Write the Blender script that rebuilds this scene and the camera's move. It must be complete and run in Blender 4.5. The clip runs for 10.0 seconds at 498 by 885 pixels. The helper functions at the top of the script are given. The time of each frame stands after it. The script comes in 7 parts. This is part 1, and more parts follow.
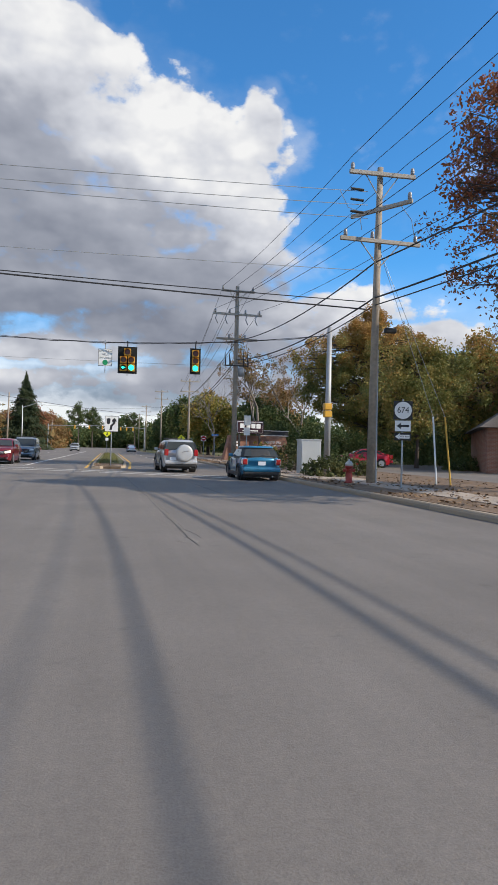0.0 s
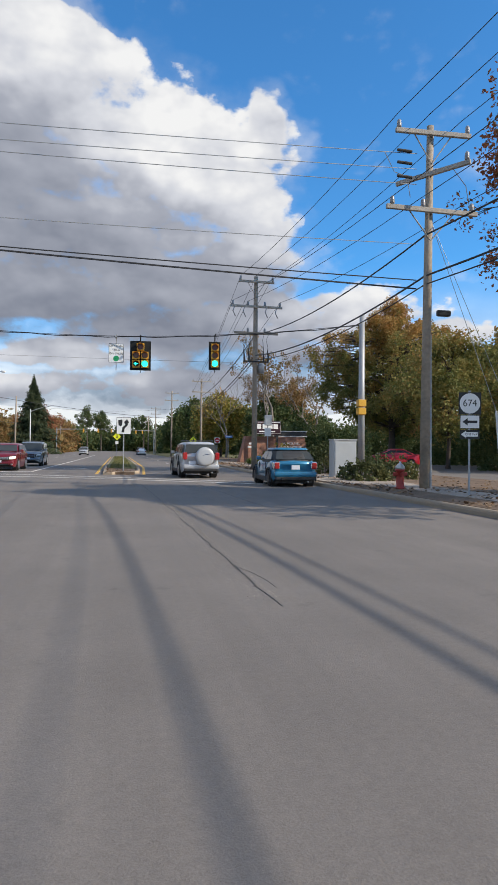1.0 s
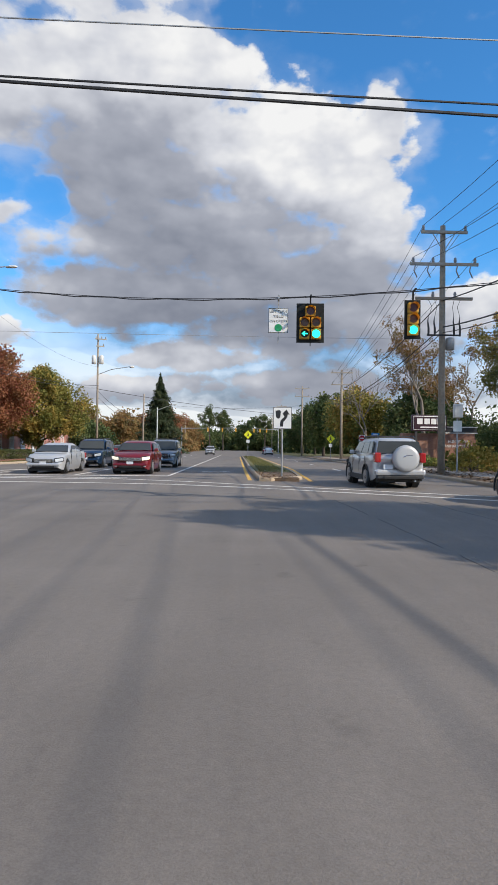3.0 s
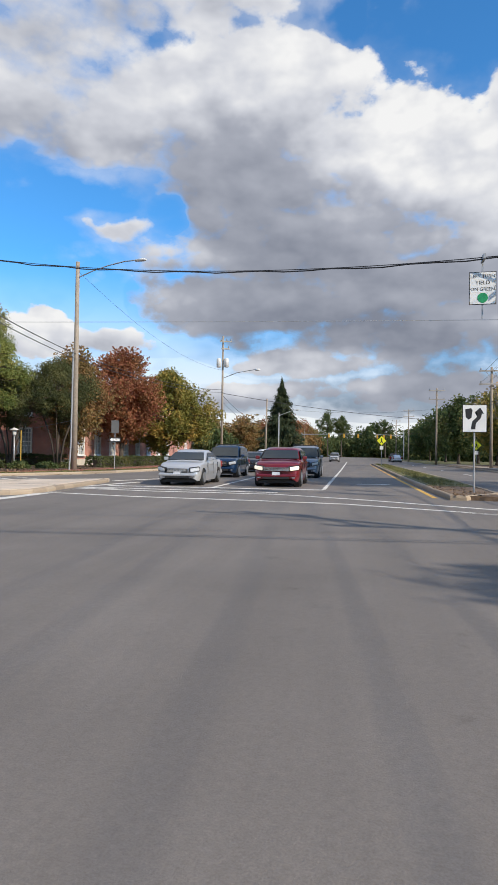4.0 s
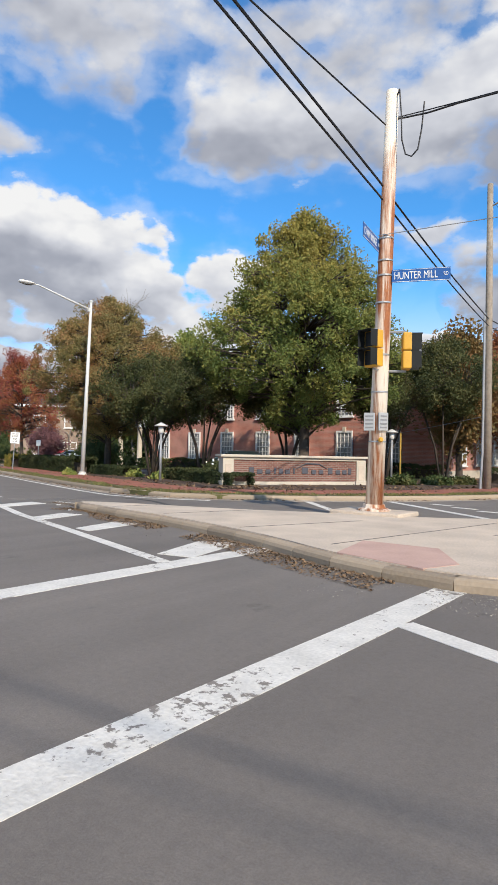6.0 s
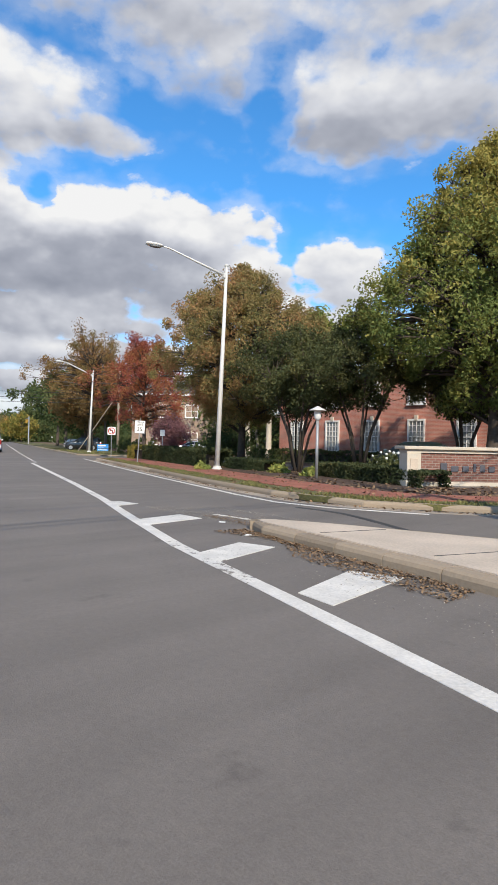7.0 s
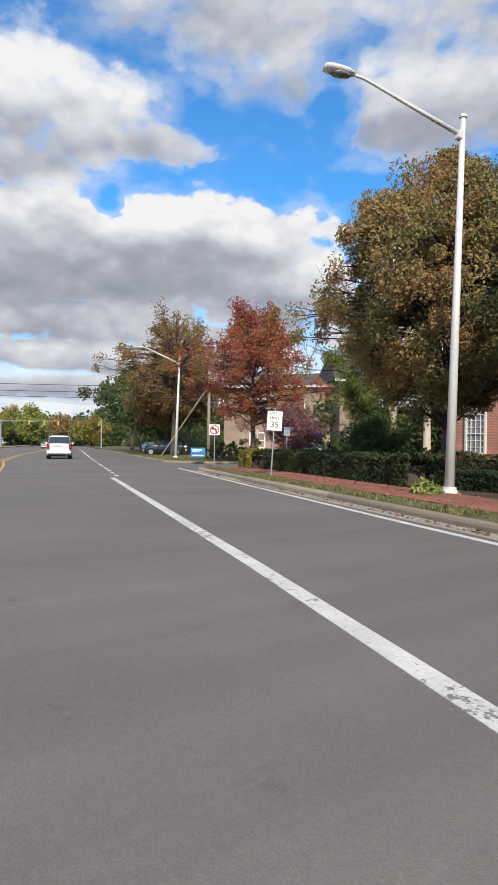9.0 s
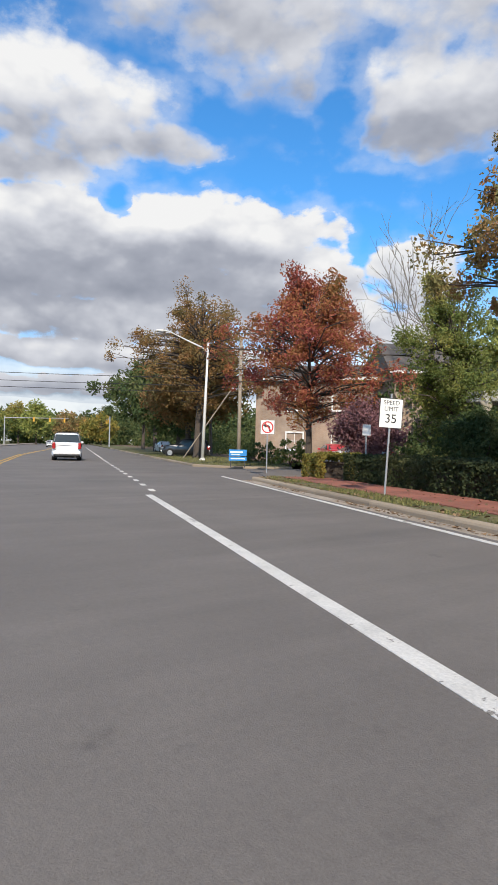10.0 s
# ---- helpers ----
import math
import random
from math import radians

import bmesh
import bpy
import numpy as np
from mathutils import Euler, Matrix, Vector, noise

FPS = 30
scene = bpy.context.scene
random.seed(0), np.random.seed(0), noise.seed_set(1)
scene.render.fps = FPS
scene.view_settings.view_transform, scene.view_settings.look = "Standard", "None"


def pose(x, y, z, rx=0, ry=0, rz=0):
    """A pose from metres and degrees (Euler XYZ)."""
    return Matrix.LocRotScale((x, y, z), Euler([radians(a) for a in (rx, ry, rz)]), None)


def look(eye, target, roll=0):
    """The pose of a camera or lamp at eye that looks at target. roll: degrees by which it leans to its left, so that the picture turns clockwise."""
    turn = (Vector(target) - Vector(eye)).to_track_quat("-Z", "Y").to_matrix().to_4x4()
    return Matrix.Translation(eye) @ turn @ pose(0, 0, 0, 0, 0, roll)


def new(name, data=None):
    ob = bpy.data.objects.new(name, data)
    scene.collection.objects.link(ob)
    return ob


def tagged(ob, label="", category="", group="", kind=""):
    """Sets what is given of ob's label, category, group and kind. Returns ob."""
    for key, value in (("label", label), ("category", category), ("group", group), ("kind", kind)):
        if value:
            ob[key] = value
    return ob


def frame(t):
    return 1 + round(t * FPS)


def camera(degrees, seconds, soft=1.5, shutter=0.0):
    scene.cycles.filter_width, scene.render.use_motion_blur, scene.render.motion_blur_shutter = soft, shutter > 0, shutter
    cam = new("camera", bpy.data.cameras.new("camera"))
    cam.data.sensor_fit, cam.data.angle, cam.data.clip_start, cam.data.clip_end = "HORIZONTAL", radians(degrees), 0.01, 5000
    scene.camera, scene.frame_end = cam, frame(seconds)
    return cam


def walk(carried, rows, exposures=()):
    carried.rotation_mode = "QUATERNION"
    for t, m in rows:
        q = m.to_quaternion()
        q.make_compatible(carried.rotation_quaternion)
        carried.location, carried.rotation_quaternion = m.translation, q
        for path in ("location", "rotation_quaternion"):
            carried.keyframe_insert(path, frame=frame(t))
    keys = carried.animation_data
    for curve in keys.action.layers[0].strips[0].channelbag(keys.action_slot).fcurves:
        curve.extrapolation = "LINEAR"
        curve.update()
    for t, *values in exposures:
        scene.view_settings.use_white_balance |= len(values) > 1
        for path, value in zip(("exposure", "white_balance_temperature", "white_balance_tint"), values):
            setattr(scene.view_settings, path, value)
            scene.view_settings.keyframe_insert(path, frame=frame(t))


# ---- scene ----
cam = camera(43.5, 10.0)
PLAN = 1.1      # metres to one unit of the plan
PATH = [
    (0, (0.0, 0.0, 1.18), (0.437, 1.952, 1.201), 1.4),
    (0.5, (-0.071, 1.304, 1.181), (0.375, 3.253, 1.2), 1.2),
    (1, (-0.174, 2.78, 1.201), (0.237, 4.737, 1.226), 0.6),
    (1.5, (-0.39, 4.392, 1.215), (-0.041, 6.362, 1.239), 0.6),
    (2, (-0.684, 6.304, 1.22), (-0.408, 8.284, 1.24), 0.9),
    (2.2, (-0.83, 7.125, 1.213), (-0.584, 9.11, 1.232), 1.1),
    (3.3, (-2.115, 11.55, 1.16), (-2.174, 13.549, 1.181), 0.6),
    (3.5, (-2.466, 12.473, 1.169), (-2.594, 14.468, 1.194), 0.8),
    (4, (-3.54, 14.69, 1.207), (-3.863, 16.663, 1.242), 0.8),
    (4.5, (-5.02, 17.285, 1.205), (-5.575, 19.206, 1.244), 0.5),
    (5, (-6.933, 19.605, 1.232), (-7.72, 21.443, 1.284), -0.0),
    (5.5, (-9.229, 21.707, 1.286), (-10.241, 23.431, 1.322), 0.8),
    (6, (-11.829, 23.457, 1.284), (-13.043, 25.046, 1.324), 1.1),
    (6.2, (-12.958, 24.072, 1.262), (-14.241, 25.606, 1.299), 0.9),
    (7.3, (-18.426, 26.817, 1.255), (-19.931, 28.134, 1.257), 1.4),
    (7.5, (-19.569, 27.289, 1.227), (-21.091, 28.587, 1.234), 1.4),
    (8, (-22.668, 28.563, 1.205), (-24.235, 29.804, 1.212), 1.2),
    (8.5, (-25.514, 29.755, 1.168), (-27.107, 30.965, 1.179), 0.9),
    (9, (-28.661, 30.924, 1.194), (-30.265, 32.119, 1.202), 0.7),
    (9.5, (-31.959, 32.071, 1.178), (-33.569, 33.257, 1.199), 0.5),
    (10, (-35.662, 33.288, 1.226), (-37.275, 34.47, 1.234), 1.3),
]
walk(cam, [(t, look(Vector(eye) * PLAN, Vector(target) * PLAN, roll)) for t, eye, target, roll in PATH])

# ---- world, sun ----
SUN_AZ, SUN_EL = radians(119.0), radians(33.0)      # azimuth clockwise from +y
SUN_DIR = Vector((math.sin(SUN_AZ) * math.cos(SUN_EL), math.cos(SUN_AZ) * math.cos(SUN_EL), math.sin(SUN_EL)))
sun_data = bpy.data.lights.new("sun", "SUN")
sun_data.energy, sun_data.angle, sun_data.color = 5.0, radians(0.55), (1.0, 0.89, 0.74)
sun_lamp = new("sun", sun_data)
sun_lamp.matrix_world = look((0, 0, 60), Vector((0, 0, 60)) - SUN_DIR)

# cumulus banks: heading to the left of +y, height over the horizon, half width, half height (degrees), weight, shade of the top and of the base
CLOUDS_NORTH = [
    (-4.2, 24.3, 12.1, 6.5, 1, -.05, .34), (9.9, 28.8, 13.4, 7.6, 1, .05, .7), (21.8, 27.6, 9.4, 4.1, 1, .12, .45), (3.5, 18.5, 17.2, 4.9, 1.1, .65, .85), (14.8, 17.1, 5.5, 2.3, .8, .1, .45),
    (-13.2, 27.7, 2.6, 3.4, .95, .15, .3), (28, 31.5, 12.5, 4.6, .8, .3, .42), (28, 27.2, 8.5, 3.6, 1, .25, .5), (-6.5, 15.0, 10.5, 3.6, 1.6, .7, .85), (9.5, 23.6, 9.0, 3.0, 1.4, .5, .75), (-11.5, 20.8, 5.0, 4.6, 1, -.05, .3), (-10, 16.5, 7.5, 3.6, 1, .2, .5), (13.6, 35.6, 12.5, 2.1, .8, .3, .4), (-18, 11.6, 9.5, 3.0, .95, .05, .4), (-27, 10.0, 8.0, 2.4, .8, .1, .4)]
CLOUDS_LOW = [
    (-5.4, 10.7, 20.4, 4.6, 1, .7, .9), (2, 13.5, 12, 2.8, 1, .75, .95), (4.9, 8.9, 4.9, 1.4, .9, .0, .3), (22.9, 9.8, 7.8, 1.4, .8, .2, .4), (9.5, 5.2, 7.2, 1.4, .8, .3, .5), (-6.5, 5.6, 17.6, 2.4, .9, .5, .75),
    (9, 13.6, 11, 3.4, 1.6, .7, .9), (2.5, 8.2, 9.5, 1.5, 1, .0, .3), (28, 10, 3.8, 2.5, 1, .0, .3), (21.5, 19.6, 3.6, 1.5, .8, .15, .35), (15, 12.8, 4.6, 2.4, .9, .05, .4), (-30, 6, 9, 2.2, .7, .1, .4), (30, 5.5, 14, 1.6, .7, .2, .45)]
CLOUDS_WEST = [
    (54.5, 34.2, 15, 3.8, .85, .3, .42), (50.5, 31.2, 6, 2.6, .8, .3, .42), (71.5, 27.3, 10.2, 4.9, 1, .05, .38), (62.5, 25.4, 6.6, 1.5, .95, .2, .35), (75, 22.4, 7.5, 2.4, 1, .3, .5), (37.1, 28.6, 10.2, 4.8, 1, .1, .5), (34.5, 34.2, 8, 3.0, .8, .3, .45),
    (72.2, 18.3, 6.8, 4.4, 1.1, -.05, .35), (56.2, 17.7, 10.5, 4.3, 1.1, -.05, .45), (47.3, 14.6, 4.4, 2.8, 1, .05, .35), (62.3, 13.8, 17.5, 2.4, 1.1, .5, .7), (72, 14.9, 10.5, 3.4, 1.7, .5, .68), (63.5, 16.3, 4.5, 2.4, 1.3, .3, .55), (68, 11.4, 14, 2.0, 1.3, .3, .55), (66.0, 10.4, 18.0, 2.0, 1.1, .1, .5), (60, 11.8, 18, 1.6, 1, .4, .6),
    (66.0, 7.8, 18.5, 1.7, 1.3, .15, .5), (66, 5.0, 18, 1.4, 1, .2, .5), (42.7, 10.6, 5.5, 2.5, .9, .1, .3), (39.5, 14.6, 5.0, 3.2, 1, .0, .3), (80.8, 15.8, 6.5, 4.7, 1, .0, .4), (83, 25.5, 5, 3.6, .8, .1, .4)]
# unseen banks behind the camera and overhead, added to whiten the sky's fill light
CLOUDS_FILL = [
    (-62, 26, 20, 10, 1.0, .0, .5), (-48, 48, 26, 8, 1.0, .0, .4), (125, 28, 26, 12, 1.0, .0, .5), (-156, 24, 20, 10, 1.0, .0, .5), (-172, 36, 26, 12, 1.0, .0, .5), (150, 50, 40, 10, 1.0, .0, .4),
    (60, 50, 44, 9, 1.0, .0, .4), (0, 70, 120, 9, .9, .0, .4)]
CLOUDS = CLOUDS_NORTH + CLOUDS_LOW + CLOUDS_WEST + CLOUDS_FILL
GAPS = [(24.8, 31.2, 2.6, 1.0, .4), (31.8, 33.0, 2.2, 1.0, .4), (.5, 35.4, 2.2, 2.0, .5), (16.8, 20.9, 2.4, 1.7, .7), (24, 21, 6, 1.6, .7), (45.8, 28.4, 3.6, 4.4, .85), (66.1, 20.9, 2.0, 1.4, .7)]


def make_world():
    w = bpy.data.worlds.new("world")
    scene.world = w
    w.use_nodes = True
    nt = w.node_tree
    nt.nodes.clear()
    N, L = nt.nodes.new, nt.links.new

    def op(kind, a, b=0.0, c=None):
        n = N("ShaderNodeMath")
        n.operation = kind
        for k, v in enumerate((a, b, c)):
            if hasattr(v, "is_linked"):
                L(v, n.inputs[k])
            elif v is not None:
                n.inputs[k].default_value = v
        return n.outputs[0]

    def vec(kind, a, b):
        n = N("ShaderNodeVectorMath")
        n.operation = kind
        L(a, n.inputs[0])
        if hasattr(b, "is_linked"):
            L(b, n.inputs[1])
        else:
            n.inputs[1].default_value = b
        return n.outputs[0]

    def ranged(value, lo, hi, a, b, kind="SMOOTHSTEP"):
        n = N("ShaderNodeMapRange")
        n.interpolation_type = kind
        L(value, n.inputs["Value"])
        for k, v in zip(("From Min", "From Max", "To Min", "To Max"), (lo, hi, a, b)):
            n.inputs[k].default_value = v
        return n.outputs[0]

    def noisy(way, scale, detail, rough=.55):
        n = N("ShaderNodeTexNoise")
        n.inputs["Scale"].default_value, n.inputs["Detail"].default_value, n.inputs["Roughness"].default_value = scale, detail, rough
        L(way, n.inputs["Vector"])
        return n.outputs[0]

    sky = N("ShaderNodeTexSky")
    sky.sky_type, sky.sun_disc = "NISHITA", False
    sky.sun_elevation, sky.sun_rotation = SUN_EL, SUN_AZ
    sky.altitude, sky.air_density, sky.dust_density, sky.ozone_density = 100, 1.0, .3, 2.5
    tint = N("ShaderNodeMix")
    tint.data_type, tint.blend_type = "RGBA", "MULTIPLY"
    tint.inputs[0].default_value = 1.0
    tint.inputs[7].default_value = SKY_TINT
    L(sky.outputs[0], tint.inputs[6])
    way = N("ShaderNodeTexCoord").outputs["Generated"]
    parts = N("ShaderNodeSeparateXYZ")
    L(way, parts.inputs[0])
    yaw = op("MULTIPLY", op("ARCTAN2", op("MULTIPLY", parts.outputs[0], -1.0), parts.outputs[1]), 180 / math.pi)
    rise = op("MULTIPLY", op("ARCSINE", parts.outputs[2]), 180 / math.pi)
    yaw = op("MULTIPLY_ADD", op("SUBTRACT", noisy(way, 7.0, 3.0), .5), 6.0, yaw)
    low_part = ranged(rise, 3, 16, .25, 1.0)
    rise_bent = op("ADD", rise, op("MULTIPLY", op("MULTIPLY", op("SUBTRACT", noisy(vec("ADD", way, (3.1, 1.7, 5.2)), 7.0, 3.0), .5), 4.0), low_part))

    def field(c_yaw, c_up, wide, tall):
        a = op("MULTIPLY_ADD", yaw, 1 / wide, -c_yaw / wide)
        b = op("MULTIPLY_ADD", rise_bent, 1 / tall, -c_up / tall)
        return op("SUBTRACT", 1.0, op("MULTIPLY_ADD", a, a, op("MULTIPLY", b, b)))

    total, weights, shades = None, None, None
    for c_yaw, c_up, wide, tall, weight, s_top, s_base in CLOUDS:
        f = op("MULTIPLY", op("MAXIMUM", field(c_yaw, c_up, wide, tall), -1.2), weight)
        total = f if total is None else op("SMOOTH_MAX", total, f, .15)
        p = op("POWER", op("MAXIMUM", op("ADD", f, .35), 0.0), 2.0)
        s = op("MULTIPLY", p, ranged(rise_bent, c_up + tall * .55, c_up - tall * .6, s_top, s_base))
        weights = p if weights is None else op("ADD", weights, p)
        shades = s if shades is None else op("ADD", shades, s)
    for c_yaw, c_up, wide, tall, weight in GAPS:
        total = op("SUBTRACT", total, op("MULTIPLY", op("MAXIMUM", field(c_yaw, c_up, wide, tall), 0.0), weight * 1.25))
    flat = vec("MULTIPLY", way, (1.0, 1.0, 1.7))
    puff = noisy(flat, 8.5, 12.0, .6)

    def billow(scale):
        n = N("ShaderNodeTexVoronoi")
        n.feature = "SMOOTH_F1"
        n.inputs["Scale"].default_value, n.inputs["Smoothness"].default_value = scale, .35
        wob = N("ShaderNodeVectorMath")
        wob.operation = "MULTIPLY_ADD"
        jig = N("ShaderNodeTexNoise")
        jig.inputs["Scale"].default_value, jig.inputs["Detail"].default_value = scale * 1.3, 4
        L(way, jig.inputs["Vector"])
        L(jig.outputs["Color"], wob.inputs[0])
        wob.inputs[1].default_value = (.9 / scale,) * 3
        L(flat, wob.inputs[2])
        L(wob.outputs[0], n.inputs["Vector"])
        return n.outputs["Distance"]

    lobes, knobs = billow(13.0), billow(33.0)
    puff_soft = noisy(flat, 6.5, 4.0, .5)
    puff_sunward = noisy(vec("ADD", flat, (.02, -.004, .034)), 6.5, 4.0, .5)
    puff_fine = noisy(vec("ADD", flat, (7.1, 2.2, .3)), 20.0, 9.0, .62)
    dens = op("ADD", op("ADD", total, op("MULTIPLY_ADD", puff, 1.7, -.77)), op("MULTIPLY_ADD", puff_fine, .9, -.45))
    dens = op("ADD", dens, op("ADD", op("MULTIPLY_ADD", lobes, -.75, .34), op("MULTIPLY_ADD", knobs, -.5, .22)))
    haze = ranged(rise, 3.0, 17.0, .95, 0.0)
    veil = op("MULTIPLY", ranged(dens, -.75, .15, 0.0, .34), ranged(puff_soft, .4, .62, .2, 1.0))
    # bases are grey and soft, the high clouds in the west thin, rims bright, puffs are lit on the side of the sun
    shade = op("DIVIDE", shades, op("MAXIMUM", weights, .02))
    thin = op("MULTIPLY", ranged(rise, 19, 30, 0.0, .6), ranged(yaw, 12, 26, 0.0, 1.0))
    soft_edge = op("ADD", op("MULTIPLY_ADD", op("MAXIMUM", shade, 0.0), .75, .34), thin)
    cover = op("MAXIMUM", op("MAXIMUM", ranged(op("DIVIDE", op("ADD", op("ADD", dens, .08), op("MULTIPLY", thin, .4)), soft_edge), 0.0, 1.0, 0.0, 1.0), veil), haze)
    rim = ranged(dens, .05, .6, .35, 1.0)
    relief = op("MULTIPLY", op("SUBTRACT", puff_sunward, puff_soft), 1.1)
    tone = op("ADD", op("MULTIPLY", shade, rim), op("ADD", relief, op("MULTIPLY", op("MULTIPLY_ADD", op("MAXIMUM", shade, 0.0), -.5, op("MULTIPLY_ADD", thin, -1.0, 1.0)), op("ADD", op("MULTIPLY_ADD", puff_fine, -.14, .07), op("ADD", op("MULTIPLY_ADD", lobes, .24, -.1), op("MULTIPLY_ADD", knobs, .15, -.06))))))
    ramp = N("ShaderNodeValToRGB")
    ramp.color_ramp.interpolation = "LINEAR"
    ramp.color_ramp.elements[0].position, ramp.color_ramp.elements[0].color = .0, (1.0, 1.0, 1.0, 1)
    ramp.color_ramp.elements[1].position, ramp.color_ramp.elements[1].color = 1.0, (.25, .275, .345, 1)
    for spot, tint_at in ((.25, (.73, .75, .81, 1)), (.55, (.44, .465, .54, 1))):
        ramp.color_ramp.elements.new(spot).color = tint_at
    L(tone, ramp.inputs[0])
    mix = N("ShaderNodeMix")
    mix.data_type = "RGBA"
    L(cover, mix.inputs[0])
    gain = N("ShaderNodeMix")
    gain.data_type, gain.blend_type = "RGBA", "MULTIPLY"
    gain.inputs[0].default_value = 1.0
    gain.inputs[7].default_value = (CLOUD_GAIN, CLOUD_GAIN, CLOUD_GAIN, 1)
    L(ramp.outputs[0], gain.inputs[6])
    L(tint.outputs[2], mix.inputs[6])
    L(gain.outputs[2], mix.inputs[7])
    bg, out = N("ShaderNodeBackground"), N("ShaderNodeOutputWorld")
    bg.inputs[1].default_value = SKY_STRENGTH
    L(mix.outputs[2], bg.inputs[0])
    L(bg.outputs[0], out.inputs[0])


SKY_STRENGTH, CLOUD_GAIN, SKY_TINT = .1, 9.0, (.66, 1.58, 2.16, 1)
make_world()

# ---- materials ----
def rgb(c, k=1.0):
    return (min(c[0] * k, 1), min(c[1] * k, 1), min(c[2] * k, 1), 1)


def material(name, color, rough=.6, metal=0.0, spread=.18, fine=40.0, coarse=2.0, bump=.0, other=None, island=False, single=False, coat=0.0, clear=0.0):
    """Colour with grain and stains at two scales, and fine relief."""
    m = bpy.data.materials.new(name)
    m.use_nodes = True
    nt = m.node_tree
    N, L = nt.nodes.new, nt.links.new
    b = nt.nodes["Principled BSDF"]
    b.inputs["Roughness"].default_value, b.inputs["Metallic"].default_value = rough, metal
    b.inputs["Coat Weight"].default_value, b.inputs["Transmission Weight"].default_value = coat, clear
    co = N("ShaderNodeTexCoord")
    n1, n2 = N("ShaderNodeTexNoise"), N("ShaderNodeTexNoise")
    n1.inputs["Scale"].default_value, n1.inputs["Detail"].default_value = fine, 4
    n2.inputs["Scale"].default_value, n2.inputs["Detail"].default_value = coarse, 5
    L(co.outputs["Object"], n1.inputs["Vector"]), L(co.outputs["Object"], n2.inputs["Vector"])
    mx = N("ShaderNodeMix")
    mx.data_type = "RGBA"
    mx.inputs[6].default_value, mx.inputs[7].default_value = rgb(color, 1 - spread), rgb(other or color, 1 + spread)
    add = N("ShaderNodeMath")
    add.operation = "MULTIPLY_ADD"
    add.inputs[1].default_value = .45
    L(n1.outputs[0], add.inputs[0])
    sc = N("ShaderNodeMath")
    sc.operation = "MULTIPLY"
    sc.inputs[1].default_value = .55
    if island or single:
        rnd = N("ShaderNodeNewGeometry" if island else "ShaderNodeObjectInfo")
        L(rnd.outputs["Random Per Island" if island else "Random"], sc.inputs[0])
    else:
        L(n2.outputs[0], sc.inputs[0])
    L(sc.outputs[0], add.inputs[2])
    st = N("ShaderNodeMapRange")
    st.inputs["From Min"].default_value, st.inputs["From Max"].default_value = (.15, .85) if island or single else (.32, .68)
    L(add.outputs[0], st.inputs["Value"])
    L(st.outputs[0], mx.inputs[0])
    L(mx.outputs[2], b.inputs["Base Color"])
    if bump:
        bp = N("ShaderNodeBump")
        bp.inputs["Strength"].default_value, bp.inputs["Distance"].default_value = bump, .02
        L(n1.outputs[0], bp.inputs["Height"])
        L(bp.outputs[0], b.inputs["Normal"])
    return m


def road_paint(name, color):
    """Road paint that traffic has chipped down to the asphalt here and there."""
    m = material(name, color, .75, spread=.2, fine=38, coarse=3, bump=.3)
    nt = m.node_tree
    N, L = nt.nodes.new, nt.links.new
    b = nt.nodes["Principled BSDF"]
    clean = b.inputs["Base Color"].links[0].from_socket
    co, chip, zone, mx = N("ShaderNodeTexCoord"), N("ShaderNodeTexNoise"), N("ShaderNodeTexNoise"), N("ShaderNodeMix")
    chip.inputs["Scale"].default_value, chip.inputs["Detail"].default_value, chip.inputs["Roughness"].default_value = 11.0, 6, .7
    zone.inputs["Scale"].default_value, zone.inputs["Detail"].default_value = .55, 2
    L(co.outputs["Object"], chip.inputs["Vector"]), L(co.outputs["Object"], zone.inputs["Vector"])
    sum_up, cut = N("ShaderNodeMath"), N("ShaderNodeMapRange")
    sum_up.operation = "MULTIPLY_ADD"
    sum_up.inputs[1].default_value = .75
    L(zone.outputs[0], sum_up.inputs[0]), L(chip.outputs[0], sum_up.inputs[2])
    cut.inputs["From Min"].default_value, cut.inputs["From Max"].default_value = .99, 1.04
    L(sum_up.outputs[0], cut.inputs["Value"])
    mx.data_type = "RGBA"
    L(cut.outputs[0], mx.inputs[0]), L(clean, mx.inputs[6])
    mx.inputs[7].default_value = rgb((.215, .19, .165))
    L(mx.outputs[2], b.inputs["Base Color"])
    return m


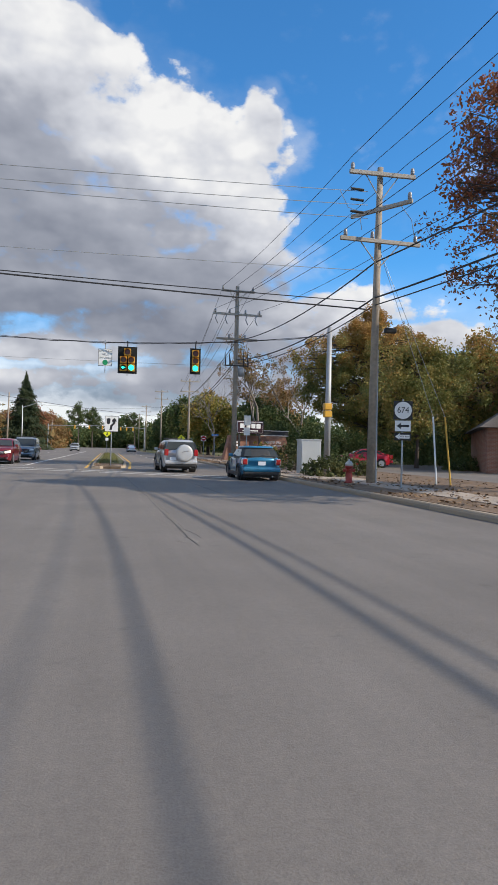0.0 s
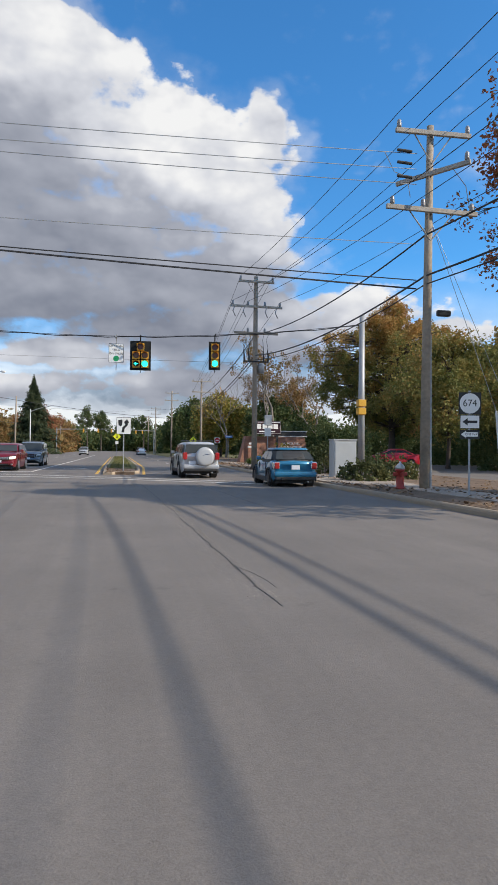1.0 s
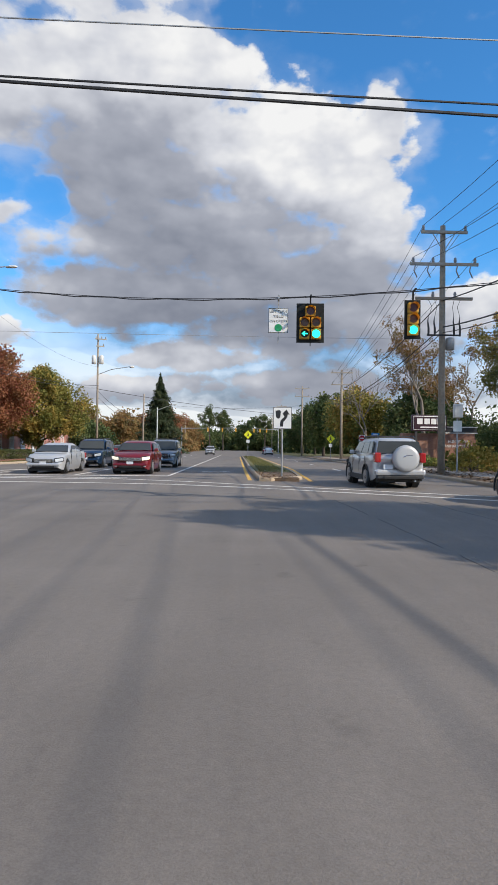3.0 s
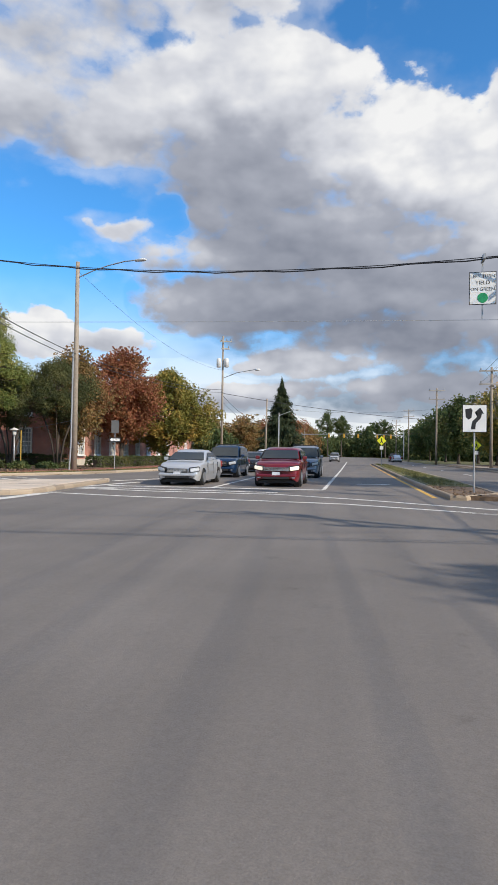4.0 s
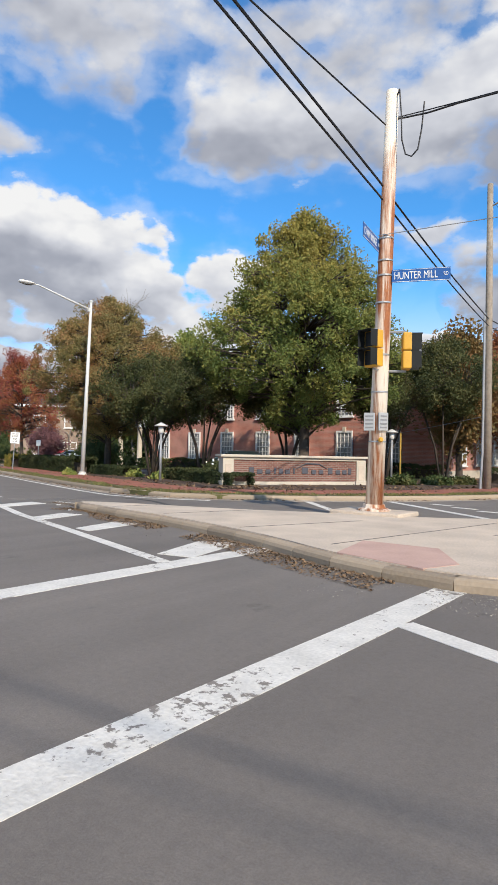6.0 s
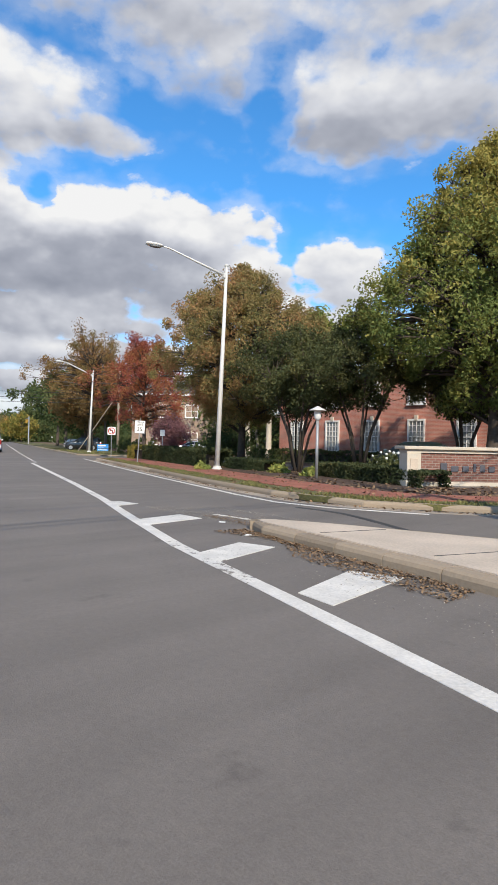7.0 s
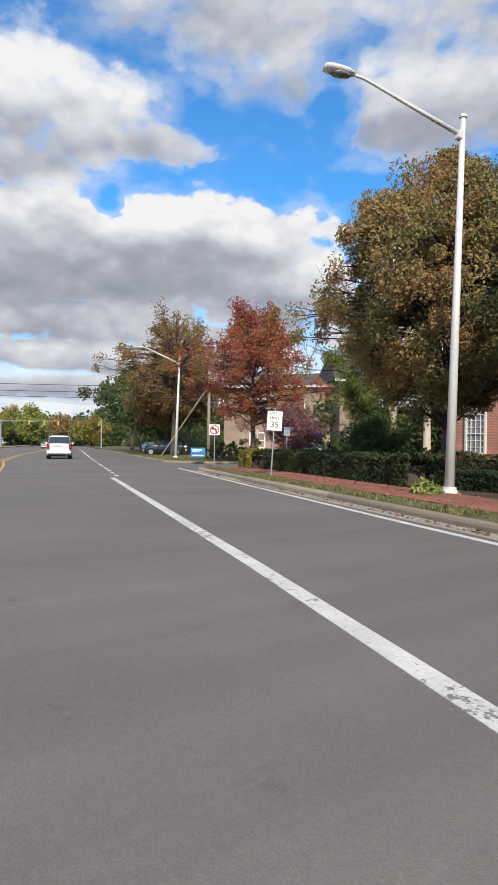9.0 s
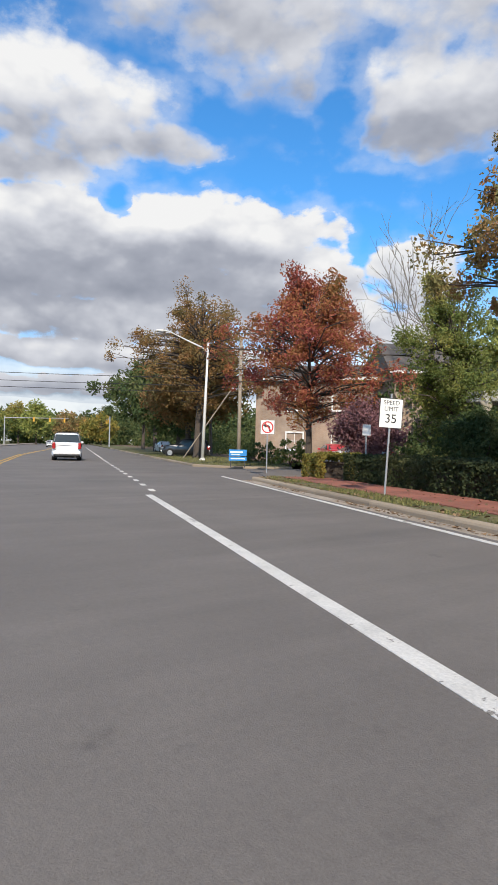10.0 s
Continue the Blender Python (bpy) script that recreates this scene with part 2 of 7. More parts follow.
def leaf_material(name, colors, turning=None):
    """Leaves whose colour changes from leaf to leaf and over the crown; light shines through them."""
    m = bpy.data.materials.new(name)
    m.use_nodes = True
    nt = m.node_tree
    N, L = nt.nodes.new, nt.links.new
    b, out = nt.nodes["Principled BSDF"], nt.nodes["Material Output"]
    b.inputs["Roughness"].default_value = .68
    b.inputs["Specular IOR Level"].default_value = .18
    geo, co, no = N("ShaderNodeNewGeometry"), N("ShaderNodeTexCoord"), N("ShaderNodeTexNoise")
    no.inputs["Scale"].default_value, no.inputs["Detail"].default_value = .55, 2
    L(co.outputs["Object"], no.inputs["Vector"])
    v = N("ShaderNodeMath")
    v.operation = "MULTIPLY_ADD"
    v.inputs[1].default_value = .42
    L(geo.outputs["Random Per Island"], v.inputs[0])
    w = N("ShaderNodeMath")
    w.operation = "MULTIPLY_ADD"
    w.inputs[1].default_value, w.inputs[2].default_value = 1.5, -.46
    L(no.outputs[0], w.inputs[0])
    L(w.outputs[0], v.inputs[2])
    ramp = N("ShaderNodeValToRGB")
    els = ramp.color_ramp.elements
    while len(els) < len(colors):
        els.new(.5)
    for k, c in enumerate(colors):
        els[k].position, els[k].color = k / (len(colors) - 1), rgb(c, 2.25)
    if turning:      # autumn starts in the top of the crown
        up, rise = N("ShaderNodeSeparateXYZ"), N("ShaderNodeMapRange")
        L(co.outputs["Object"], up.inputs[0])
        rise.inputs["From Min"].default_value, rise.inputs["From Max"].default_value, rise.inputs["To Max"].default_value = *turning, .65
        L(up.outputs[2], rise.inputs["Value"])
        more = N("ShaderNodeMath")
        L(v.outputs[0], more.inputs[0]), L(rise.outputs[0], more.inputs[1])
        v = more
    L(v.outputs[0], ramp.inputs[0])
    L(ramp.outputs[0], b.inputs["Base Color"])
    tr, mix = N("ShaderNodeBsdfTranslucent"), N("ShaderNodeMixShader")
    L(ramp.outputs[0], tr.inputs[0])
    mix.inputs[0].default_value = .28
    L(b.outputs[0], mix.inputs[1]), L(tr.outputs[0], mix.inputs[2])
    L(mix.outputs[0], out.inputs[0])
    return m


def brick_material(name, c1, c2, mortar, width=.21, height=.075, flat=False, joint=.011):
    m = bpy.data.materials.new(name)
    m.use_nodes = True
    nt = m.node_tree
    N, L = nt.nodes.new, nt.links.new
    b = nt.nodes["Principled BSDF"]
    b.inputs["Roughness"].default_value = .85
    co, sep, com = N("ShaderNodeTexCoord"), N("ShaderNodeSeparateXYZ"), N("ShaderNodeCombineXYZ")
    L(co.outputs["Object"], sep.inputs[0])
    if flat:
        L(sep.outputs[0], com.inputs[0]), L(sep.outputs[1], com.inputs[1])
    else:
        s = N("ShaderNodeMath")
        L(sep.outputs[0], s.inputs[0]), L(sep.outputs[1], s.inputs[1])
        L(s.outputs[0], com.inputs[0]), L(sep.outputs[2], com.inputs[1])
    br = N("ShaderNodeTexBrick")
    for k, val in (("Color1", rgb(c1)), ("Color2", rgb(c2)), ("Mortar", rgb(mortar)), ("Scale", 1.0), ("Mortar Size", joint), ("Brick Width", width), ("Row Height", height)):
        br.inputs[k].default_value = val
    L(com.outputs[0], br.inputs["Vector"])
    no = N("ShaderNodeTexNoise")
    no.inputs["Scale"].default_value, no.inputs["Detail"].default_value = 1.1, 6
    L(co.outputs["Object"], no.inputs["Vector"])
    st = N("ShaderNodeMapRange")
    st.inputs["From Min"].default_value, st.inputs["From Max"].default_value = .3, .7
    st.inputs["To Min"].default_value, st.inputs["To Max"].default_value = .72, 1.15
    L(no.outputs[0], st.inputs["Value"])
    mx = N("ShaderNodeVectorMath")
    mx.operation = "SCALE"
    L(br.outputs[0], mx.inputs[0]), L(st.outputs[0], mx.inputs["Scale"])
    L(mx.outputs[0], b.inputs["Base Color"])
    bp = N("ShaderNodeBump")
    bp.invert = True
    bp.inputs["Strength"].default_value, bp.inputs["Distance"].default_value = .6, .01
    L(br.outputs["Fac"], bp.inputs["Height"]), L(bp.outputs[0], b.inputs["Normal"])
    return m


def asphalt_material():
    """Worn grey asphalt: stone grain, mottled patches, long dark joints and wheel tracks down the carriageway."""
    m = bpy.data.materials.new("asphalt")
    m.use_nodes = True
    nt = m.node_tree
    N, L = nt.nodes.new, nt.links.new
    b = nt.nodes["Principled BSDF"]
    b.inputs["Roughness"].default_value = .82
    co = N("ShaderNodeTexCoord")

    def noise_of(scale, detail, squash=None):
        n = N("ShaderNodeTexNoise")
        n.inputs["Scale"].default_value, n.inputs["Detail"].default_value, n.inputs["Roughness"].default_value = scale, detail, .65
        if squash:
            mp = N("ShaderNodeMapping")
            mp.inputs["Scale"].default_value = squash
            L(co.outputs["Object"], mp.inputs[0]), L(mp.outputs[0], n.inputs["Vector"])
        else:
            L(co.outputs["Object"], n.inputs["Vector"])
        return n.outputs[0]

    grain, patch, streak = noise_of(95, 3), noise_of(.35, 6), noise_of(1.3, 4, (1.0, .045, 1.0))

    def math_node(op, *ins):
        n = N("ShaderNodeMath")
        n.operation = op
        for k, v in enumerate(ins):
            if hasattr(v, "is_linked"):
                L(v, n.inputs[k])
            else:
                n.inputs[k].default_value = v
        return n.outputs[0]

    k = math_node("MULTIPLY_ADD", grain, .55, .45)
    k = math_node("MULTIPLY", k, math_node("MULTIPLY_ADD", patch, .7, .62))
    k = math_node("MULTIPLY", k, math_node("MULTIPLY_ADD", streak, .55, .70))
    spot = N("ShaderNodeMapRange")
    spot.interpolation_type = "SMOOTHSTEP"
    for key, v in zip(("From Min", "From Max", "To Min", "To Max"), (.6, .74, 1.0, .72)):
        spot.inputs[key].default_value = v
    L(noise_of(1.9, 9), spot.inputs["Value"])
    pebble = math_node("MULTIPLY_ADD", noise_of(24, 5), .5, .75)
    k = math_node("MULTIPLY", k, math_node("MULTIPLY", spot.outputs[0], pebble))
    col = N("ShaderNodeVectorMath")
    col.operation = "SCALE"
    col.inputs[0].default_value = (.238, .208, .182)
    L(k, col.inputs["Scale"])
    L(col.outputs[0], b.inputs["Base Color"])
    bp = N("ShaderNodeBump")
    bp.inputs["Strength"].default_value, bp.inputs["Distance"].default_value = .45, .008
    L(grain, bp.inputs["Height"]), L(bp.outputs[0], b.inputs["Normal"])
    return m


def rust_material():
    """Cream paint that rust has streaked and eaten, most of all half way up the pole."""
    m = bpy.data.materials.new("cream_paint_over_rusty_steel")
    m.use_nodes = True
    nt = m.node_tree
    N, L = nt.nodes.new, nt.links.new
    b = nt.nodes["Principled BSDF"]
    b.inputs["Roughness"].default_value = .75
    co, mp, n1, n2 = N("ShaderNodeTexCoord"), N("ShaderNodeMapping"), N("ShaderNodeTexNoise"), N("ShaderNodeTexNoise")
    mp.inputs["Scale"].default_value = (5.0, 5.0, .38)
    L(co.outputs["Object"], mp.inputs[0]), L(mp.outputs[0], n1.inputs["Vector"]), L(co.outputs["Object"], n2.inputs["Vector"])
    n1.inputs["Scale"].default_value, n1.inputs["Detail"].default_value, n1.inputs["Roughness"].default_value = 1.3, 7, .65
    n2.inputs["Scale"].default_value, n2.inputs["Detail"].default_value = 14, 5
    sep, bump = N("ShaderNodeSeparateXYZ"), N("ShaderNodeFloatCurve")
    L(co.outputs["Object"], sep.inputs[0])
    hi = N("ShaderNodeMapRange")
    hi.inputs["From Max"].default_value = 8.4
    L(sep.outputs[2], hi.inputs["Value"])
    cu = bump.mapping.curves[0]
    cu.points[0].location, cu.points[1].location = (0, .60), (1, .22)
    for x, y in ((.2, .53), (.38, .57), (.6, .66), (.85, .55), (.93, .3)):
        cu.points.new(x, y)
    bump.mapping.update()
    L(hi.outputs[0], bump.inputs["Value"])
    add = N("ShaderNodeMath")
    L(n1.outputs[0], add.inputs[0]), L(bump.outputs[0], add.inputs[1])
    st = N("ShaderNodeMapRange")
    st.inputs["From Min"].default_value, st.inputs["From Max"].default_value = 1.0, 1.16
    L(add.outputs[0], st.inputs["Value"])
    rust = N("ShaderNodeMix")
    rust.data_type = "RGBA"
    rust.inputs[6].default_value, rust.inputs[7].default_value = (.16, .045, .015, 1), (.46, .17, .06, 1)
    L(n2.outputs[0], rust.inputs[0])
    mx = N("ShaderNodeMix")
    mx.data_type = "RGBA"
    mx.inputs[6].default_value = (.78, .69, .57, 1)
    L(st.outputs[0], mx.inputs[0]), L(rust.outputs[2], mx.inputs[7])
    L(mx.outputs[2], b.inputs["Base Color"])
    return m


def glow_material(name, color, strength):
    m = bpy.data.materials.new(name)
    m.use_nodes = True
    b = m.node_tree.nodes["Principled BSDF"]
    b.inputs["Base Color"].default_value = rgb(color)
    b.inputs["Emission Color"].default_value = rgb(color)
    b.inputs["Emission Strength"].default_value = strength
    b.inputs["Roughness"].default_value = .3
    return m


M = dict(
    asphalt=asphalt_material(),
    tar_and_shadow=material("dark_tar_seam_and_pole_shadow", (.045, .044, .043), .7, fine=30, bump=.2),
    worn=material("dark_wheel_track", (.085, .081, .077), .85, spread=.3, fine=60, coarse=1.0),
    white_paint=road_paint("worn_white_road_paint", (.66, .63, .575)),
    yellow_paint=road_paint("worn_yellow_road_paint", (.62, .36, .06)),
    lens_grey=material("dusty_lamp_lens", (.16, .165, .17), .3),
    footway=material("grimy_footway_concrete", (.34, .28, .225), .9, spread=.3, fine=35, coarse=1.2, bump=.25),
    faded_print=material("faded_grey_print", (.22, .22, .225), .7),
    concrete=material("weathered_concrete", (.55, .455, .36), .9, spread=.22, fine=35, coarse=1.2, bump=.25),
    kerb=material("stained_kerb_concrete", (.33, .26, .185), .9, spread=.3, fine=25, coarse=1.5, bump=.3, single=True),
    gutter=material("dusty_gutter_concrete", (.36, .30, .235), .95, spread=.35, fine=12, coarse=.8, bump=.3),
    ramp=material("pinkish_concrete_ramp", (.50, .33, .27), .9, spread=.15, fine=40, bump=.3),
    brickwalk=brick_material("red_brick_paving", (.38, .13, .08), (.30, .10, .065), (.26, .15, .11), .2, .1, True, .006),
    brickwall=brick_material("red_brick_wall", (.52, .20, .14), (.43, .155, .11), (.48, .33, .27)),
    oldbrick=brick_material("brown_red_brick_wall", (.15, .062, .046), (.235, .10, .075), (.26, .20, .165)),
    brownbrick=brick_material("orange_brown_brick_wall", (.30, .13, .08), (.24, .10, .065), (.30, .20, .15)),
    tanbrick=brick_material("tan_brick_wall", (.36, .25, .17), (.30, .20, .14), (.36, .31, .26)),
    stone=material("pale_cast_stone", (.52, .46, .37), .85, spread=.15, fine=30, coarse=2, bump=.2),
    mulch=material("dark_mulch", (.075, .045, .03), .95, spread=.5, fine=22, coarse=2, bump=1.0),
    soil=material("leaf_strewn_soil", (.16, .105, .065), .95, spread=.45, fine=12, coarse=1.2, bump=.8),
    lawn=material("autumn_grass", (.085, .105, .03), .95, spread=.4, fine=25, coarse=1.4, bump=1.0, other=(.14, .12, .045)),
    blade=material("grass_blades", (.06, .10, .022), .8, spread=.5, island=True, other=(.17, .15, .05)),
    wood_pole=material("weathered_grey_pole_wood", (.30, .25, .195), .9, spread=.3, fine=9, coarse=1.2, bump=.4),
    arm_wood=material("grey_crossarm_wood", (.36, .33, .29), .9, spread=.25, fine=12, bump=.3),
    bark=material("dark_bark", (.075, .058, .045), .95, spread=.4, fine=14, coarse=2, bump=.9),
    pale_bark=material("pale_grey_bark", (.20, .175, .145), .95, spread=.35, fine=14, coarse=2, bump=.7),
    rust=rust_material(),
    galv=material("dull_galvanised_steel", (.36, .37, .38), .55, .45, spread=.15, fine=15),
    white_metal=material("white_painted_aluminium", (.62, .61, .58), .5, .0, spread=.08, fine=20),
    black=material("black_plastic", (.012, .012, .012), .55, spread=.2),
    black_metal=material("matt_black_signal_paint", (.022, .024, .024), .6, spread=.2),
    amber_metal=material("yellow_signal_paint", (.62, .33, .03), .5, spread=.15),
    cable=material("black_cable", (.018, .018, .02), .6, spread=.2),
    bare_cable=material("grey_aluminium_conductor", (.33, .34, .35), .5, .5),
    porcelain=material("grey_porcelain", (.26, .26, .27), .3),
    sign_white=material("white_sign_sheeting", (.74, .74, .72), .5, spread=.05),
    sign_black=material("black_sign_ink", (.015, .015, .016), .5, spread=.1),
    sign_blue=material("blue_sign_sheeting", (.008, .085, .30), .45, spread=.08),
    sign_yellow=material("fluorescent_yellow_sheeting", (.72, .74, .02), .45, spread=.05),
    sign_red=material("red_sign_ink", (.50, .02, .02), .5, spread=.1),
    sign_green=material("green_sign_ink", (.01, .28, .10), .5, spread=.1),
    sign_back=material("bare_aluminium_sign_back", (.10, .10, .10), .6, .2),
    sky_blue=material("bright_blue_sign_sheeting", (.02, .22, .55), .45, spread=.08),
    lens_off_red=material("unlit_red_lens", (.10, .025, .012), .3),
    lens_off_amber=material("unlit_amber_lens", (.11, .05, .012), .3),
    green_on=glow_material("lit_green_lens", (.02, .85, .55), 2.2),
    red_on=glow_material("lit_red_lens", (1.0, .05, .03), 3.0),
    tyre=material("tyre_rubber", (.018, .018, .018), .85, spread=.2),
    rim=material("grey_alloy", (.42, .43, .45), .35, .7),
    dark_rim=material("dark_alloy", (.07, .07, .075), .4, .6),
    glass=material("tinted_car_glass", (.04, .047, .051), .06, spread=.1),
    light_glass=material("grey_green_car_glass", (.07, .085, .085), .06, spread=.1),
    lamp_glass=material("clear_headlamp", (.62, .65, .68), .12, .3, coat=.6),
    tail=material("red_tail_lamp", (.33, .012, .012), .15, spread=.1, coat=.5),
    amber_lamp=material("amber_turn_lamp", (.60, .22, .03), .2),
    spare_cover=material("grey_plastic_wheel_cover", (.42, .425, .43), .42, .1, spread=.06),
    chrome=material("chrome_trim", (.62, .63, .65), .15, .95, spread=.05),
    plate=material("pale_number_plate", (.62, .64, .68), .5, spread=.05),
    dark_trim=material("dark_grey_trim_plastic", (.03, .031, .033), .6),
    window=material("pale_curtained_window_pane", (.24, .255, .26), .08, spread=.2),
    white_frame=material("white_painted_wood", (.72, .71, .68), .6, spread=.06),
    shingle=material("grey_brown_shingle_roof", (.115, .10, .09), .95, spread=.3, fine=14, coarse=1.2, bump=.6),
    hydrant=material("red_hydrant_paint", (.30, .03, .02), .5, spread=.2),
    hydrant_cap=material("silver_hydrant_cap", (.5, .5, .48), .4, .5),
    letter_grey=material("dull_grey_bronze_letters", (.085, .085, .10), .6, .2),
    cabinet=material("grey_painted_cabinet", (.40, .41, .41), .5, .1, spread=.1),
)


def car_paint(name, color, metal=.45, rough=.28):
    return material(name, color, rough, metal, spread=.06, fine=200, coarse=1.0, coat=.7)


M["black_metal"].node_tree.nodes["Principled BSDF"].inputs["Specular IOR Level"].default_value = .12
for key in ("glass", "light_glass"):
    M[key].node_tree.nodes["Principled BSDF"].inputs["Specular IOR Level"].default_value = .3

# ---- building blocks ----
def part(name, bm, mat, parent=None, label="", smooth=False):
    me = bpy.data.meshes.new(name)
    bmesh.ops.recalc_face_normals(bm, faces=bm.faces)
    bm.to_mesh(me)
    bm.free()
    me.materials.append(M[mat] if isinstance(mat, str) else mat)
    if smooth:
        me.polygons.foreach_set("use_smooth", [True] * len(me.polygons))
    ob = new(name, me)
    if parent:
        ob.parent = parent
    if label:
        tagged(ob, label)
    return ob


def thing(name, label, category, group="", at=None):
    ob = new(name)
    ob.empty_display_size = .2
    if at is not None:
        ob.matrix_world = at
    return tagged(ob, label, category, group)


def box(bm, c, s, m=None, bevel=0.0):
    r = bmesh.ops.create_cube(bm, size=1, matrix=Matrix.Translation(c) @ Matrix.Diagonal((*s, 1)))
    vs = r["verts"]
    if bevel:
        es = list({e for v in vs for e in v.link_edges})
        vs = list({v for f in bmesh.ops.bevel(bm, geom=es, offset=bevel, segments=2, affect="EDGES", profile=.6)["faces"] for v in f.verts} | {v for v in vs if v.is_valid})
    if m is not None:
        bmesh.ops.transform(bm, matrix=m, verts=vs)
    return vs


def boxes(*items, bevel=0.0):
    bm = bmesh.new()
    for c, s in items:
        box(bm, c, s, bevel=bevel)
    return bm


def tube(bm, pts, radii, seg=8, caps=True):
    """A tube along points, with a radius for each."""
    pts = [Vector(p) for p in pts]
    radii = [radii] * len(pts) if isinstance(radii, (int, float)) else radii
    rings, side = [], None
    for k, p in enumerate(pts):
        t = (pts[min(k + 1, len(pts) - 1)] - pts[max(k - 1, 0)]).normalized()
        if side is None:
            side = t.orthogonal().normalized()
        side = (side - t * side.dot(t)).normalized()
        other = t.cross(side)
        rings.append([bm.verts.new(p + radii[k] * (math.cos(a) * side + math.sin(a) * other)) for a in (2 * math.pi * j / seg for j in range(seg))])
    for a, b in zip(rings, rings[1:]):
        for j in range(seg):
            bm.faces.new((a[j], a[(j + 1) % seg], b[(j + 1) % seg], b[j]))
    if caps:
        bm.faces.new(rings[0][::-1]), bm.faces.new(rings[-1])
    return bm


def rod(p, q, r0, r1=None, seg=12):
    return tube(bmesh.new(), [p, q], [r0, r0 if r1 is None else r1], seg)


def lathe(bm, profile, seg=20, m=None):
    """Turns (radius, height) pairs round z."""
    rings = []
    for r, z in profile:
        rings.append([bm.verts.new((r * math.cos(a), r * math.sin(a), z)) for a in (2 * math.pi * j / seg for j in range(seg))])
    for a, b in zip(rings, rings[1:]):
        for j in range(seg):
            bm.faces.new((a[j], a[(j + 1) % seg], b[(j + 1) % seg], b[j]))
    bm.faces.new(rings[0][::-1]), bm.faces.new(rings[-1])
    if m is not None:
        bmesh.ops.transform(bm, matrix=m, verts=[v for r in rings for v in r])
    return bm


def slab(bm, outline, z0, z1):
    """A plate with the given outline in plan."""
    top = [bm.verts.new((x, y, z1)) for x, y in outline]
    bot = [bm.verts.new((x, y, z0)) for x, y in outline]
    n = len(outline)
    f = bm.faces.new(top)
    g = bm.faces.new(bot[::-1])
    for j in range(n):
        bm.faces.new((top[j], bot[j], bot[(j + 1) % n], top[(j + 1) % n]))
    bmesh.ops.triangulate(bm, faces=[f, g])
    return bm


def offset(line, d):
    """A line in plan moved to its right by d."""
    out, pts = [], [Vector(p) for p in line]
    for k, p in enumerate(pts):
        t = (pts[min(k + 1, len(pts) - 1)] - pts[max(k - 1, 0)]).normalized()
        out.append((p.x + t.y * d, p.y - t.x * d))
    return out


def strip(bm, line, d0, d1, z0, z1):
    """A band along a line in plan, from d0 to d1 to its right."""
    a, b = offset(line, d0), offset(line, d1)
    for k in range(len(line) - 1):
        q = [a[k], a[k + 1], b[k + 1], b[k]]
        vs = [bm.verts.new((x, y, z)) for z in (z0, z1) for x, y in q]
        for f in ((3, 2, 1, 0), (4, 5, 6, 7), (0, 1, 5, 4), (1, 2, 6, 5), (2, 3, 7, 6), (3, 0, 4, 7)):
            bm.faces.new([vs[i] for i in f])
    return bm


def smooth_line(pts, steps=6):
    """A Catmull-Rom line through points in plan."""
    p = [Vector(q) for q in pts]
    p = [2 * p[0] - p[1]] + p + [2 * p[-1] - p[-2]]
    out = []
    for k in range(1, len(p) - 2):
        a, b, c, d = p[k - 1:k + 3]
        for j in range(steps):
            t = j / steps
            q = .5 * ((2 * b) + (c - a) * t + (2 * a - 5 * b + 4 * c - d) * t * t + (3 * b - a - 3 * c + d) * t ** 3)
            out.append(tuple(q))
    return out + [tuple(p[-2])]


def resample(line, step):
    pts, out, left = [Vector(p) for p in line], [tuple(line[0])], step
    for a, b in zip(pts, pts[1:]):
        far = (b - a).length
        at = left
        while at <= far:
            out.append(tuple(a + (b - a) * at / far))
            at += step
        left = at - far
    return out + [tuple(line[-1])]


def sag(a, b, drop, n=14):
    a, b = Vector(a), Vector(b)
    return [a.lerp(b, k / n) - Vector((0, 0, 4 * drop * (k / n) * (1 - k / n))) for k in range(n + 1)]


def cable(name, label, pts, r, mat="cable", group="overhead cables"):
    ob = part(name, tube(bmesh.new(), pts, r, 5), mat)
    return tagged(ob, label, "cable", group)


def quads(name, verts, mat, parent=None, n=4):
    """Many separate small faces in one mesh."""
    me = bpy.data.meshes.new(name)
    v = np.asarray(verts, np.float32).reshape(-1, 3)
    me.from_pydata(v.tolist(), [], np.arange(len(v)).reshape(-1, n).tolist())
    me.materials.append(M[mat] if isinstance(mat, str) else mat)
    ob = new(name, me)
    if parent:
        ob.parent = parent
    return ob


def text_on(body, size, at, mat, parent, name="lettering", stretch=1.0):
    """Raised letters; at: the pose of the text's middle, its face to +z."""
    cu = bpy.data.curves.new(name, "FONT")
    cu.body, cu.size, cu.align_x, cu.align_y, cu.extrude = body, size, "CENTER", "CENTER", .002
    tmp = bpy.data.objects.new(name, cu)
    scene.collection.objects.link(tmp)
    me = bpy.data.meshes.new_from_object(tmp.evaluated_get(bpy.context.evaluated_depsgraph_get()))
    bpy.data.objects.remove(tmp)
    me.transform(at @ Matrix.Diagonal((stretch, 1, 1, 1)))
    me.materials.clear()
    me.materials.append(M[mat])
    ob = new(name, me)
    ob.parent = parent
    return ob

# ---- ground, roads, kerbs ----
B0, BU, BN = Vector((-22.15, 30.3)), Vector((-.9367, .3502)), Vector((.3502, .9367))   # the side road: a point of its lane line, along, to its right


def on_b(u, n):
    p = B0 + BU * u + BN * n
    return (p.x, p.y)


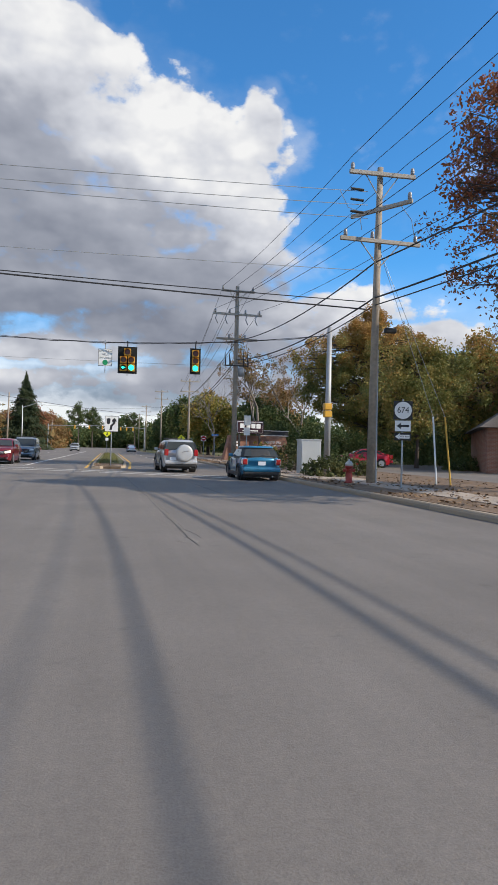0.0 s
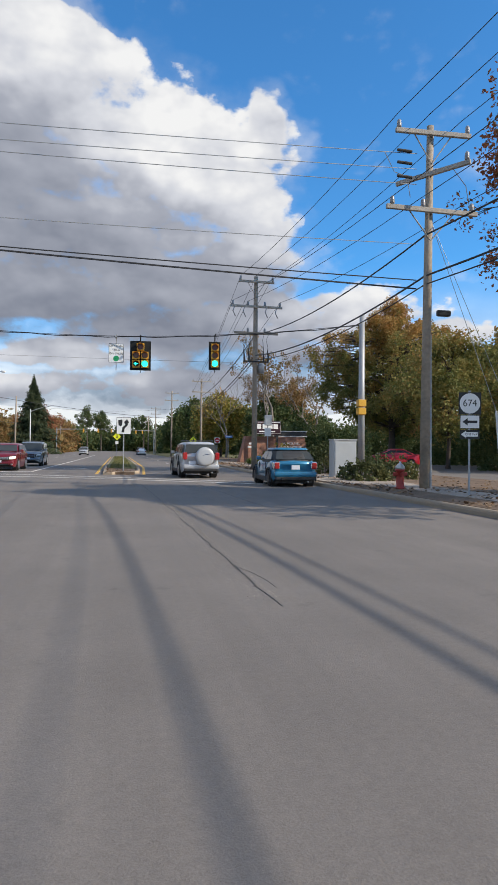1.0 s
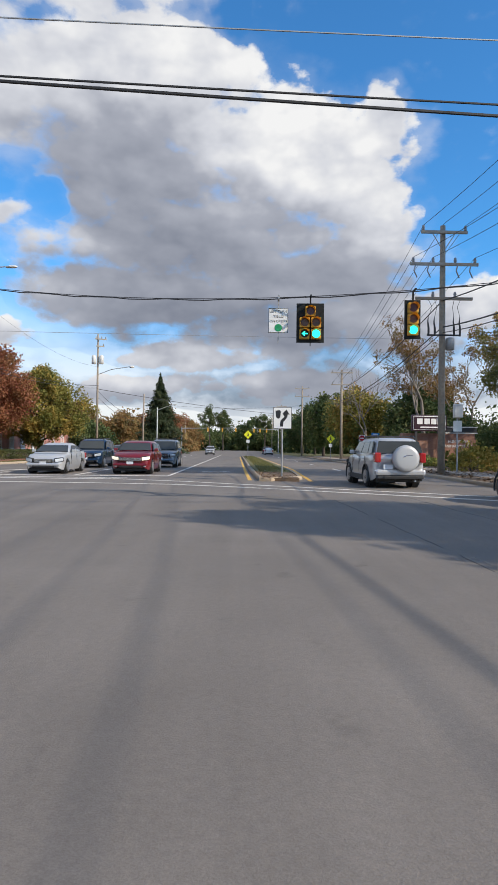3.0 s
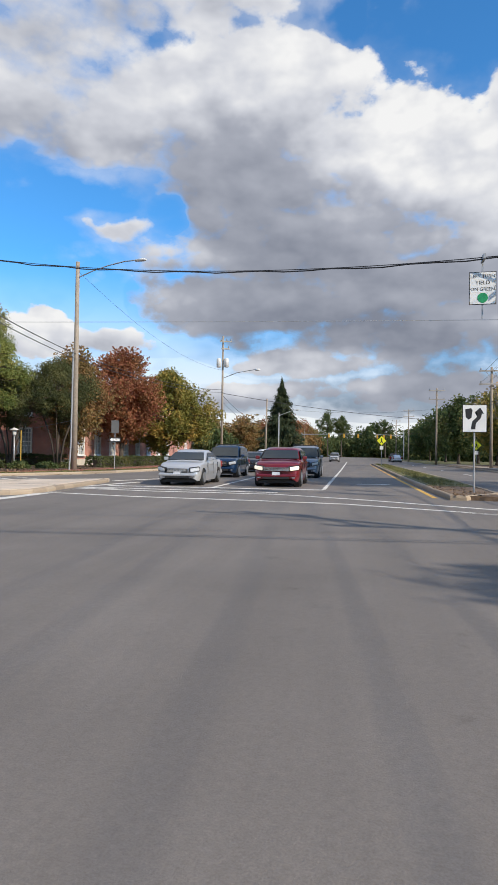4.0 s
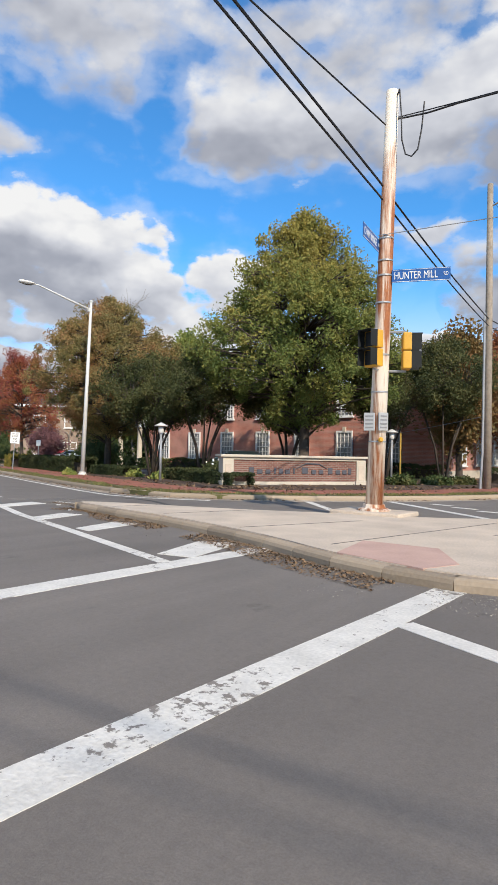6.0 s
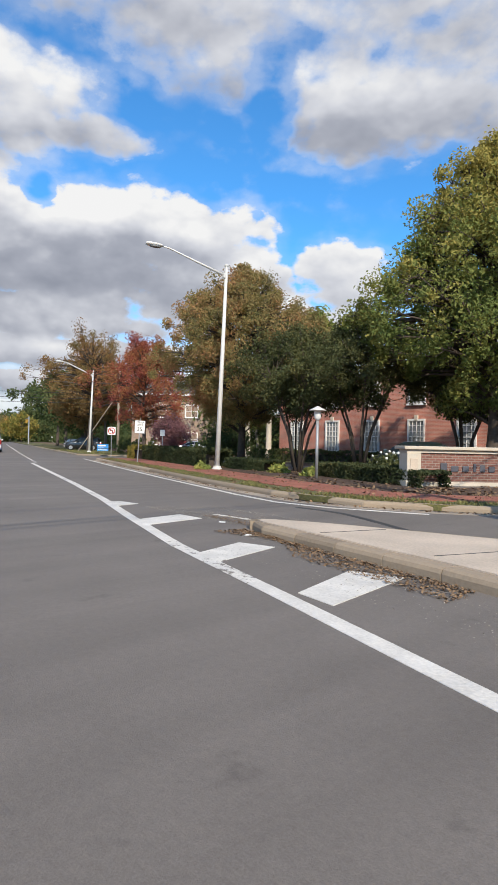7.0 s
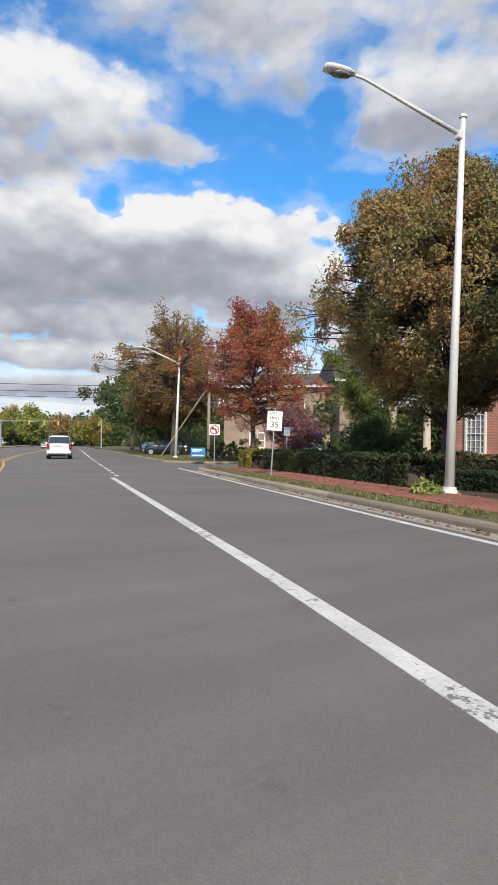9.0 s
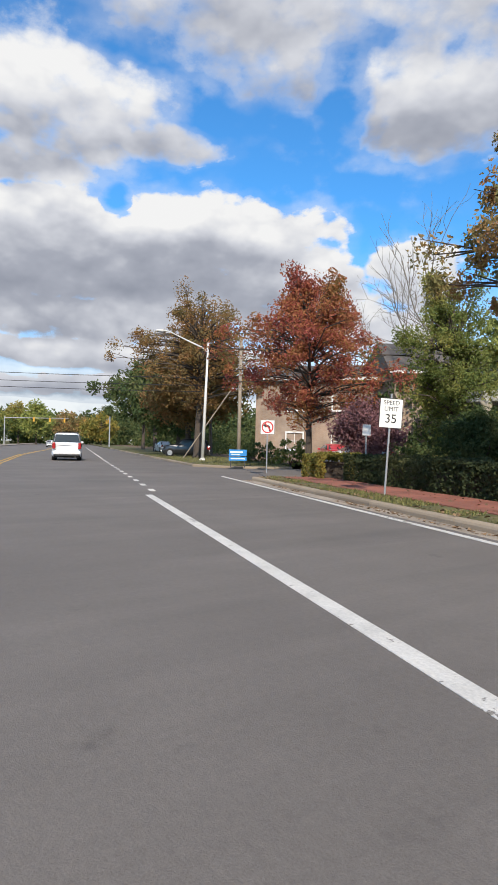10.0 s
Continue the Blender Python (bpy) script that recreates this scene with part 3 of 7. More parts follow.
EAST_KERB = [(6.6, -60), (6.6, 14), (6.55, 22), (6.5, 30), (6.9, 40), (7.3, 60), (7.6, 100), (7.6, 420)]
NW_KERB = [on_b(34.5, 4.05), on_b(26, 4.0), on_b(18, 4.0), on_b(11, 4.0)] + smooth_line([(-28.3, 37.05), (-26.2, 36.5), (-24.2, 36.8), (-22.3, 37.9), (-20.4, 39.9), (-18.6, 42.8), (-17.2, 46.4), (-16.3, 51), (-15.7, 58)], 4)[1:] + [(-15.4, 75), (-15.3, 120), (-15.3, 420)]
NW_FAR = [on_b(260, 4.2), on_b(60, 4.2), on_b(47, 4.3), on_b(44.5, 6.0), on_b(44, 9)]      # beyond the bank's driveway
SW_KERB = [(-15.5, -60), (-15.5, 8), (-16.5, 13), (-19.5, 16.2), (-25, 18.5)] + [on_b(20, -14), on_b(60, -14), on_b(260, -14)]
WEST_END = [on_b(36.5, 5.2), on_b(37.2, 9)]

ground = part("ground", slab(bmesh.new(), [(-900, -300), (900, -300), (900, 1800), (-900, 1800)], -.5, -.06), "lawn")
tagged(ground, "flat grassy ground reaching to the horizon", "ground", kind="structure")
outline = EAST_KERB + [(-15.3, 420)] + NW_KERB[::-1][1:] + WEST_END + NW_FAR[::-1] + SW_KERB[::-1]
road = part("road", slab(bmesh.new(), outline, -.3, 0.0), "asphalt")
tagged(road, "worn grey asphalt crossroads with cracks and dark seams", "road", kind="structure")


def kerb(name, label, line, inner, width=.17, height=.13, step=3.0):
    """A kerb of cast lengths with open joints; inner: the side (1 right, -1 left) on which it is backed."""
    holder = thing(name, label, "kerb")
    tagged(holder, kind="structure")
    near = resample(line, step)
    for a, b in zip(near, near[1:]):
        a, b = Vector(a), Vector(b)
        far = (b - a).length
        if far < .2:
            continue
        key = round(far, 2)
        if key not in kerb.made:
            bm = bmesh.new()
            prof = [(0, -.25), (width, -.25), (width, height), (.05, height), (.018, height - .02), (0, height - .06)]
            ends = [[bm.verts.new((x, y, z)) for x, z in prof] for y in (.006, key - .006)]
            for j in range(6):
                bm.faces.new((ends[0][j], ends[0][(j + 1) % 6], ends[1][(j + 1) % 6], ends[1][j]))
            bm.faces.new(ends[0][::-1]), bm.faces.new(ends[1])
            bmesh.ops.recalc_face_normals(bm, faces=bm.faces)
            me = bpy.data.meshes.new("kerb_stone")
            bm.to_mesh(me)
            bm.free()
            me.materials.append(M["kerb"])
            kerb.made[key] = me
        ob = new("kerb_stone", kerb.made[key])
        t = (b - a).normalized()
        right = Vector((t.y, -t.x)) * inner
        m = Matrix(((right.x, t.x, 0, a.x), (right.y, t.y, 0, a.y), (0, 0, 1, 0), (0, 0, 0, 1)))
        ob.matrix_world = m
        ob.parent = holder
    return holder


kerb.made = {}


def near_part(line, far=130):
    return [p for p in line if (Vector(p) - Vector((-20, 40))).length < far]


def dense(line, step=4.0):
    return resample(line, step)


def bed(name, label, line, d0, d1, z0, z1, mat, category="ground"):
    return tagged(part(name, strip(bmesh.new(), line, d0, d1, z0, z1), mat), label, category, kind="structure")


# north-west corner: kerb, grass strip, red brick walk, planting behind.  The line runs from the side road round the corner to the north
nwk = dense(NW_KERB, 1.5)[:-1]
nwk = [p for p in nwk if p[1] < 130]
kerb("kerb_northwest", "pale stained concrete kerb round the corner", nwk, -1)
bed("gutter_northwest", "dusty pale concrete gutter beside the kerb", nwk, .0, .36, -.2, .006, "gutter", "gutter")
bed("verge_northwest", "narrow strip of patchy autumn grass", nwk, -.17, -1.05, -.3, .125, "lawn")
bed("pavement_northwest", "red brick paved walk curving round the corner", nwk, -1.05, -2.75, -.3, .145, "brickwalk", "pavement")
back = offset(nwk, -2.75)
garden_pts = back + [(-120, 130), (-120, 90), on_b(37, 24), on_b(37.2, 7)]
tagged(part("garden_ground", slab(bmesh.new(), garden_pts, -.3, .12), "mulch"), "dark mulched planting ground with leaf litter", "ground", kind="structure")
# far side of the driveway
fk = dense(NW_FAR, 3.0)
kerb("kerb_west", "pale concrete kerb beyond the driveway", [p for p in fk if p[0] > -140], -1)
bed("verge_west", "mown grass verge beyond the driveway", fk, -.17, -6.5, -.3, .14, "lawn")
tagged(part("ground_west", slab(bmesh.new(), offset(fk, -6.5) + [on_b(60, 60), on_b(260, 60)], -.3, .11), "soil"), "leaf-strewn ground under the roadside trees", "ground", kind="structure")
tagged(part("driveway", slab(bmesh.new(), [on_b(36.9, 5.3), on_b(37.3, 24), on_b(43.8, 24), on_b(44.3, 6.4)], -.3, .02), "asphalt"), "grey asphalt driveway of the bank", "road", kind="structure")
tagged(part("car_park", slab(bmesh.new(), [on_b(36, 10.4), on_b(8, 10.2), on_b(8, 13.6), on_b(36, 13.6)], .02, .135), "asphalt"), "narrow asphalt car park in front of the bank", "road", kind="structure")
tagged(part("lawn_bank", slab(bmesh.new(), [(-49, 55.4), (-24.5, 55.4), (-24.5, 57.9), (-49, 57.9)], .02, .15), "lawn"), "strip of lawn before the brick bank", "ground", kind="structure")
# south-west side
sk = dense(SW_KERB, 3.0)
kerb("kerb_southwest", "pale concrete kerb", near_part(sk), -1)
bed("pavement_southwest", "grey concrete footway", sk, -.17, -2.6, -.3, .15, "footway", "pavement")
# east side
ek = dense([p for p in EAST_KERB if p[1] <= 100], 3.0)
kerb("kerb_east", "stained concrete kerb with dirt along it", near_part(ek, 90), 1)
bed("verge_east", "strip of bare soil and fallen leaves", ek, .17, 1.3, -.3, .14, "soil")
bed("pavement_east", "pale leaf-strewn concrete footway", ek, 1.3, 2.7, -.3, .155, "footway", "pavement")
bed("planting_east", "leaf-strewn planting bed", ek, 2.7, 7.5, -.3, .15, "soil")
tagged(part("car_park_east", slab(bmesh.new(), [(14.6, 8), (34, 8), (34, 52), (14.6, 52)], -.3, .1), "asphalt"), "asphalt car park behind the planting bed", "road", kind="structure")
tagged(part("driveway_apron", slab(bmesh.new(), [(6.8, 21.5), (9.4, 21.8), (9.4, 25.6), (6.8, 26)], .0, .163), "footway"), "pale concrete driveway apron", "pavement", kind="structure")

# traffic island
ISLAND = smooth_line([(-23.75, 32.5), (-23.4, 32.2), (-21.2, 31.72), (-19.4, 31.32), (-17.2, 30.6), (-15.6, 29.85), (-14.3, 29.5), (-13.3, 29.6), (-12.6, 30.1), (-12.25, 31.1), (-12.5, 33.4),
                      (-12.75, 36.6), (-12.95, 38.1), (-13.2, 38.15), (-14.6, 36.95), (-16.1, 35.55), (-17.6, 35.0), (-20.0, 34.0), (-22.7, 33.25), (-23.6, 32.85)], 3)
kerb("kerb_island", "chipped pale concrete kerb of the traffic island", ISLAND + ISLAND[:1], -1, width=.2, step=.8)
tagged(part("traffic_island", slab(bmesh.new(), offset(ISLAND, -.2), -.2, .145), "concrete"), "raised pale concrete traffic island", "pavement", kind="structure")
tagged(part("kerb_ramp", slab(bmesh.new(), [(-15.5, 30.02), (-14.3, 29.68), (-14.1, 30.2), (-14.7, 31.2), (-15.75, 31.2)], .1, .151), "ramp"), "worn pinkish kerb ramp in the island", "pavement", kind="structure")
bm = bmesh.new()
for a, b in (((-20.3, 31.9), (-19.6, 33.9)), ((-17.9, 31.2), (-17.0, 33.6)), ((-15.9, 30.6), (-15.0, 35.6)), ((-22.1, 32.2), (-21.8, 33.2)), ((-14.6, 33.2), (-12.8, 33.3))):
    strip(bm, [a, b], -.008, .008, .14, .1485)
tagged(part("island_joint", bm, "tar_and_shadow"), "dark scored joints in the island concrete", "joint", kind="structure")

# median
MED = [(-.85, 32.5), (-.9, 36), (-1.0, 45), (-.95, 60), (-.9, 96), (.9, 96), (1.15, 60), (1.2, 45), (1.0, 36), (.75, 32.2)]
kerb("kerb_median", "low yellow-edged concrete kerb of the median", resample(MED + MED[:1], 3.0), 1, height=.13)
tagged(part("median_nose", slab(bmesh.new(), [(-.65, 32.7), (-.7, 38), (.8, 38), (.6, 32.5)], -.2, .12), "soil"), "worn leaf-strewn paving at the nose of the median", "pavement", kind="structure")
tagged(part("median_lawn", slab(bmesh.new(), [(-.7, 38), (-.8, 45), (-.75, 60), (-.7, 95.8), (.7, 95.8), (.95, 60), (1.0, 45), (.8, 38)], -.2, .13), "lawn"), "green grass on the median", "ground", kind="structure")


# ---- road markings ----
def mark(label, line, width, mat="white_paint", name="road_marking"):
    mark.n += 1
    ob = part(name, strip(bmesh.new(), line, -width / 2, width / 2, -.05, .004 + .0001 * (mark.n % 23)), mat)
    return tagged(ob, label, "road marking", "road markings", "structure")


mark.n = 0


def patch(label, pts, mat="white_paint"):
    return tagged(part("road_marking", slab(bmesh.new(), pts, -.05, .0068), mat), label, "road marking", "road markings", "structure")


mark("white stop line across the waiting lanes", [(-12.0, 35.75), (-4.45, 36.0)], .3)
mark("white crosswalk line", [(-12.4, 34.6), (-9.7, 34.35), (-5.8, 34.0)], .2)
mark("white crosswalk line", [(-12.35, 33.85), (-9.55, 33.3), (-5.8, 33.2), (-3.5, 31.95), (-1.06, 30.2), (2.4, 27.7), (6.2, 25.2)], .18)
mark("white crosswalk line", [(-12.12, 31.6), (-9.3, 30.85), (-6.0, 30.55), (-3.7, 30.15), (-1.17, 28.8), (2.1, 26.5), (6.2, 23.6)], .18)
mark("white lane line", [(-8.3, 36.1), (-8.35, 62)], .13)
mark("white lane line", [(-4.45, 36.3), (-4.3, 62), (-4.2, 120)], .13)
mark("white lane line", [(-12.15, 42), (-12.1, 75)], .13)
for k in range(6):
    mark("white dashed lane line", [(4.0, 44 + 12 * k), (4.05, 47 + 12 * k)], .13)
    mark("white dashed lane line", [(-8.35, 66 + 12 * k), (-8.35, 69 + 12 * k)], .13)
mark("white gore line beside the island", [(-13.2, 39.2), (-12.2, 41.8)], .16)
mark("white gore line beside the island", [(-12.5, 35.2), (-11.9, 38.6)], .2)
mark("white gore line beside the island", [(-12.5, 34.4), (-11.0, 33.9)], .16)
mark("thick white crosswalk line", [(-12.15, 27.3), (-12.12, 31.95)], .34)
mark("thick white crosswalk line", [(-14.0, 19.0), (-13.95, 30.3)], .32)
mark("white crosswalk cross line", [(-13.8, 28.05), (-12.2, 27.35)], .2)
mark("thick white stop line", [(-17.0, 19.5), (-16.95, 27.2), (-16.86, 30.6)], .34)
patch("broad worn white gore bar", [(-17.58, 29.1), (-17.98, 30.33), (-17.4, 30.58), (-17.06, 29.2)])
mark("solid white lane line", [(-17.1, 28.75), (-20.6, 29.9), (-23.08, 30.68), (-25.78, 31.72), (-28.9, 32.97), (-33.6, 34.7), (-48.9, 40.1)], .17)
patch("broad white gore bar", [(-20.48, 30.04), (-20.8, 31.15), (-20.26, 31.3), (-20.02, 29.95)])
patch("broad worn white gore bar", [(-22.50, 30.56), (-22.78, 31.43), (-22.26, 31.55), (-21.93, 30.36)])
patch("broad white gore bar", [(-25.47, 31.6), (-25.69, 32.64), (-25.03, 32.61), (-24.82, 31.34)])
patch("broad white gore bar", [(-28.32, 32.72), (-28.25, 33.01), (-27.63, 33.04), (-27.5, 32.43)])
mark("white edge line", [on_b(37, 3.6), on_b(25, 3.45), on_b(15, 3.4), on_b(8, 3.5), on_b(6, 3.65)] + [(-25.0, 35.9), (-23.2, 36.6)], .13)
mark("broken worn white line before the island nose", [(-25.37, 33.17), (-24.37, 33.2)], .1)
for k in range(14):
    u = 29.6 + 2.1 * k
    mark("short white dash", [on_b(u, .05), on_b(u + .75, .06)], .15)
mark("solid white lane line", [on_b(60, .1), on_b(140, .5)], .14)
for d in (0, .32):
    mark("worn double yellow line", [(-47, 35.2 - d), (-52.9, 37.3 - d), (-61.2, 39.8 - d), (-68.3, 41.7 - d), (-88, 48.6 - d), (-118, 60.6 - d), (-160, 76.5 - d)], .13, "yellow_paint")
mark("worn yellow line", [(-47, 33.2), (-58, 36.4), (-68.3, 40.4)], .13, "yellow_paint")
mark("white crosswalk line over the slip lane", [(-21.9, 39.2), (-18.6, 35.85)], .2)
mark("white crosswalk line over the slip lane", [(-19.8, 40.6), (-15.75, 37.2)], .2)
for k in range(4):
    mark("short white yield dash across the slip lane", [(-18.4 + .85 * k, 40.6 - .68 * k), (-17.75 + .85 * k, 40.35 - .62 * k)], .2)
mark("yellow line beside the median", [(-1.15, 33.2), (-1.2, 45), (-1.15, 95)], .14, "yellow_paint")
mark("yellow line beside the median", [(1.05, 32.6), (1.5, 45), (1.4, 95)], .14, "yellow_paint")
patch("white turn arrow", [(-3.3, 41.0), (-2.3, 41.1), (-2.3, 41.35), (-1.9, 40.95), (-2.3, 40.6), (-2.3, 40.8), (-3.3, 40.75)])
# seams, cracks and stains of the asphalt, and one painted pole shadow
rng = random.Random(5)


def crack(label, pts, width, mat="tar_and_shadow", jitter=.06):
    line = [(x + rng.uniform(-jitter, jitter), y + rng.uniform(-jitter, jitter)) for x, y in resample(pts, .35)]
    return tagged(part("road_crack", strip(bmesh.new(), line, -width / 2, width / 2, -.05, .0025), mat), label, "road crack", "road cracks", "structure")


rift = [(1.1, 6.2), (1.08, 7.53), (1.02, 8.2), (1.04, 9.08), (.99, 10.06), (.96, 12.03), (.88, 15.66), (.74, 20.93), (.6, 25)]
for y_from, y_to, width in ((7.4, 8.1, .012), (8.2, 9.0, .016), (9.1, 10.4, .013), (10.5, 12.3, .016), (12.6, 14.6, .012), (15.0, 17.2, .012), (17.8, 20.6, .012), (21.4, 24.6, .012)):
    crack("dark broken crack along the lane", [p for p in resample(rift, .25) if y_from - .2 <= p[1] <= y_to + .2], width, jitter=.02)
crack("fine crack branching beside the open crack of the lane", [(1.04, 9.08), (1.2, 8.62), (1.21, 8.12)], .005, "worn", jitter=.02)
# a pole's cast shadow, painted on the slip lane as a dark strip
tagged(part("tyre_mark", strip(bmesh.new(), smooth_line([(-25.44, 35.38), (-24.48, 35.33), (-23.6, 35.02), (-21.8, 34.1)]), -.07, .07, -.05, .003), "tar_and_shadow"), "dark curved strip painted as a pole shadow across the slip lane", "tyre mark", kind="structure")
crack("dark open crack along the lane", [(2.9, 16), (2.6, 24), (2.3, 31)], .01, "worn", jitter=.03)

# ---- poles, wires, signals, signs ----
def wood_pole(x, y, h, r=.16, label="tall weathered wooden utility pole", lean=(0, 0)):
    t = thing("utility_pole", label, "utility pole", "utility poles", pose(x, y, 0))
    part("shaft", tube(bmesh.new(), [(0, 0, -.3), (lean[0] * .5, lean[1] * .5, h * .5), (lean[0], lean[1], h)], [r, r * .86, r * .68], 14), "wood_pole", t, smooth=True)
    return t


def insulator(t, x, y, z, mat="porcelain"):
    part("insulator", lathe(bmesh.new(), [(.03, 0), (.06, .02), (.075, .06), (.055, .09), (.075, .12), (.055, .15), (.065, .19), (.035, .24)], 10, pose(x, y, z)), mat, t, smooth=True)


def crossarm(t, z, length, yaw=0, off=(0, 0), mat="arm_wood", pins=(), braces=True, y=-.2):
    m = pose(off[0], off[1] + y, z, 0, 0, yaw)
    bm = bmesh.new()
    box(bm, (0, 0, 0), (length, .1, .13), m, .012)
    part("crossarm", bm, mat, t)
    if braces:
        for s in (-1, 1):
            a, b = m @ Vector((s * length * .24, .06, -.05)), Vector((off[0], off[1] - .1, z - .85))
            part("brace", tube(bmesh.new(), [a, b], .018, 6), "arm_wood", t)
    for p in pins:
        q = m @ Vector((p, 0, .065))
        insulator(t, q.x, q.y, q.z)
    return m


P1 = (8.55, 19.5)
p1 = wood_pole(*P1, 10.75, .145, lean=(.12, 0))
crossarm(p1, 10.45, 2.3, -3, off=(.12, 0), pins=(-1.05, 1.05))
crossarm(p1, 9.3, 2.3, -54, off=(.1, 0), pins=(1.05,), braces=False, y=-.15)
crossarm(p1, 8.2, 2.85, 0, off=(.1, 0), pins=(-1.25, -.3, 1.25))
for z in (9.15, 9.55, 9.9):
    part("strain_insulator", rod((-.95, -.1, z), (-.5, -.08, z), .045, .045, 8), "black", p1)
part("conduit", rod((.17, -.06, 0), (.14, -.05, 4.6), .035), "galv", p1)
part("cable_loop", tube(bmesh.new(), [(.2, 0, 9.5), (.9, .1, 9.65), (1.4, .2, 9.2), (1.6, .3, 8.5)], .012, 5), "bare_cable", p1)
part("cable_loop", tube(bmesh.new(), [(-1.3, 0, 9.85), (-1.0, 0, 9.3), (-.6, 0, 9.2), (-.5, 0, 8.6)], .012, 5), "bare_cable", p1)
part("splice_box", boxes(((.75, .3, 5.35), (.42, .16, .18)), bevel=.04), "black", p1)

P2 = (7.6, 38.3)
p2 = wood_pole(*P2, 11.35, .17)
crossarm(p2, 11.0, 2.1, 0, pins=(-.95, .95))
crossarm(p2, 9.55, 3.1, 0, pins=(-1.4, -.5, .5, 1.4), braces=False)
m = crossarm(p2, 8.0, 2.6, 0, mat="wood_pole", pins=(-.5, .5), braces=False)
for x in (-1.3, -.7, .6, 1.2):
    part("cutout_switch", tube(bmesh.new(), [(x, -.25, 9.5), (x - .12, -.4, 9.2), (x + .04, -.35, 8.9)], .03, 6), "porcelain", p2)
part("switch_arm", boxes(((0, -.2, 6.35), (1.5, .06, .07))), "dark_trim", p2)
for x in (-.7, -.42, .45, .72):
    part("cutout_switch", tube(bmesh.new(), [(x, -.25, 6.3), (x, -.27, 6.62), (x - .05, -.3, 6.95), (x - .02, -.28, 7.15)], [.045, .05, .03, .015], 8), "dark_trim", p2)
    part("jumper_wire", tube(bmesh.new(), [(x - .02, -.28, 7.15), (x * .8, -.3, 7.6), (x * 1.1, -.2, 8.05)], .01, 5), "cable", p2)
part("transformer", lathe(bmesh.new(), [(.13, 0), (.2, .03), (.2, .5), (.16, .56), (.05, .6)], 14, pose(.36, 0, 5.7)), "galv", p2, smooth=True)

for x, y, h in ((9.4, 76, 9.6), (8.6, 108, 11), (8.4, 150, 11), (8.6, 190, 11)):
    t = wood_pole(x, y, h, .15)
    crossarm(t, h - .35, 2.3, 0, pins=(-1, 1))
    crossarm(t, h - 1.6, 2.3, 0, pins=(-1, 1), braces=False)
for x, y, h in ((-16.3, 108, 9.5), (-16.4, 150, 10), (-17, 196, 10)):
    wood_pole(x, y, h, .15, "weathered wooden utility pole", (.15, 0))

LP = (-19.2, 48.4)
lp = wood_pole(*LP, 12.1, .16, "grey wooden pole carrying a street lamp and a steel conduit")
part("conduit", tube(bmesh.new(), [(-.2, -.22, 0), (-.14, -.16, 1.6), (-.12, -.12, 7)], .05, 8), "galv", lp)
part("lamp_arm", tube(bmesh.new(), [(.05, 0, 11.2), (1.0, -.18, 11.5), (2.0, -.36, 11.72), (3.0, -.55, 11.85), (3.7, -.68, 11.86)], .035, 8), "galv", lp)
bm = bmesh.new()
lathe(bm, [(.02, -.35), (.1, -.3), (.15, 0), (.13, .28), (.03, .4)], 12, pose(4.0, -.73, 11.84, 0, 90, -10) @ Matrix.Diagonal((.55, 1, 1, 1)))
part("lamp_head", bm, "white_metal", lp, smooth=True)

p4 = wood_pole(-17.4, 81, 13.9, .135, "wooden utility pole with a grey transformer can")
part("transformer", lathe(bmesh.new(), [(.2, 0), (.3, .04), (.3, .85), (.24, .95), (.06, 1.0)], 14, pose(-.42, -.1, 10.5) @ Matrix.Diagonal((.85, .85, 1, 1))), "white_metal", p4, smooth=True)
part("transformer", lathe(bmesh.new(), [(.2, 0), (.3, .04), (.3, .85), (.24, .95), (.06, 1.0)], 14, pose(.42, -.1, 10.5) @ Matrix.Diagonal((.85, .85, 1, 1))), "white_metal", p4, smooth=True)
crossarm(p4, 13.3, 1.3, 20, off=(.35, 0), pins=(-.5, .1, .55), braces=False)
crossarm(p4, 12.5, .9, 20, off=(.3, 0), pins=(.35,), braces=False)
part("lamp_arm", tube(bmesh.new(), [(.1, 0, 9.35), (1.6, -.2, 9.9), (3.6, -.4, 10.2)], .04, 8), "galv", p4)
part("lamp_head", lathe(bmesh.new(), [(.02, -.3), (.12, -.2), (.14, .1), (.03, .3)], 10, pose(3.9, -.4, 10.18, 0, 90, 0)), "white_metal", p4, smooth=True)


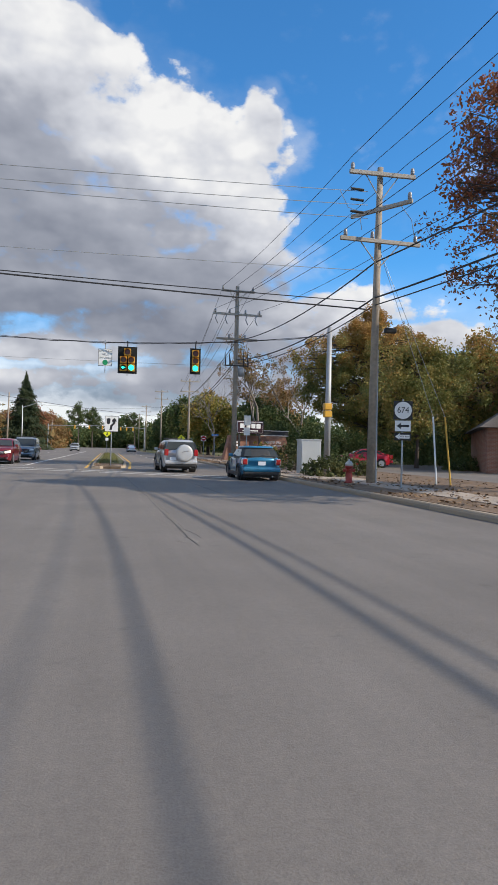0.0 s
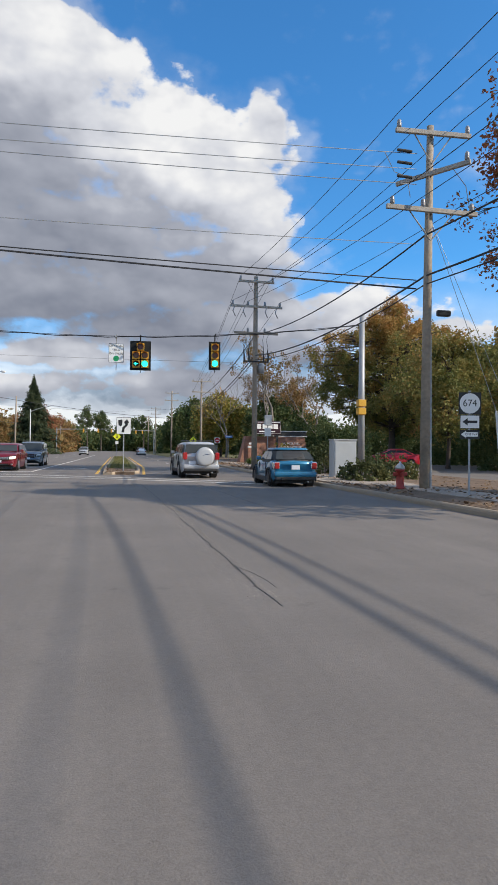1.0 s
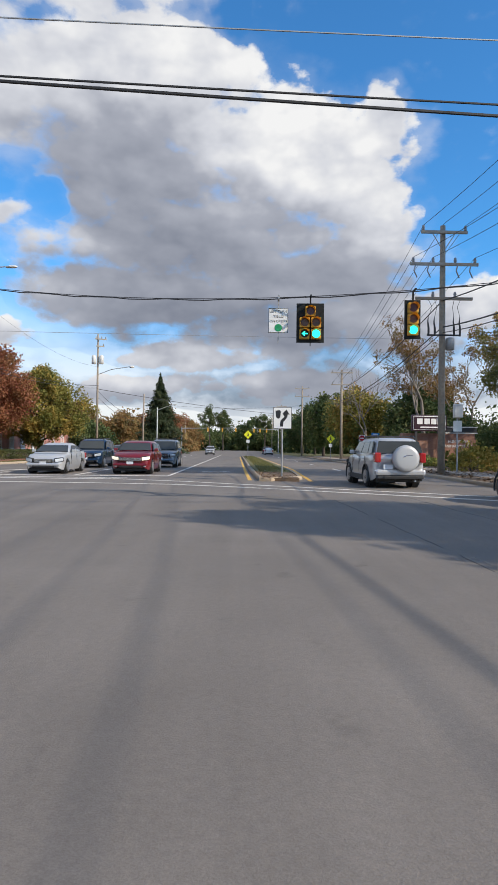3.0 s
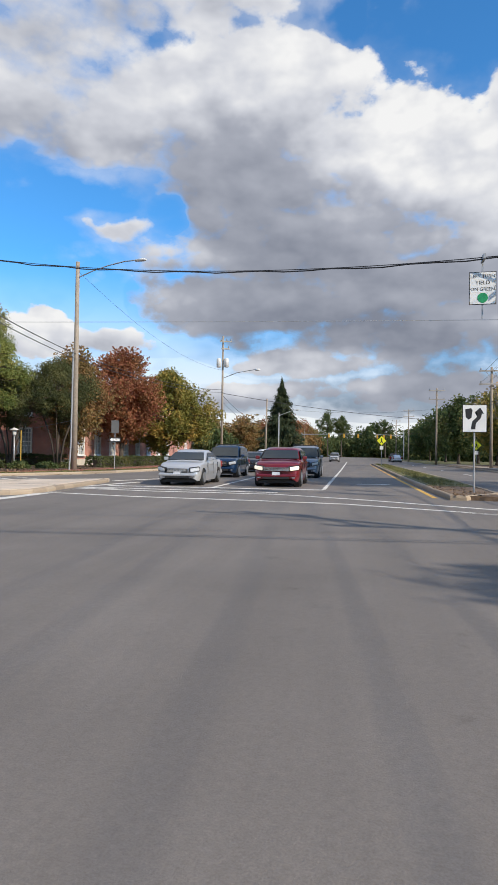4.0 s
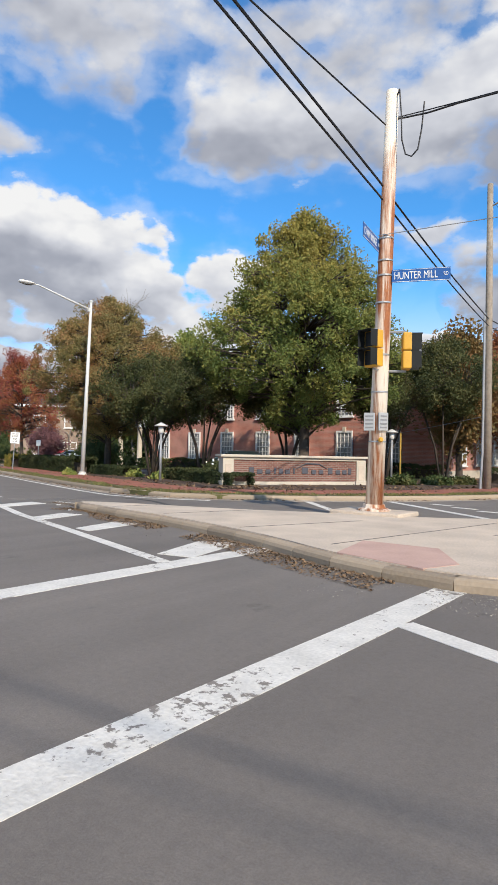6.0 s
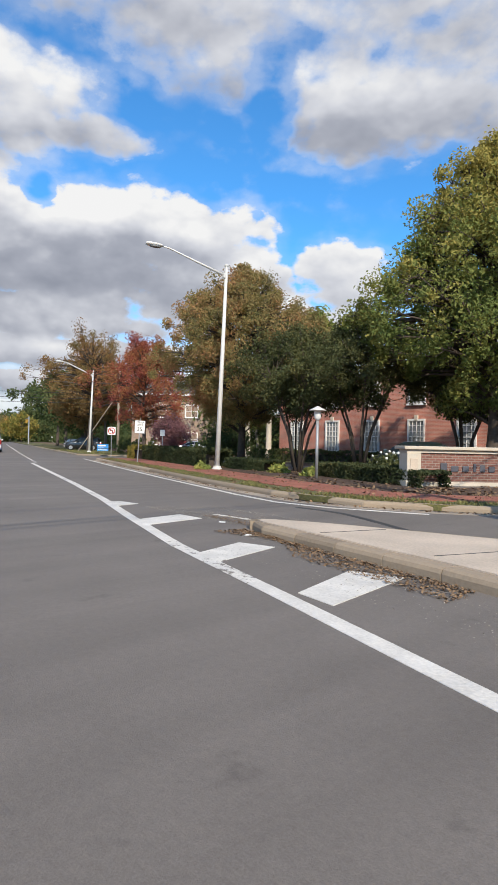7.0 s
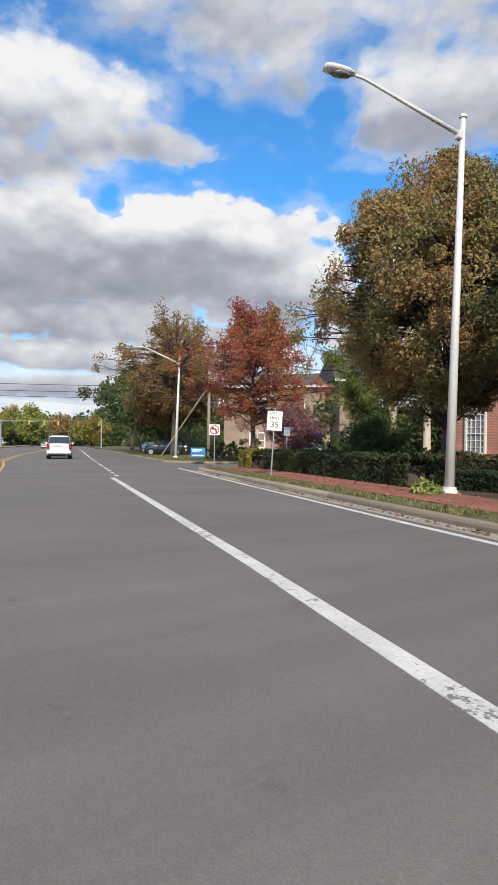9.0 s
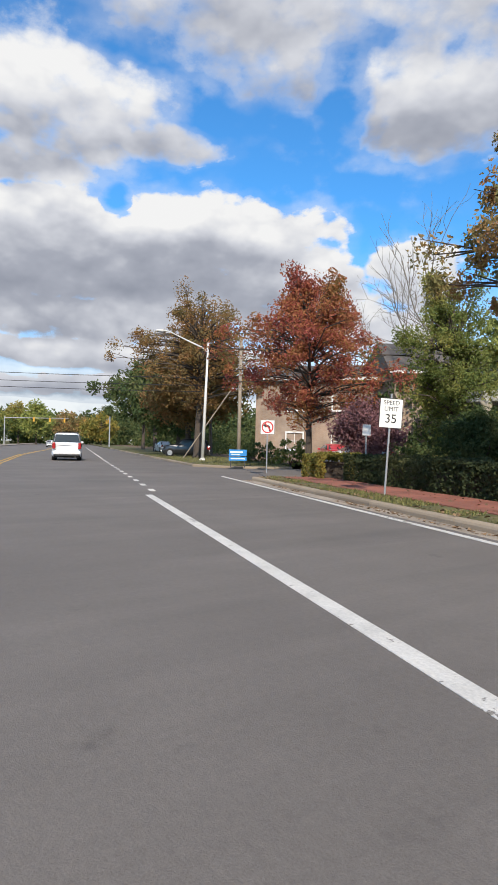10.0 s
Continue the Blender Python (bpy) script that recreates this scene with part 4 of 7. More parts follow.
def steel_lamp(x, y, h, hx, hy, hz, label, lean=0.0):
    """lean: degrees by which the column leans to the right of its arm."""
    t = thing("street_lamp", label, "street lamp", "steel street lamps", pose(x, y, .12))
    part("base_plate", lathe(bmesh.new(), [(.22, 0), (.22, .04), (.17, .1), (.165, .16)], 16), "white_metal", t, smooth=False)
    part("column", tube(bmesh.new(), [(0, 0, .1), (0, 0, h * .5), (0, 0, h)], [.115, .09, .062], 18), "white_metal", t, smooth=True)
    part("cap", lathe(bmesh.new(), [(.095, 0), (.095, .05), (.05, .09)], 12, pose(0, 0, h)), "white_metal", t)
    d = Vector((hx - x, hy - y, hz - h - .12))
    top = hz - .12
    arm = [Vector((0, 0, h - .42)), Vector((d.x * .45, d.y * .45, h - .42 + .52 * (top - h + .42))), Vector((d.x * .72, d.y * .72, h - .42 + .84 * (top - h + .42))),
           Vector((d.x * .82, d.y * .82, h - .42 + .95 * (top - h + .42))), Vector((d.x * .95, d.y * .95, top))]
    part("arm", tube(bmesh.new(), arm, [.06, .045, .036, .034, .034], 12), "white_metal", t, smooth=True)
    part("arm_clamp", boxes(((d.x * .03, d.y * .03, h - .42), (.16, .16, .2)), bevel=.03), "white_metal", t)
    yaw = math.degrees(math.atan2(d.y, d.x))
    bm = bmesh.new()
    lathe(bm, [(.03, -.36), (.08, -.34), (.145, -.2), (.17, .0), (.17, .25), (.14, .36), (.03, .4)], 16, pose(d.x, d.y, top, 0, 90, yaw) @ Matrix.Diagonal((.52, 1, 1, 1)))
    part("lamp_head", bm, "white_metal", t, smooth=True)
    part("lens", lathe(bmesh.new(), [(.135, 0), (.12, -.05), (.04, -.075)], 14, pose(d.x, d.y, top - .055, 0, 0, yaw) @ Matrix.Diagonal((1.9, 1, 1, 1))), "lens_grey", t, smooth=True)
    if lean:
        t.matrix_world = pose(x, y, .12) @ Matrix.Rotation(radians(lean), 4, Vector((-.8, .6, 0)))
    return t


steel_lamp(-37.5, 43.32, 8.75, -38.5, 40.3, 9.25, "slim white steel street lamp beside the brick walk", 1.5)
steel_lamp(-70.9, 55.3, 7.75, -73.0, 52.9, 8.65, "slim white steel street lamp on the far verge", 1.6)
steel_lamp(-16.6, 128, 8.5, -13.2, 127, 9.2, "slim steel street lamp beside the far carriageway")


def garden_lamp(x, y, h=2.45):
    t = thing("garden_lamp", "grey garden lamp with a mushroom cap over a short lantern", "garden lamp", "garden lamps", pose(x, y, .12))
    part("post", rod((0, 0, 0), (0, 0, h - .45), .055, .05, 12), "galv", t, smooth=True)
    part("lantern", lathe(bmesh.new(), [(.06, 0), (.1, .04), (.12, .1), (.12, .3), (.1, .34)], 16, pose(0, 0, h - .45)), "white_metal", t, smooth=True)
    part("cap", lathe(bmesh.new(), [(.29, 0), (.3, .025), (.2, .07), (.09, .13), (.03, .16)], 20, pose(0, 0, h - .12)), "white_metal", t, smooth=True)


garden_lamp(-31.15, 42.5)
garden_lamp(-24.2, 50.6)
t = thing("bollard_post", "slim yellow marker post among the shrubs", "marker post", at=pose(-23.8, 50.7, .1))
part("shaft", rod((0, 0, 0), (0, 0, 2.35), .045), "yellow_paint", t)

# the leaning rust-streaked signal pole with its street name signs
RP = (-17.5, 35.1)
rp = thing("signal_pole", "thick cream-painted steel signal pole streaked with rust", "signal pole", at=pose(*RP, .14))
part("base", boxes(((0, 0, .02), (1.5, 1.0, .1)), bevel=.03), "concrete", rp)
part("shaft", tube(bmesh.new(), [(0, 0, .05), (.14, .0, 4), (.3, -.05, 8.55)], [.18, .155, .125], 20), "rust", rp, smooth=True)
part("foot_flange", lathe(bmesh.new(), [(.33, .05), (.33, .1), (.23, .13), (.21, .2)], 16), "rust", rp)
for z in (1.45, 2.45, 3.2, 4.25, 4.8, 5.1, 5.55):
    part("band", lathe(bmesh.new(), [(.187 - z * .006, 0), (.187 - z * .006, .03)], 18, pose(.035 * z, -.005 * z, z)), "galv", rp)
part("cable_loop", tube(bmesh.new(), [(.4, -.07, 8.4), (.48, -.12, 8.5), (.53, -.14, 8.0), (.55, -.14, 7.45), (.62, -.12, 7.15), (.74, -.1, 7.08), (.86, -.08, 7.2), (.92, -.05, 7.6), (.95, 0, 8.15)], .016, 6), "cable", rp)
for x, y, yaw in ((-.03, -.2, 18), (.23, -.12, 62)):
    bm = bmesh.new()
    box(bm, (0, 0, 0), (.22, .04, .36), pose(x, y, 1.86, 0, 0, yaw), .01)
    p = part("push_button_plate", bm, "cabinet", rp)
    bm = bmesh.new()
    for k in range(4):
        box(bm, (0, -.024, .11 - .075 * k), (.16, .006, .03), pose(x, y, 1.86, 0, 0, yaw))
    part("lettering_bar", bm, "faded_print", p)
part("push_button", lathe(bmesh.new(), [(.05, 0), (.05, .03), (.03, .06)], 12, pose(.2, -.16, 1.5, 90, 0, 40)), "amber_metal", rp)


def name_sign(x, z, yaw, w, h, words, size, stretch, small, off):
    m = pose(off[0], off[1], z, 0, 0, yaw)
    bm = bmesh.new()
    box(bm, (0, 0, 0), (w, .012, h), m)
    s = part("name_sign", bm, "sign_blue", rp, "blue street name sign with white letters")
    bm = bmesh.new()
    for c, d in (((0, 0, h / 2 - .012), (w - .02, .014, .006)), ((0, 0, -h / 2 + .012), (w - .02, .014, .01))):
        box(bm, c, d, m)
    part("border", bm, "sign_white", s)
    text_on(words, size, m @ pose(-.1, -.0075, -.005, 90, 0, 0), "sign_white", s, stretch=stretch)
    text_on(small, size * .5, m @ pose(w / 2 - .085, -.0075, 0, 90, 0, 0), "sign_white", s, stretch=stretch)


name_sign(0, 4.78, 22, 1.12, .26, "HUNTER MILL", .215, .63, "RD", (.86, .16))
name_sign(0, 5.42, 100, 1.15, .27, "CHAIN BRIDGE", .21, .58, "RD", (.17, -.62))


def walk_signal(cx, cy, z, yaw, tag):
    """A stacked pair of signal cells with deep black hoods; the face looks along -y of its own frame."""
    m = pose(cx, cy, z, 0, 0, yaw) @ Matrix.Scale(.86, 4)
    bm = bmesh.new()
    for dz in (-.215, .215):
        box(bm, (0, .06, dz), (.41, .2, .41), m, .03)
    h = part("signal_head", bm, "amber_metal", rp, tag)
    for dz in (-.215, .215):
        bm = bmesh.new()
        box(bm, (0, -.045, dz), (.33, .01, .33), m)
        part("dark_face", bm, "black", h)
        for c, d, slope in (((0, -.16, .185), (.4, .25, .012), 0), ((-.195, -.15, 0), (.012, .22, .37), 0), ((.195, -.15, 0), (.012, .22, .37), 0)):
            bm = bmesh.new()
            box(bm, (c[0], c[1], c[2] + dz), d, m)
            part("hood_panel", bm, "black_metal", h)
    for dz in (-.46, .46):
        e = m.inverted() @ Vector((.035 * z, -.005 * z, z))
        part("bracket", tube(bmesh.new(), [m @ Vector((0, .06, dz)), m @ Vector((e.x, e.y, dz))], .025, 6), "galv", h)
    return h


walk_signal(.1, -.4, 3.3, -16, "yellow signal head with two black hooded faces")
walk_signal(.62, .2, 3.28, 120, "yellow signal head turned away, on a bracket")

# galvanised signal pole and control cabinet on the east side
P3 = (10.2, 28.4)
p3 = thing("signal_pole", "plain galvanised steel signal pole with a yellow button box", "signal pole", at=pose(*P3, .14))
part("shaft", tube(bmesh.new(), [(0, 0, 0), (0, 0, 7.0)], [.16, .11], 18), "galv", p3, smooth=True)
part("pedestrian_signal", boxes(((-.1, -.22, 3.15), (.36, .3, .3)), ((-.1, -.22, 2.8), (.36, .3, .3)), bevel=.03), "amber_metal", p3)
t = thing("control_cabinet", "grey metal traffic control cabinet beside the footway", "cabinet", at=pose(8.8, 26.9, .14))
part("body", boxes(((0, 0, .75), (.95, .6, 1.5)), bevel=.02), "cabinet", t)
part("door", boxes(((0, -.305, .78), (.86, .03, 1.3)), bevel=.01), "cabinet", t)
part("roof", boxes(((0, 0, 1.52), (1.0, .66, .05)), bevel=.015), "cabinet", t)

# span wire and what hangs from it
W_A, W_B = Vector((RP[0] + .4, RP[1], 8.15)), Vector((P3[0], P3[1], 6.75))
S5, S3, LT = Vector((.76, 31.0, 5.38)), Vector((4.0, 30.3, 5.4)), Vector((-.3, 31.15, 5.47))


def wire_at(x):
    k = (x - W_A.x) / (W_B.x - W_A.x)
    return W_A.lerp(W_B, k) - Vector((0, 0, 4 * 1.15 * k * (1 - k)))


for dz, r in ((0, .012), (-.06, .019)):
    cable("span_wire", "black span wire bundle over the junction", [wire_at(W_A.x + (W_B.x - W_A.x) * k / 40) + Vector((0, 0, dz * (.6 + .4 * math.sin(k * 1.9)))) for k in range(41)], r)


def signal_head(at, cells, plate, label):
    """cells: (x, z, lens material, arrow)."""
    t = thing("traffic_signal", label, "traffic signal", "hanging traffic signals", pose(at.x, at.y, at.z, 0, 0, -3))
    part("backplate", boxes(((0, .06, 0), (plate[0], .02, plate[1])), bevel=.008), "black_metal", t)
    for x, z, lens, arrow in cells:
        body = part("housing", boxes(((x, .0, z), (.33, .2, .33)), bevel=.02), "amber_metal", t)
        bm = bmesh.new()
        tube(bm, [(x, -.1, z), (x, -.105, z)], .138, 20)
        part("lens", bm, lens, body)
        if arrow:
            part("lens_mask", tube(bmesh.new(), [(x, -.106, z), (x, -.108, z)], .132, 20), "black", body)
            bm = bmesh.new()
            slab(bm, [(-.1, 0), (-.01, .08), (.02, .05), (-.025, .017), (.1, .017), (.1, -.017), (-.025, -.017), (.02, -.05), (-.01, -.08)], 0, .004)
            bm.transform(pose(x, -.109, z, 90, 0, 0))
            part("arrow", bm, "green_on", body)
        bm = bmesh.new()
        n = 12
        ring = [[bm.verts.new((x + .15 * math.cos(a), y, z + .15 * math.sin(a))) for a in (math.pi * (-.12 + 1.24 * j / n) for j in range(n + 1))] for y in (-.1, -.3)]
        for j in range(n):
            bm.faces.new((ring[0][j], ring[0][j + 1], ring[1][j + 1], ring[1][j]))
        bmesh.ops.solidify(bm, geom=bm.faces, thickness=.006)
        part("visor", bm, "amber_metal", body)
    top = wire_at(at.x).z - at.z + .03
    part("hanger", boxes(((0, 0, (plate[1] / 2 + top) / 2), (.05, .05, top - plate[1] / 2 + .06))), "black_metal", t)
    reach = wire_at(at.x).y - at.y
    part("wire_arm", boxes(((0, reach / 2, top), (.05, abs(reach) + .06, .05))), "black_metal", t)
    part("drain_stub", boxes(((0, 0, -plate[1] / 2 - .05), (.03, .03, .12))), "black_metal", t)
    return t


signal_head(S5, [(0, .38, "lens_off_red", False), (-.19, 0, "lens_off_amber", False), (.19, 0, "lens_off_amber", False), (-.19, -.38, "lens_off_amber", True), (.19, -.38, "green_on", False)], (.92, 1.32),
            "five-lamp traffic signal with yellow housings, green arrow and green lamp lit")
signal_head(S3, [(0, .36, "lens_off_red", False), (0, 0, "lens_off_amber", False), (0, -.36, "green_on", False)], (.52, 1.27), "three-lamp traffic signal with its green lamp lit")


def post(t, h, r=.03, y=.04, mat="galv"):
    part("post", rod((0, y, 0), (0, y, h), r, seg=8), mat, t)


def plate(t, z, w, h, mat, name="sign_plate", x=0, label="", turn=0):
    bm = bmesh.new()
    box(bm, (0, 0, 0), (w, .008, h), pose(x, 0, z, 0, turn, 0))
    return part(name, bm, mat, t, label)


def inset(t, z, w, h, mat, k=1, x=0, turn=0):
    bm = bmesh.new()
    box(bm, (0, 0, 0), (w, .003, h), pose(x, -.004 * k - .0015, z, 0, turn, 0))
    return part("sign_face", bm, mat, t)


def flat_shape(t, pts, z, mat, k=2, x=0, name="symbol"):
    bm = slab(bmesh.new(), pts, 0, .003)
    bm.transform(pose(x, -.004 * k, z, 90, 0, 0))
    return part(name, bm, mat, t)


def disc(r, n=28):
    return [(r * math.cos(2 * math.pi * j / n), r * math.sin(2 * math.pi * j / n)) for j in range(n)]


def words(t, body, size, x, z, mat="sign_black", k=2, stretch=1.0):
    return text_on(body, size, pose(x, -.004 * k, z, 90, 0, 0), mat, t, stretch=stretch)


t = thing("hanging_sign", "white left-turn-yield sign with a green disc hanging from the span wire", "traffic sign", at=pose(LT.x, LT.y, LT.z, 0, 0, -3))
p = plate(t, 0, .72, .92, "sign_black")
inset(p, 0, .68, .88, "sign_white")
words(p, "LEFT TURN", .13, 0, .33)
words(p, "YIELD", .15, 0, .15)
words(p, "ON GREEN", .13, 0, -.03)
flat_shape(p, disc(.14), -.27, "sign_green")
part("hanger", boxes(((0, .03, -.05), (.04, .03, 1.6))), "galv", t)
reach = (wire_at(LT.x) - LT) * PLAN
part("wire_arm", boxes(((0, reach.y / 2, reach.z), (.07, abs(reach.y) + .3, .14))), "galv", t)

S674 = (8.3, 16.7)
t = thing("route_sign", "round route number sign over two arrow plates on a post", "traffic sign", at=pose(*S674, .14, 0, 0, -14))
post(t, 2.85)
p = plate(t, 2.5, .6, .6, "sign_black")
flat_shape(p, disc(.275), 2.5, "sign_white", 1.5)
words(p, "674", .27, 0, 2.5, k=2.4, stretch=.95)
p = plate(t, 2.0, .52, .36, "sign_black")
inset(p, 2.0, .5, .34, "sign_white")
flat_shape(p, [(-.2, 0), (-.06, .1), (-.06, .035), (.2, .035), (.2, -.035), (-.06, -.035), (-.06, -.1)], 2.0, "sign_black")
p = plate(t, 1.66, .52, .24, "sign_black")
flat_shape(p, [(-.24, 0), (-.1, .1), (-.1, .06), (.22, .06), (.22, -.06), (-.1, -.06), (-.1, -.1)], 1.66, "sign_white", 1.5)
words(p, "ONE WAY", .08, .06, 1.66, k=2.4)

t = thing("median_sign", "white sign with a black arrow passing a median, on its nose", "traffic sign", at=pose(.1, 34.2, .12))
post(t, 2.95, .028)
p = plate(t, 2.45, .78, .92, "sign_black")
inset(p, 2.45, .74, .88, "sign_white")
flat_shape(p, [(-.3, .3), (-.12, .34), (-.07, .28), (-.1, .02), (-.19, -.04), (-.28, .04)], 2.45, "sign_black")
flat_shape(p, [(-.12, -.36), (.02, -.36), (.04, -.16), (.2, .02), (.22, .16), (.3, .14), (.17, .36), (.0, .2), (.09, .19), (.08, .06), (-.08, -.1)], 2.45, "sign_black")


def diamond_sign(x, y, z):
    t = thing("crossing_sign", "yellow diamond pedestrian-crossing warning sign on a post", "traffic sign", "crossing signs", pose(x, y, .1))
    post(t, z + .5)
    p = plate(t, z, .78, .78, "sign_yellow", turn=45)
    flat_shape(p, disc(.05, 12), z + .26, "sign_black")
    flat_shape(p, [(-.05, .18), (.06, .18), (.07, -.05), (.2, -.3), (.13, -.32), (0, -.1), (-.12, -.32), (-.19, -.3), (-.05, -.02)], z, "sign_black")
    q = plate(t, z - .85, .42, .4, "sign_white")


diamond_sign(9.2, 82, 2.5)
diamond_sign(-.3, 83.5, 2.95)

t = thing("one_way_sign", "small one-way arrow plate below the dark back of a sign", "traffic sign", at=pose(-17.75, 50.9, .13, 0, 0, 22))
post(t, 3.3)
plate(t, 2.85, .5, .85, "sign_back")
p = plate(t, 1.98, .74, .3, "sign_black")
flat_shape(p, [(-.34, 0), (-.18, .12), (-.18, .075), (.33, .075), (.33, -.075), (-.18, -.075), (-.18, -.12)], 1.98, "sign_white", 1.5)
words(p, "ONE WAY", .1, .07, 1.98, k=2.4)

t = thing("speed_limit_sign", "white 35 speed limit sign on a slender steel post", "traffic sign", at=pose(-45.45, 44.4, .13, 0, 3.0, 58))
post(t, 2.6, .028)
p = plate(t, 2.1, .6, .76, "sign_black")
inset(p, 2.1, .575, .735, "sign_white")
words(p, "SPEED", .155, 0, 2.36)
words(p, "LIMIT", .155, 0, 2.205)
words(p, "35", .32, 0, 1.95)

t = thing("no_left_turn_sign", "white no-left-turn sign with a red ring on a post", "traffic sign", at=pose(-55.2, 48.5, .13, 0, 0, 58))
post(t, 2.35, .028)
p = plate(t, 2.0, .62, .62, "sign_black")
inset(p, 2.0, .6, .6, "sign_white")
flat_shape(p, [(-.2, .07), (-.07, .17), (-.07, .11), (.03, .1), (.12, .02), (.12, -.17), (.05, -.17), (.05, 0), (.0, .04), (-.07, .04), (-.07, -.02)], 2.0, "sign_black")
bm = bmesh.new()
for k in range(28):
    a, b = 2 * math.pi * k / 28, 2 * math.pi * (k + 1) / 28
    q = [(.26 * math.cos(a), .26 * math.sin(a)), (.26 * math.cos(b), .26 * math.sin(b)), (.205 * math.cos(b), .205 * math.sin(b)), (.205 * math.cos(a), .205 * math.sin(a))]
    slab(bm, q, 0, .003)
slab(bm, [(-.17, .19), (-.13, .22), (.19, -.15), (.15, -.19)], .001, .004)
bm.transform(pose(0, -.0115, 2.0, 90, 0, 0))
part("red_ring", bm, "sign_red", p)

t = thing("business_sign", "low bright blue business sign with pale lettering bars", "sign", at=pose(-60.6, 50.9, .12, 0, 0, 58) @ Matrix.Scale(.62, 4))
for x in (-.55, .55):
    part("post", boxes(((x, .05, .55), (.07, .07, 1.1))), "dark_trim", t)
p = part("panel", boxes(((0, 0, 1.15), (1.4, .06, .5)), ((0, 0, .68), (1.4, .06, .32)), bevel=.01), "sky_blue", t)
part("lettering_bar", boxes(((-.1, -.034, 1.2), (1.0, .006, .13)), ((0, -.034, .68), (1.1, .006, .08)), ((-.2, -.034, 1.02), (.7, .006, .05))), "sign_white", p)
t = thing("small_sign", "small white sign on a post in the hedge", "sign", at=pose(-51.5, 50.2, .12, 0, 0, 58))
post(t, 1.9)
plate(t, 1.75, .3, .4, "sign_white")

t = thing("no_entry_sign", "small red and white sign on a post beside the far pavement", "traffic sign", at=pose(10.4, 70, .12))
post(t, 2.75, .03)
p = plate(t, 2.35, .66, .66, "sign_white")
flat_shape(p, disc(.3), 2.35, "sign_red", 1.5)
inset(p, 2.35, .42, .1, "sign_white", 3)
t = thing("street_name_sign", "small blue street name sign on a grey post", "traffic sign", at=pose(11.7, 70, .12))
post(t, 2.9, .03)
p = plate(t, 2.8, .85, .26, "sky_blue")
inset(p, 2.8, .6, .08, "sign_white", 1)

# hydrant, marker posts on the east verge
t = thing("fire_hydrant", "red fire hydrant with a silver bonnet", "fire hydrant", at=pose(7.75, 19.4, .14))
part("barrel", lathe(bmesh.new(), [(.16, 0), (.16, .04), (.11, .06), (.11, .5), (.14, .52), (.14, .57)], 14), "hydrant", t, smooth=True)
part("bonnet", lathe(bmesh.new(), [(.14, .57), (.13, .64), (.08, .71), (.03, .74), (.03, .79)], 14), "hydrant_cap", t, smooth=True)
for a in (0, 90, 180):
    part("outlet_cap", rod((0, 0, .42), (.2 * math.cos(radians(a)), -.2 * math.sin(radians(a)), .42), .055, .06, 10), "hydrant", t)
for x, y, mat, lab, lean in ((10.6, 18.8, "sign_white", "leaning white plastic guy-wire guard", -.12), (11.0, 18.6, "yellow_paint", "leaning yellow plastic guy-wire guard", -.2)):
    t = thing("guy_guard", lab, "guy guard", at=pose(x, y, .1))
    part("tube", rod((0, 0, 0), (lean, .1, 2.3), .03), mat, t)
    part("guy_wire", rod((lean, .1, 2.3), (P1[0] - x + .1, P1[1] - y, 8.0), .008, seg=5), "bare_cable", t)

# overhead lines along the main road: a conductor from each insulator to the next pole, and on past the camera
for x0, z0, x1, z1 in ((-1.0, 10.9, -.95, 11.3), (0, 11.0, 0, 11.4), (1.0, 10.9, .95, 11.3), (-1.15, 8.5, -1.4, 9.85), (-.3, 8.5, -.5, 9.85), (1.15, 8.5, 1.4, 9.85)):
    a, b = Vector((P1[0] + x0, P1[1] - .2, z0)), Vector((P2[0] + x1, P2[1] - .2, z1))
    cable("power_line", "thin overhead power line between the wooden poles", sag(a, b, .25), .011)
    cable("power_line", "thin overhead power line between the wooden poles", sag(a, a + Vector((1.0, -44, .6)), .9, 20), .011)
    cable("power_line", "thin overhead power line between the wooden poles", sag(b, Vector((9.4 + x1 * .7, 76, 9.2 - (11.3 - z1) * .7)), .4), .011)
for z, r in ((6.35, .03), (6.1, .02), (7.55, .026)):
    a = Vector((P1[0], P1[1], z))
    cable("telephone_cable", "black telephone cable slung along the poles", sag(a, Vector((P2[0], P2[1], z + .4)), .5), r)
    cable("telephone_cable", "black telephone cable slung along the poles", sag(a, a + Vector((2.2, -42, .9)), 1.0, 20), r)
    cable("telephone_cable", "black telephone cable slung along the poles", sag(Vector((P2[0], P2[1], z + .4)), Vector((9.4, 76, z)), .5), r)
# lines that cross over the junction to the west
for z0, z1, y1, r, mat in ((9.9, 7.0, 14.8, .011, "bare_cable"), (9.45, 6.8, 14.8, .011, "bare_cable"), (9.0, 8.4, 17.5, .011, "bare_cable"), (7.25, 5.6, 12.9, .01, "bare_cable"),
                           (6.2, 7.1, 14.8, .016, "cable"), (5.95, 7.7, 14.8, .024, "cable")):
    cable("crossing_line", "overhead line crossing above the junction", sag((P1[0] - .3, P1[1], z0), (-51.7, y1, z1), .55, 24), r, mat)
for dz, r in ((0, .02), (.28, .022)):
    cable("telephone_cable", "thick black cable running past the rusty pole", sag((-17.3, 34.6, 6.5 + dz), LP + (6.5 + dz,), .1), r)
    cable("telephone_cable", "thick black cable running past the rusty pole", sag((-17.3, 34.6, 6.5 + dz), (-11.0, -25, 9.3 + dz), .1, 20), r)
    cable("telephone_cable", "black cable along the north side poles", sag(LP + (6.5 + dz,), (-17.3, 81, 7.8 + dz), .5), .02)
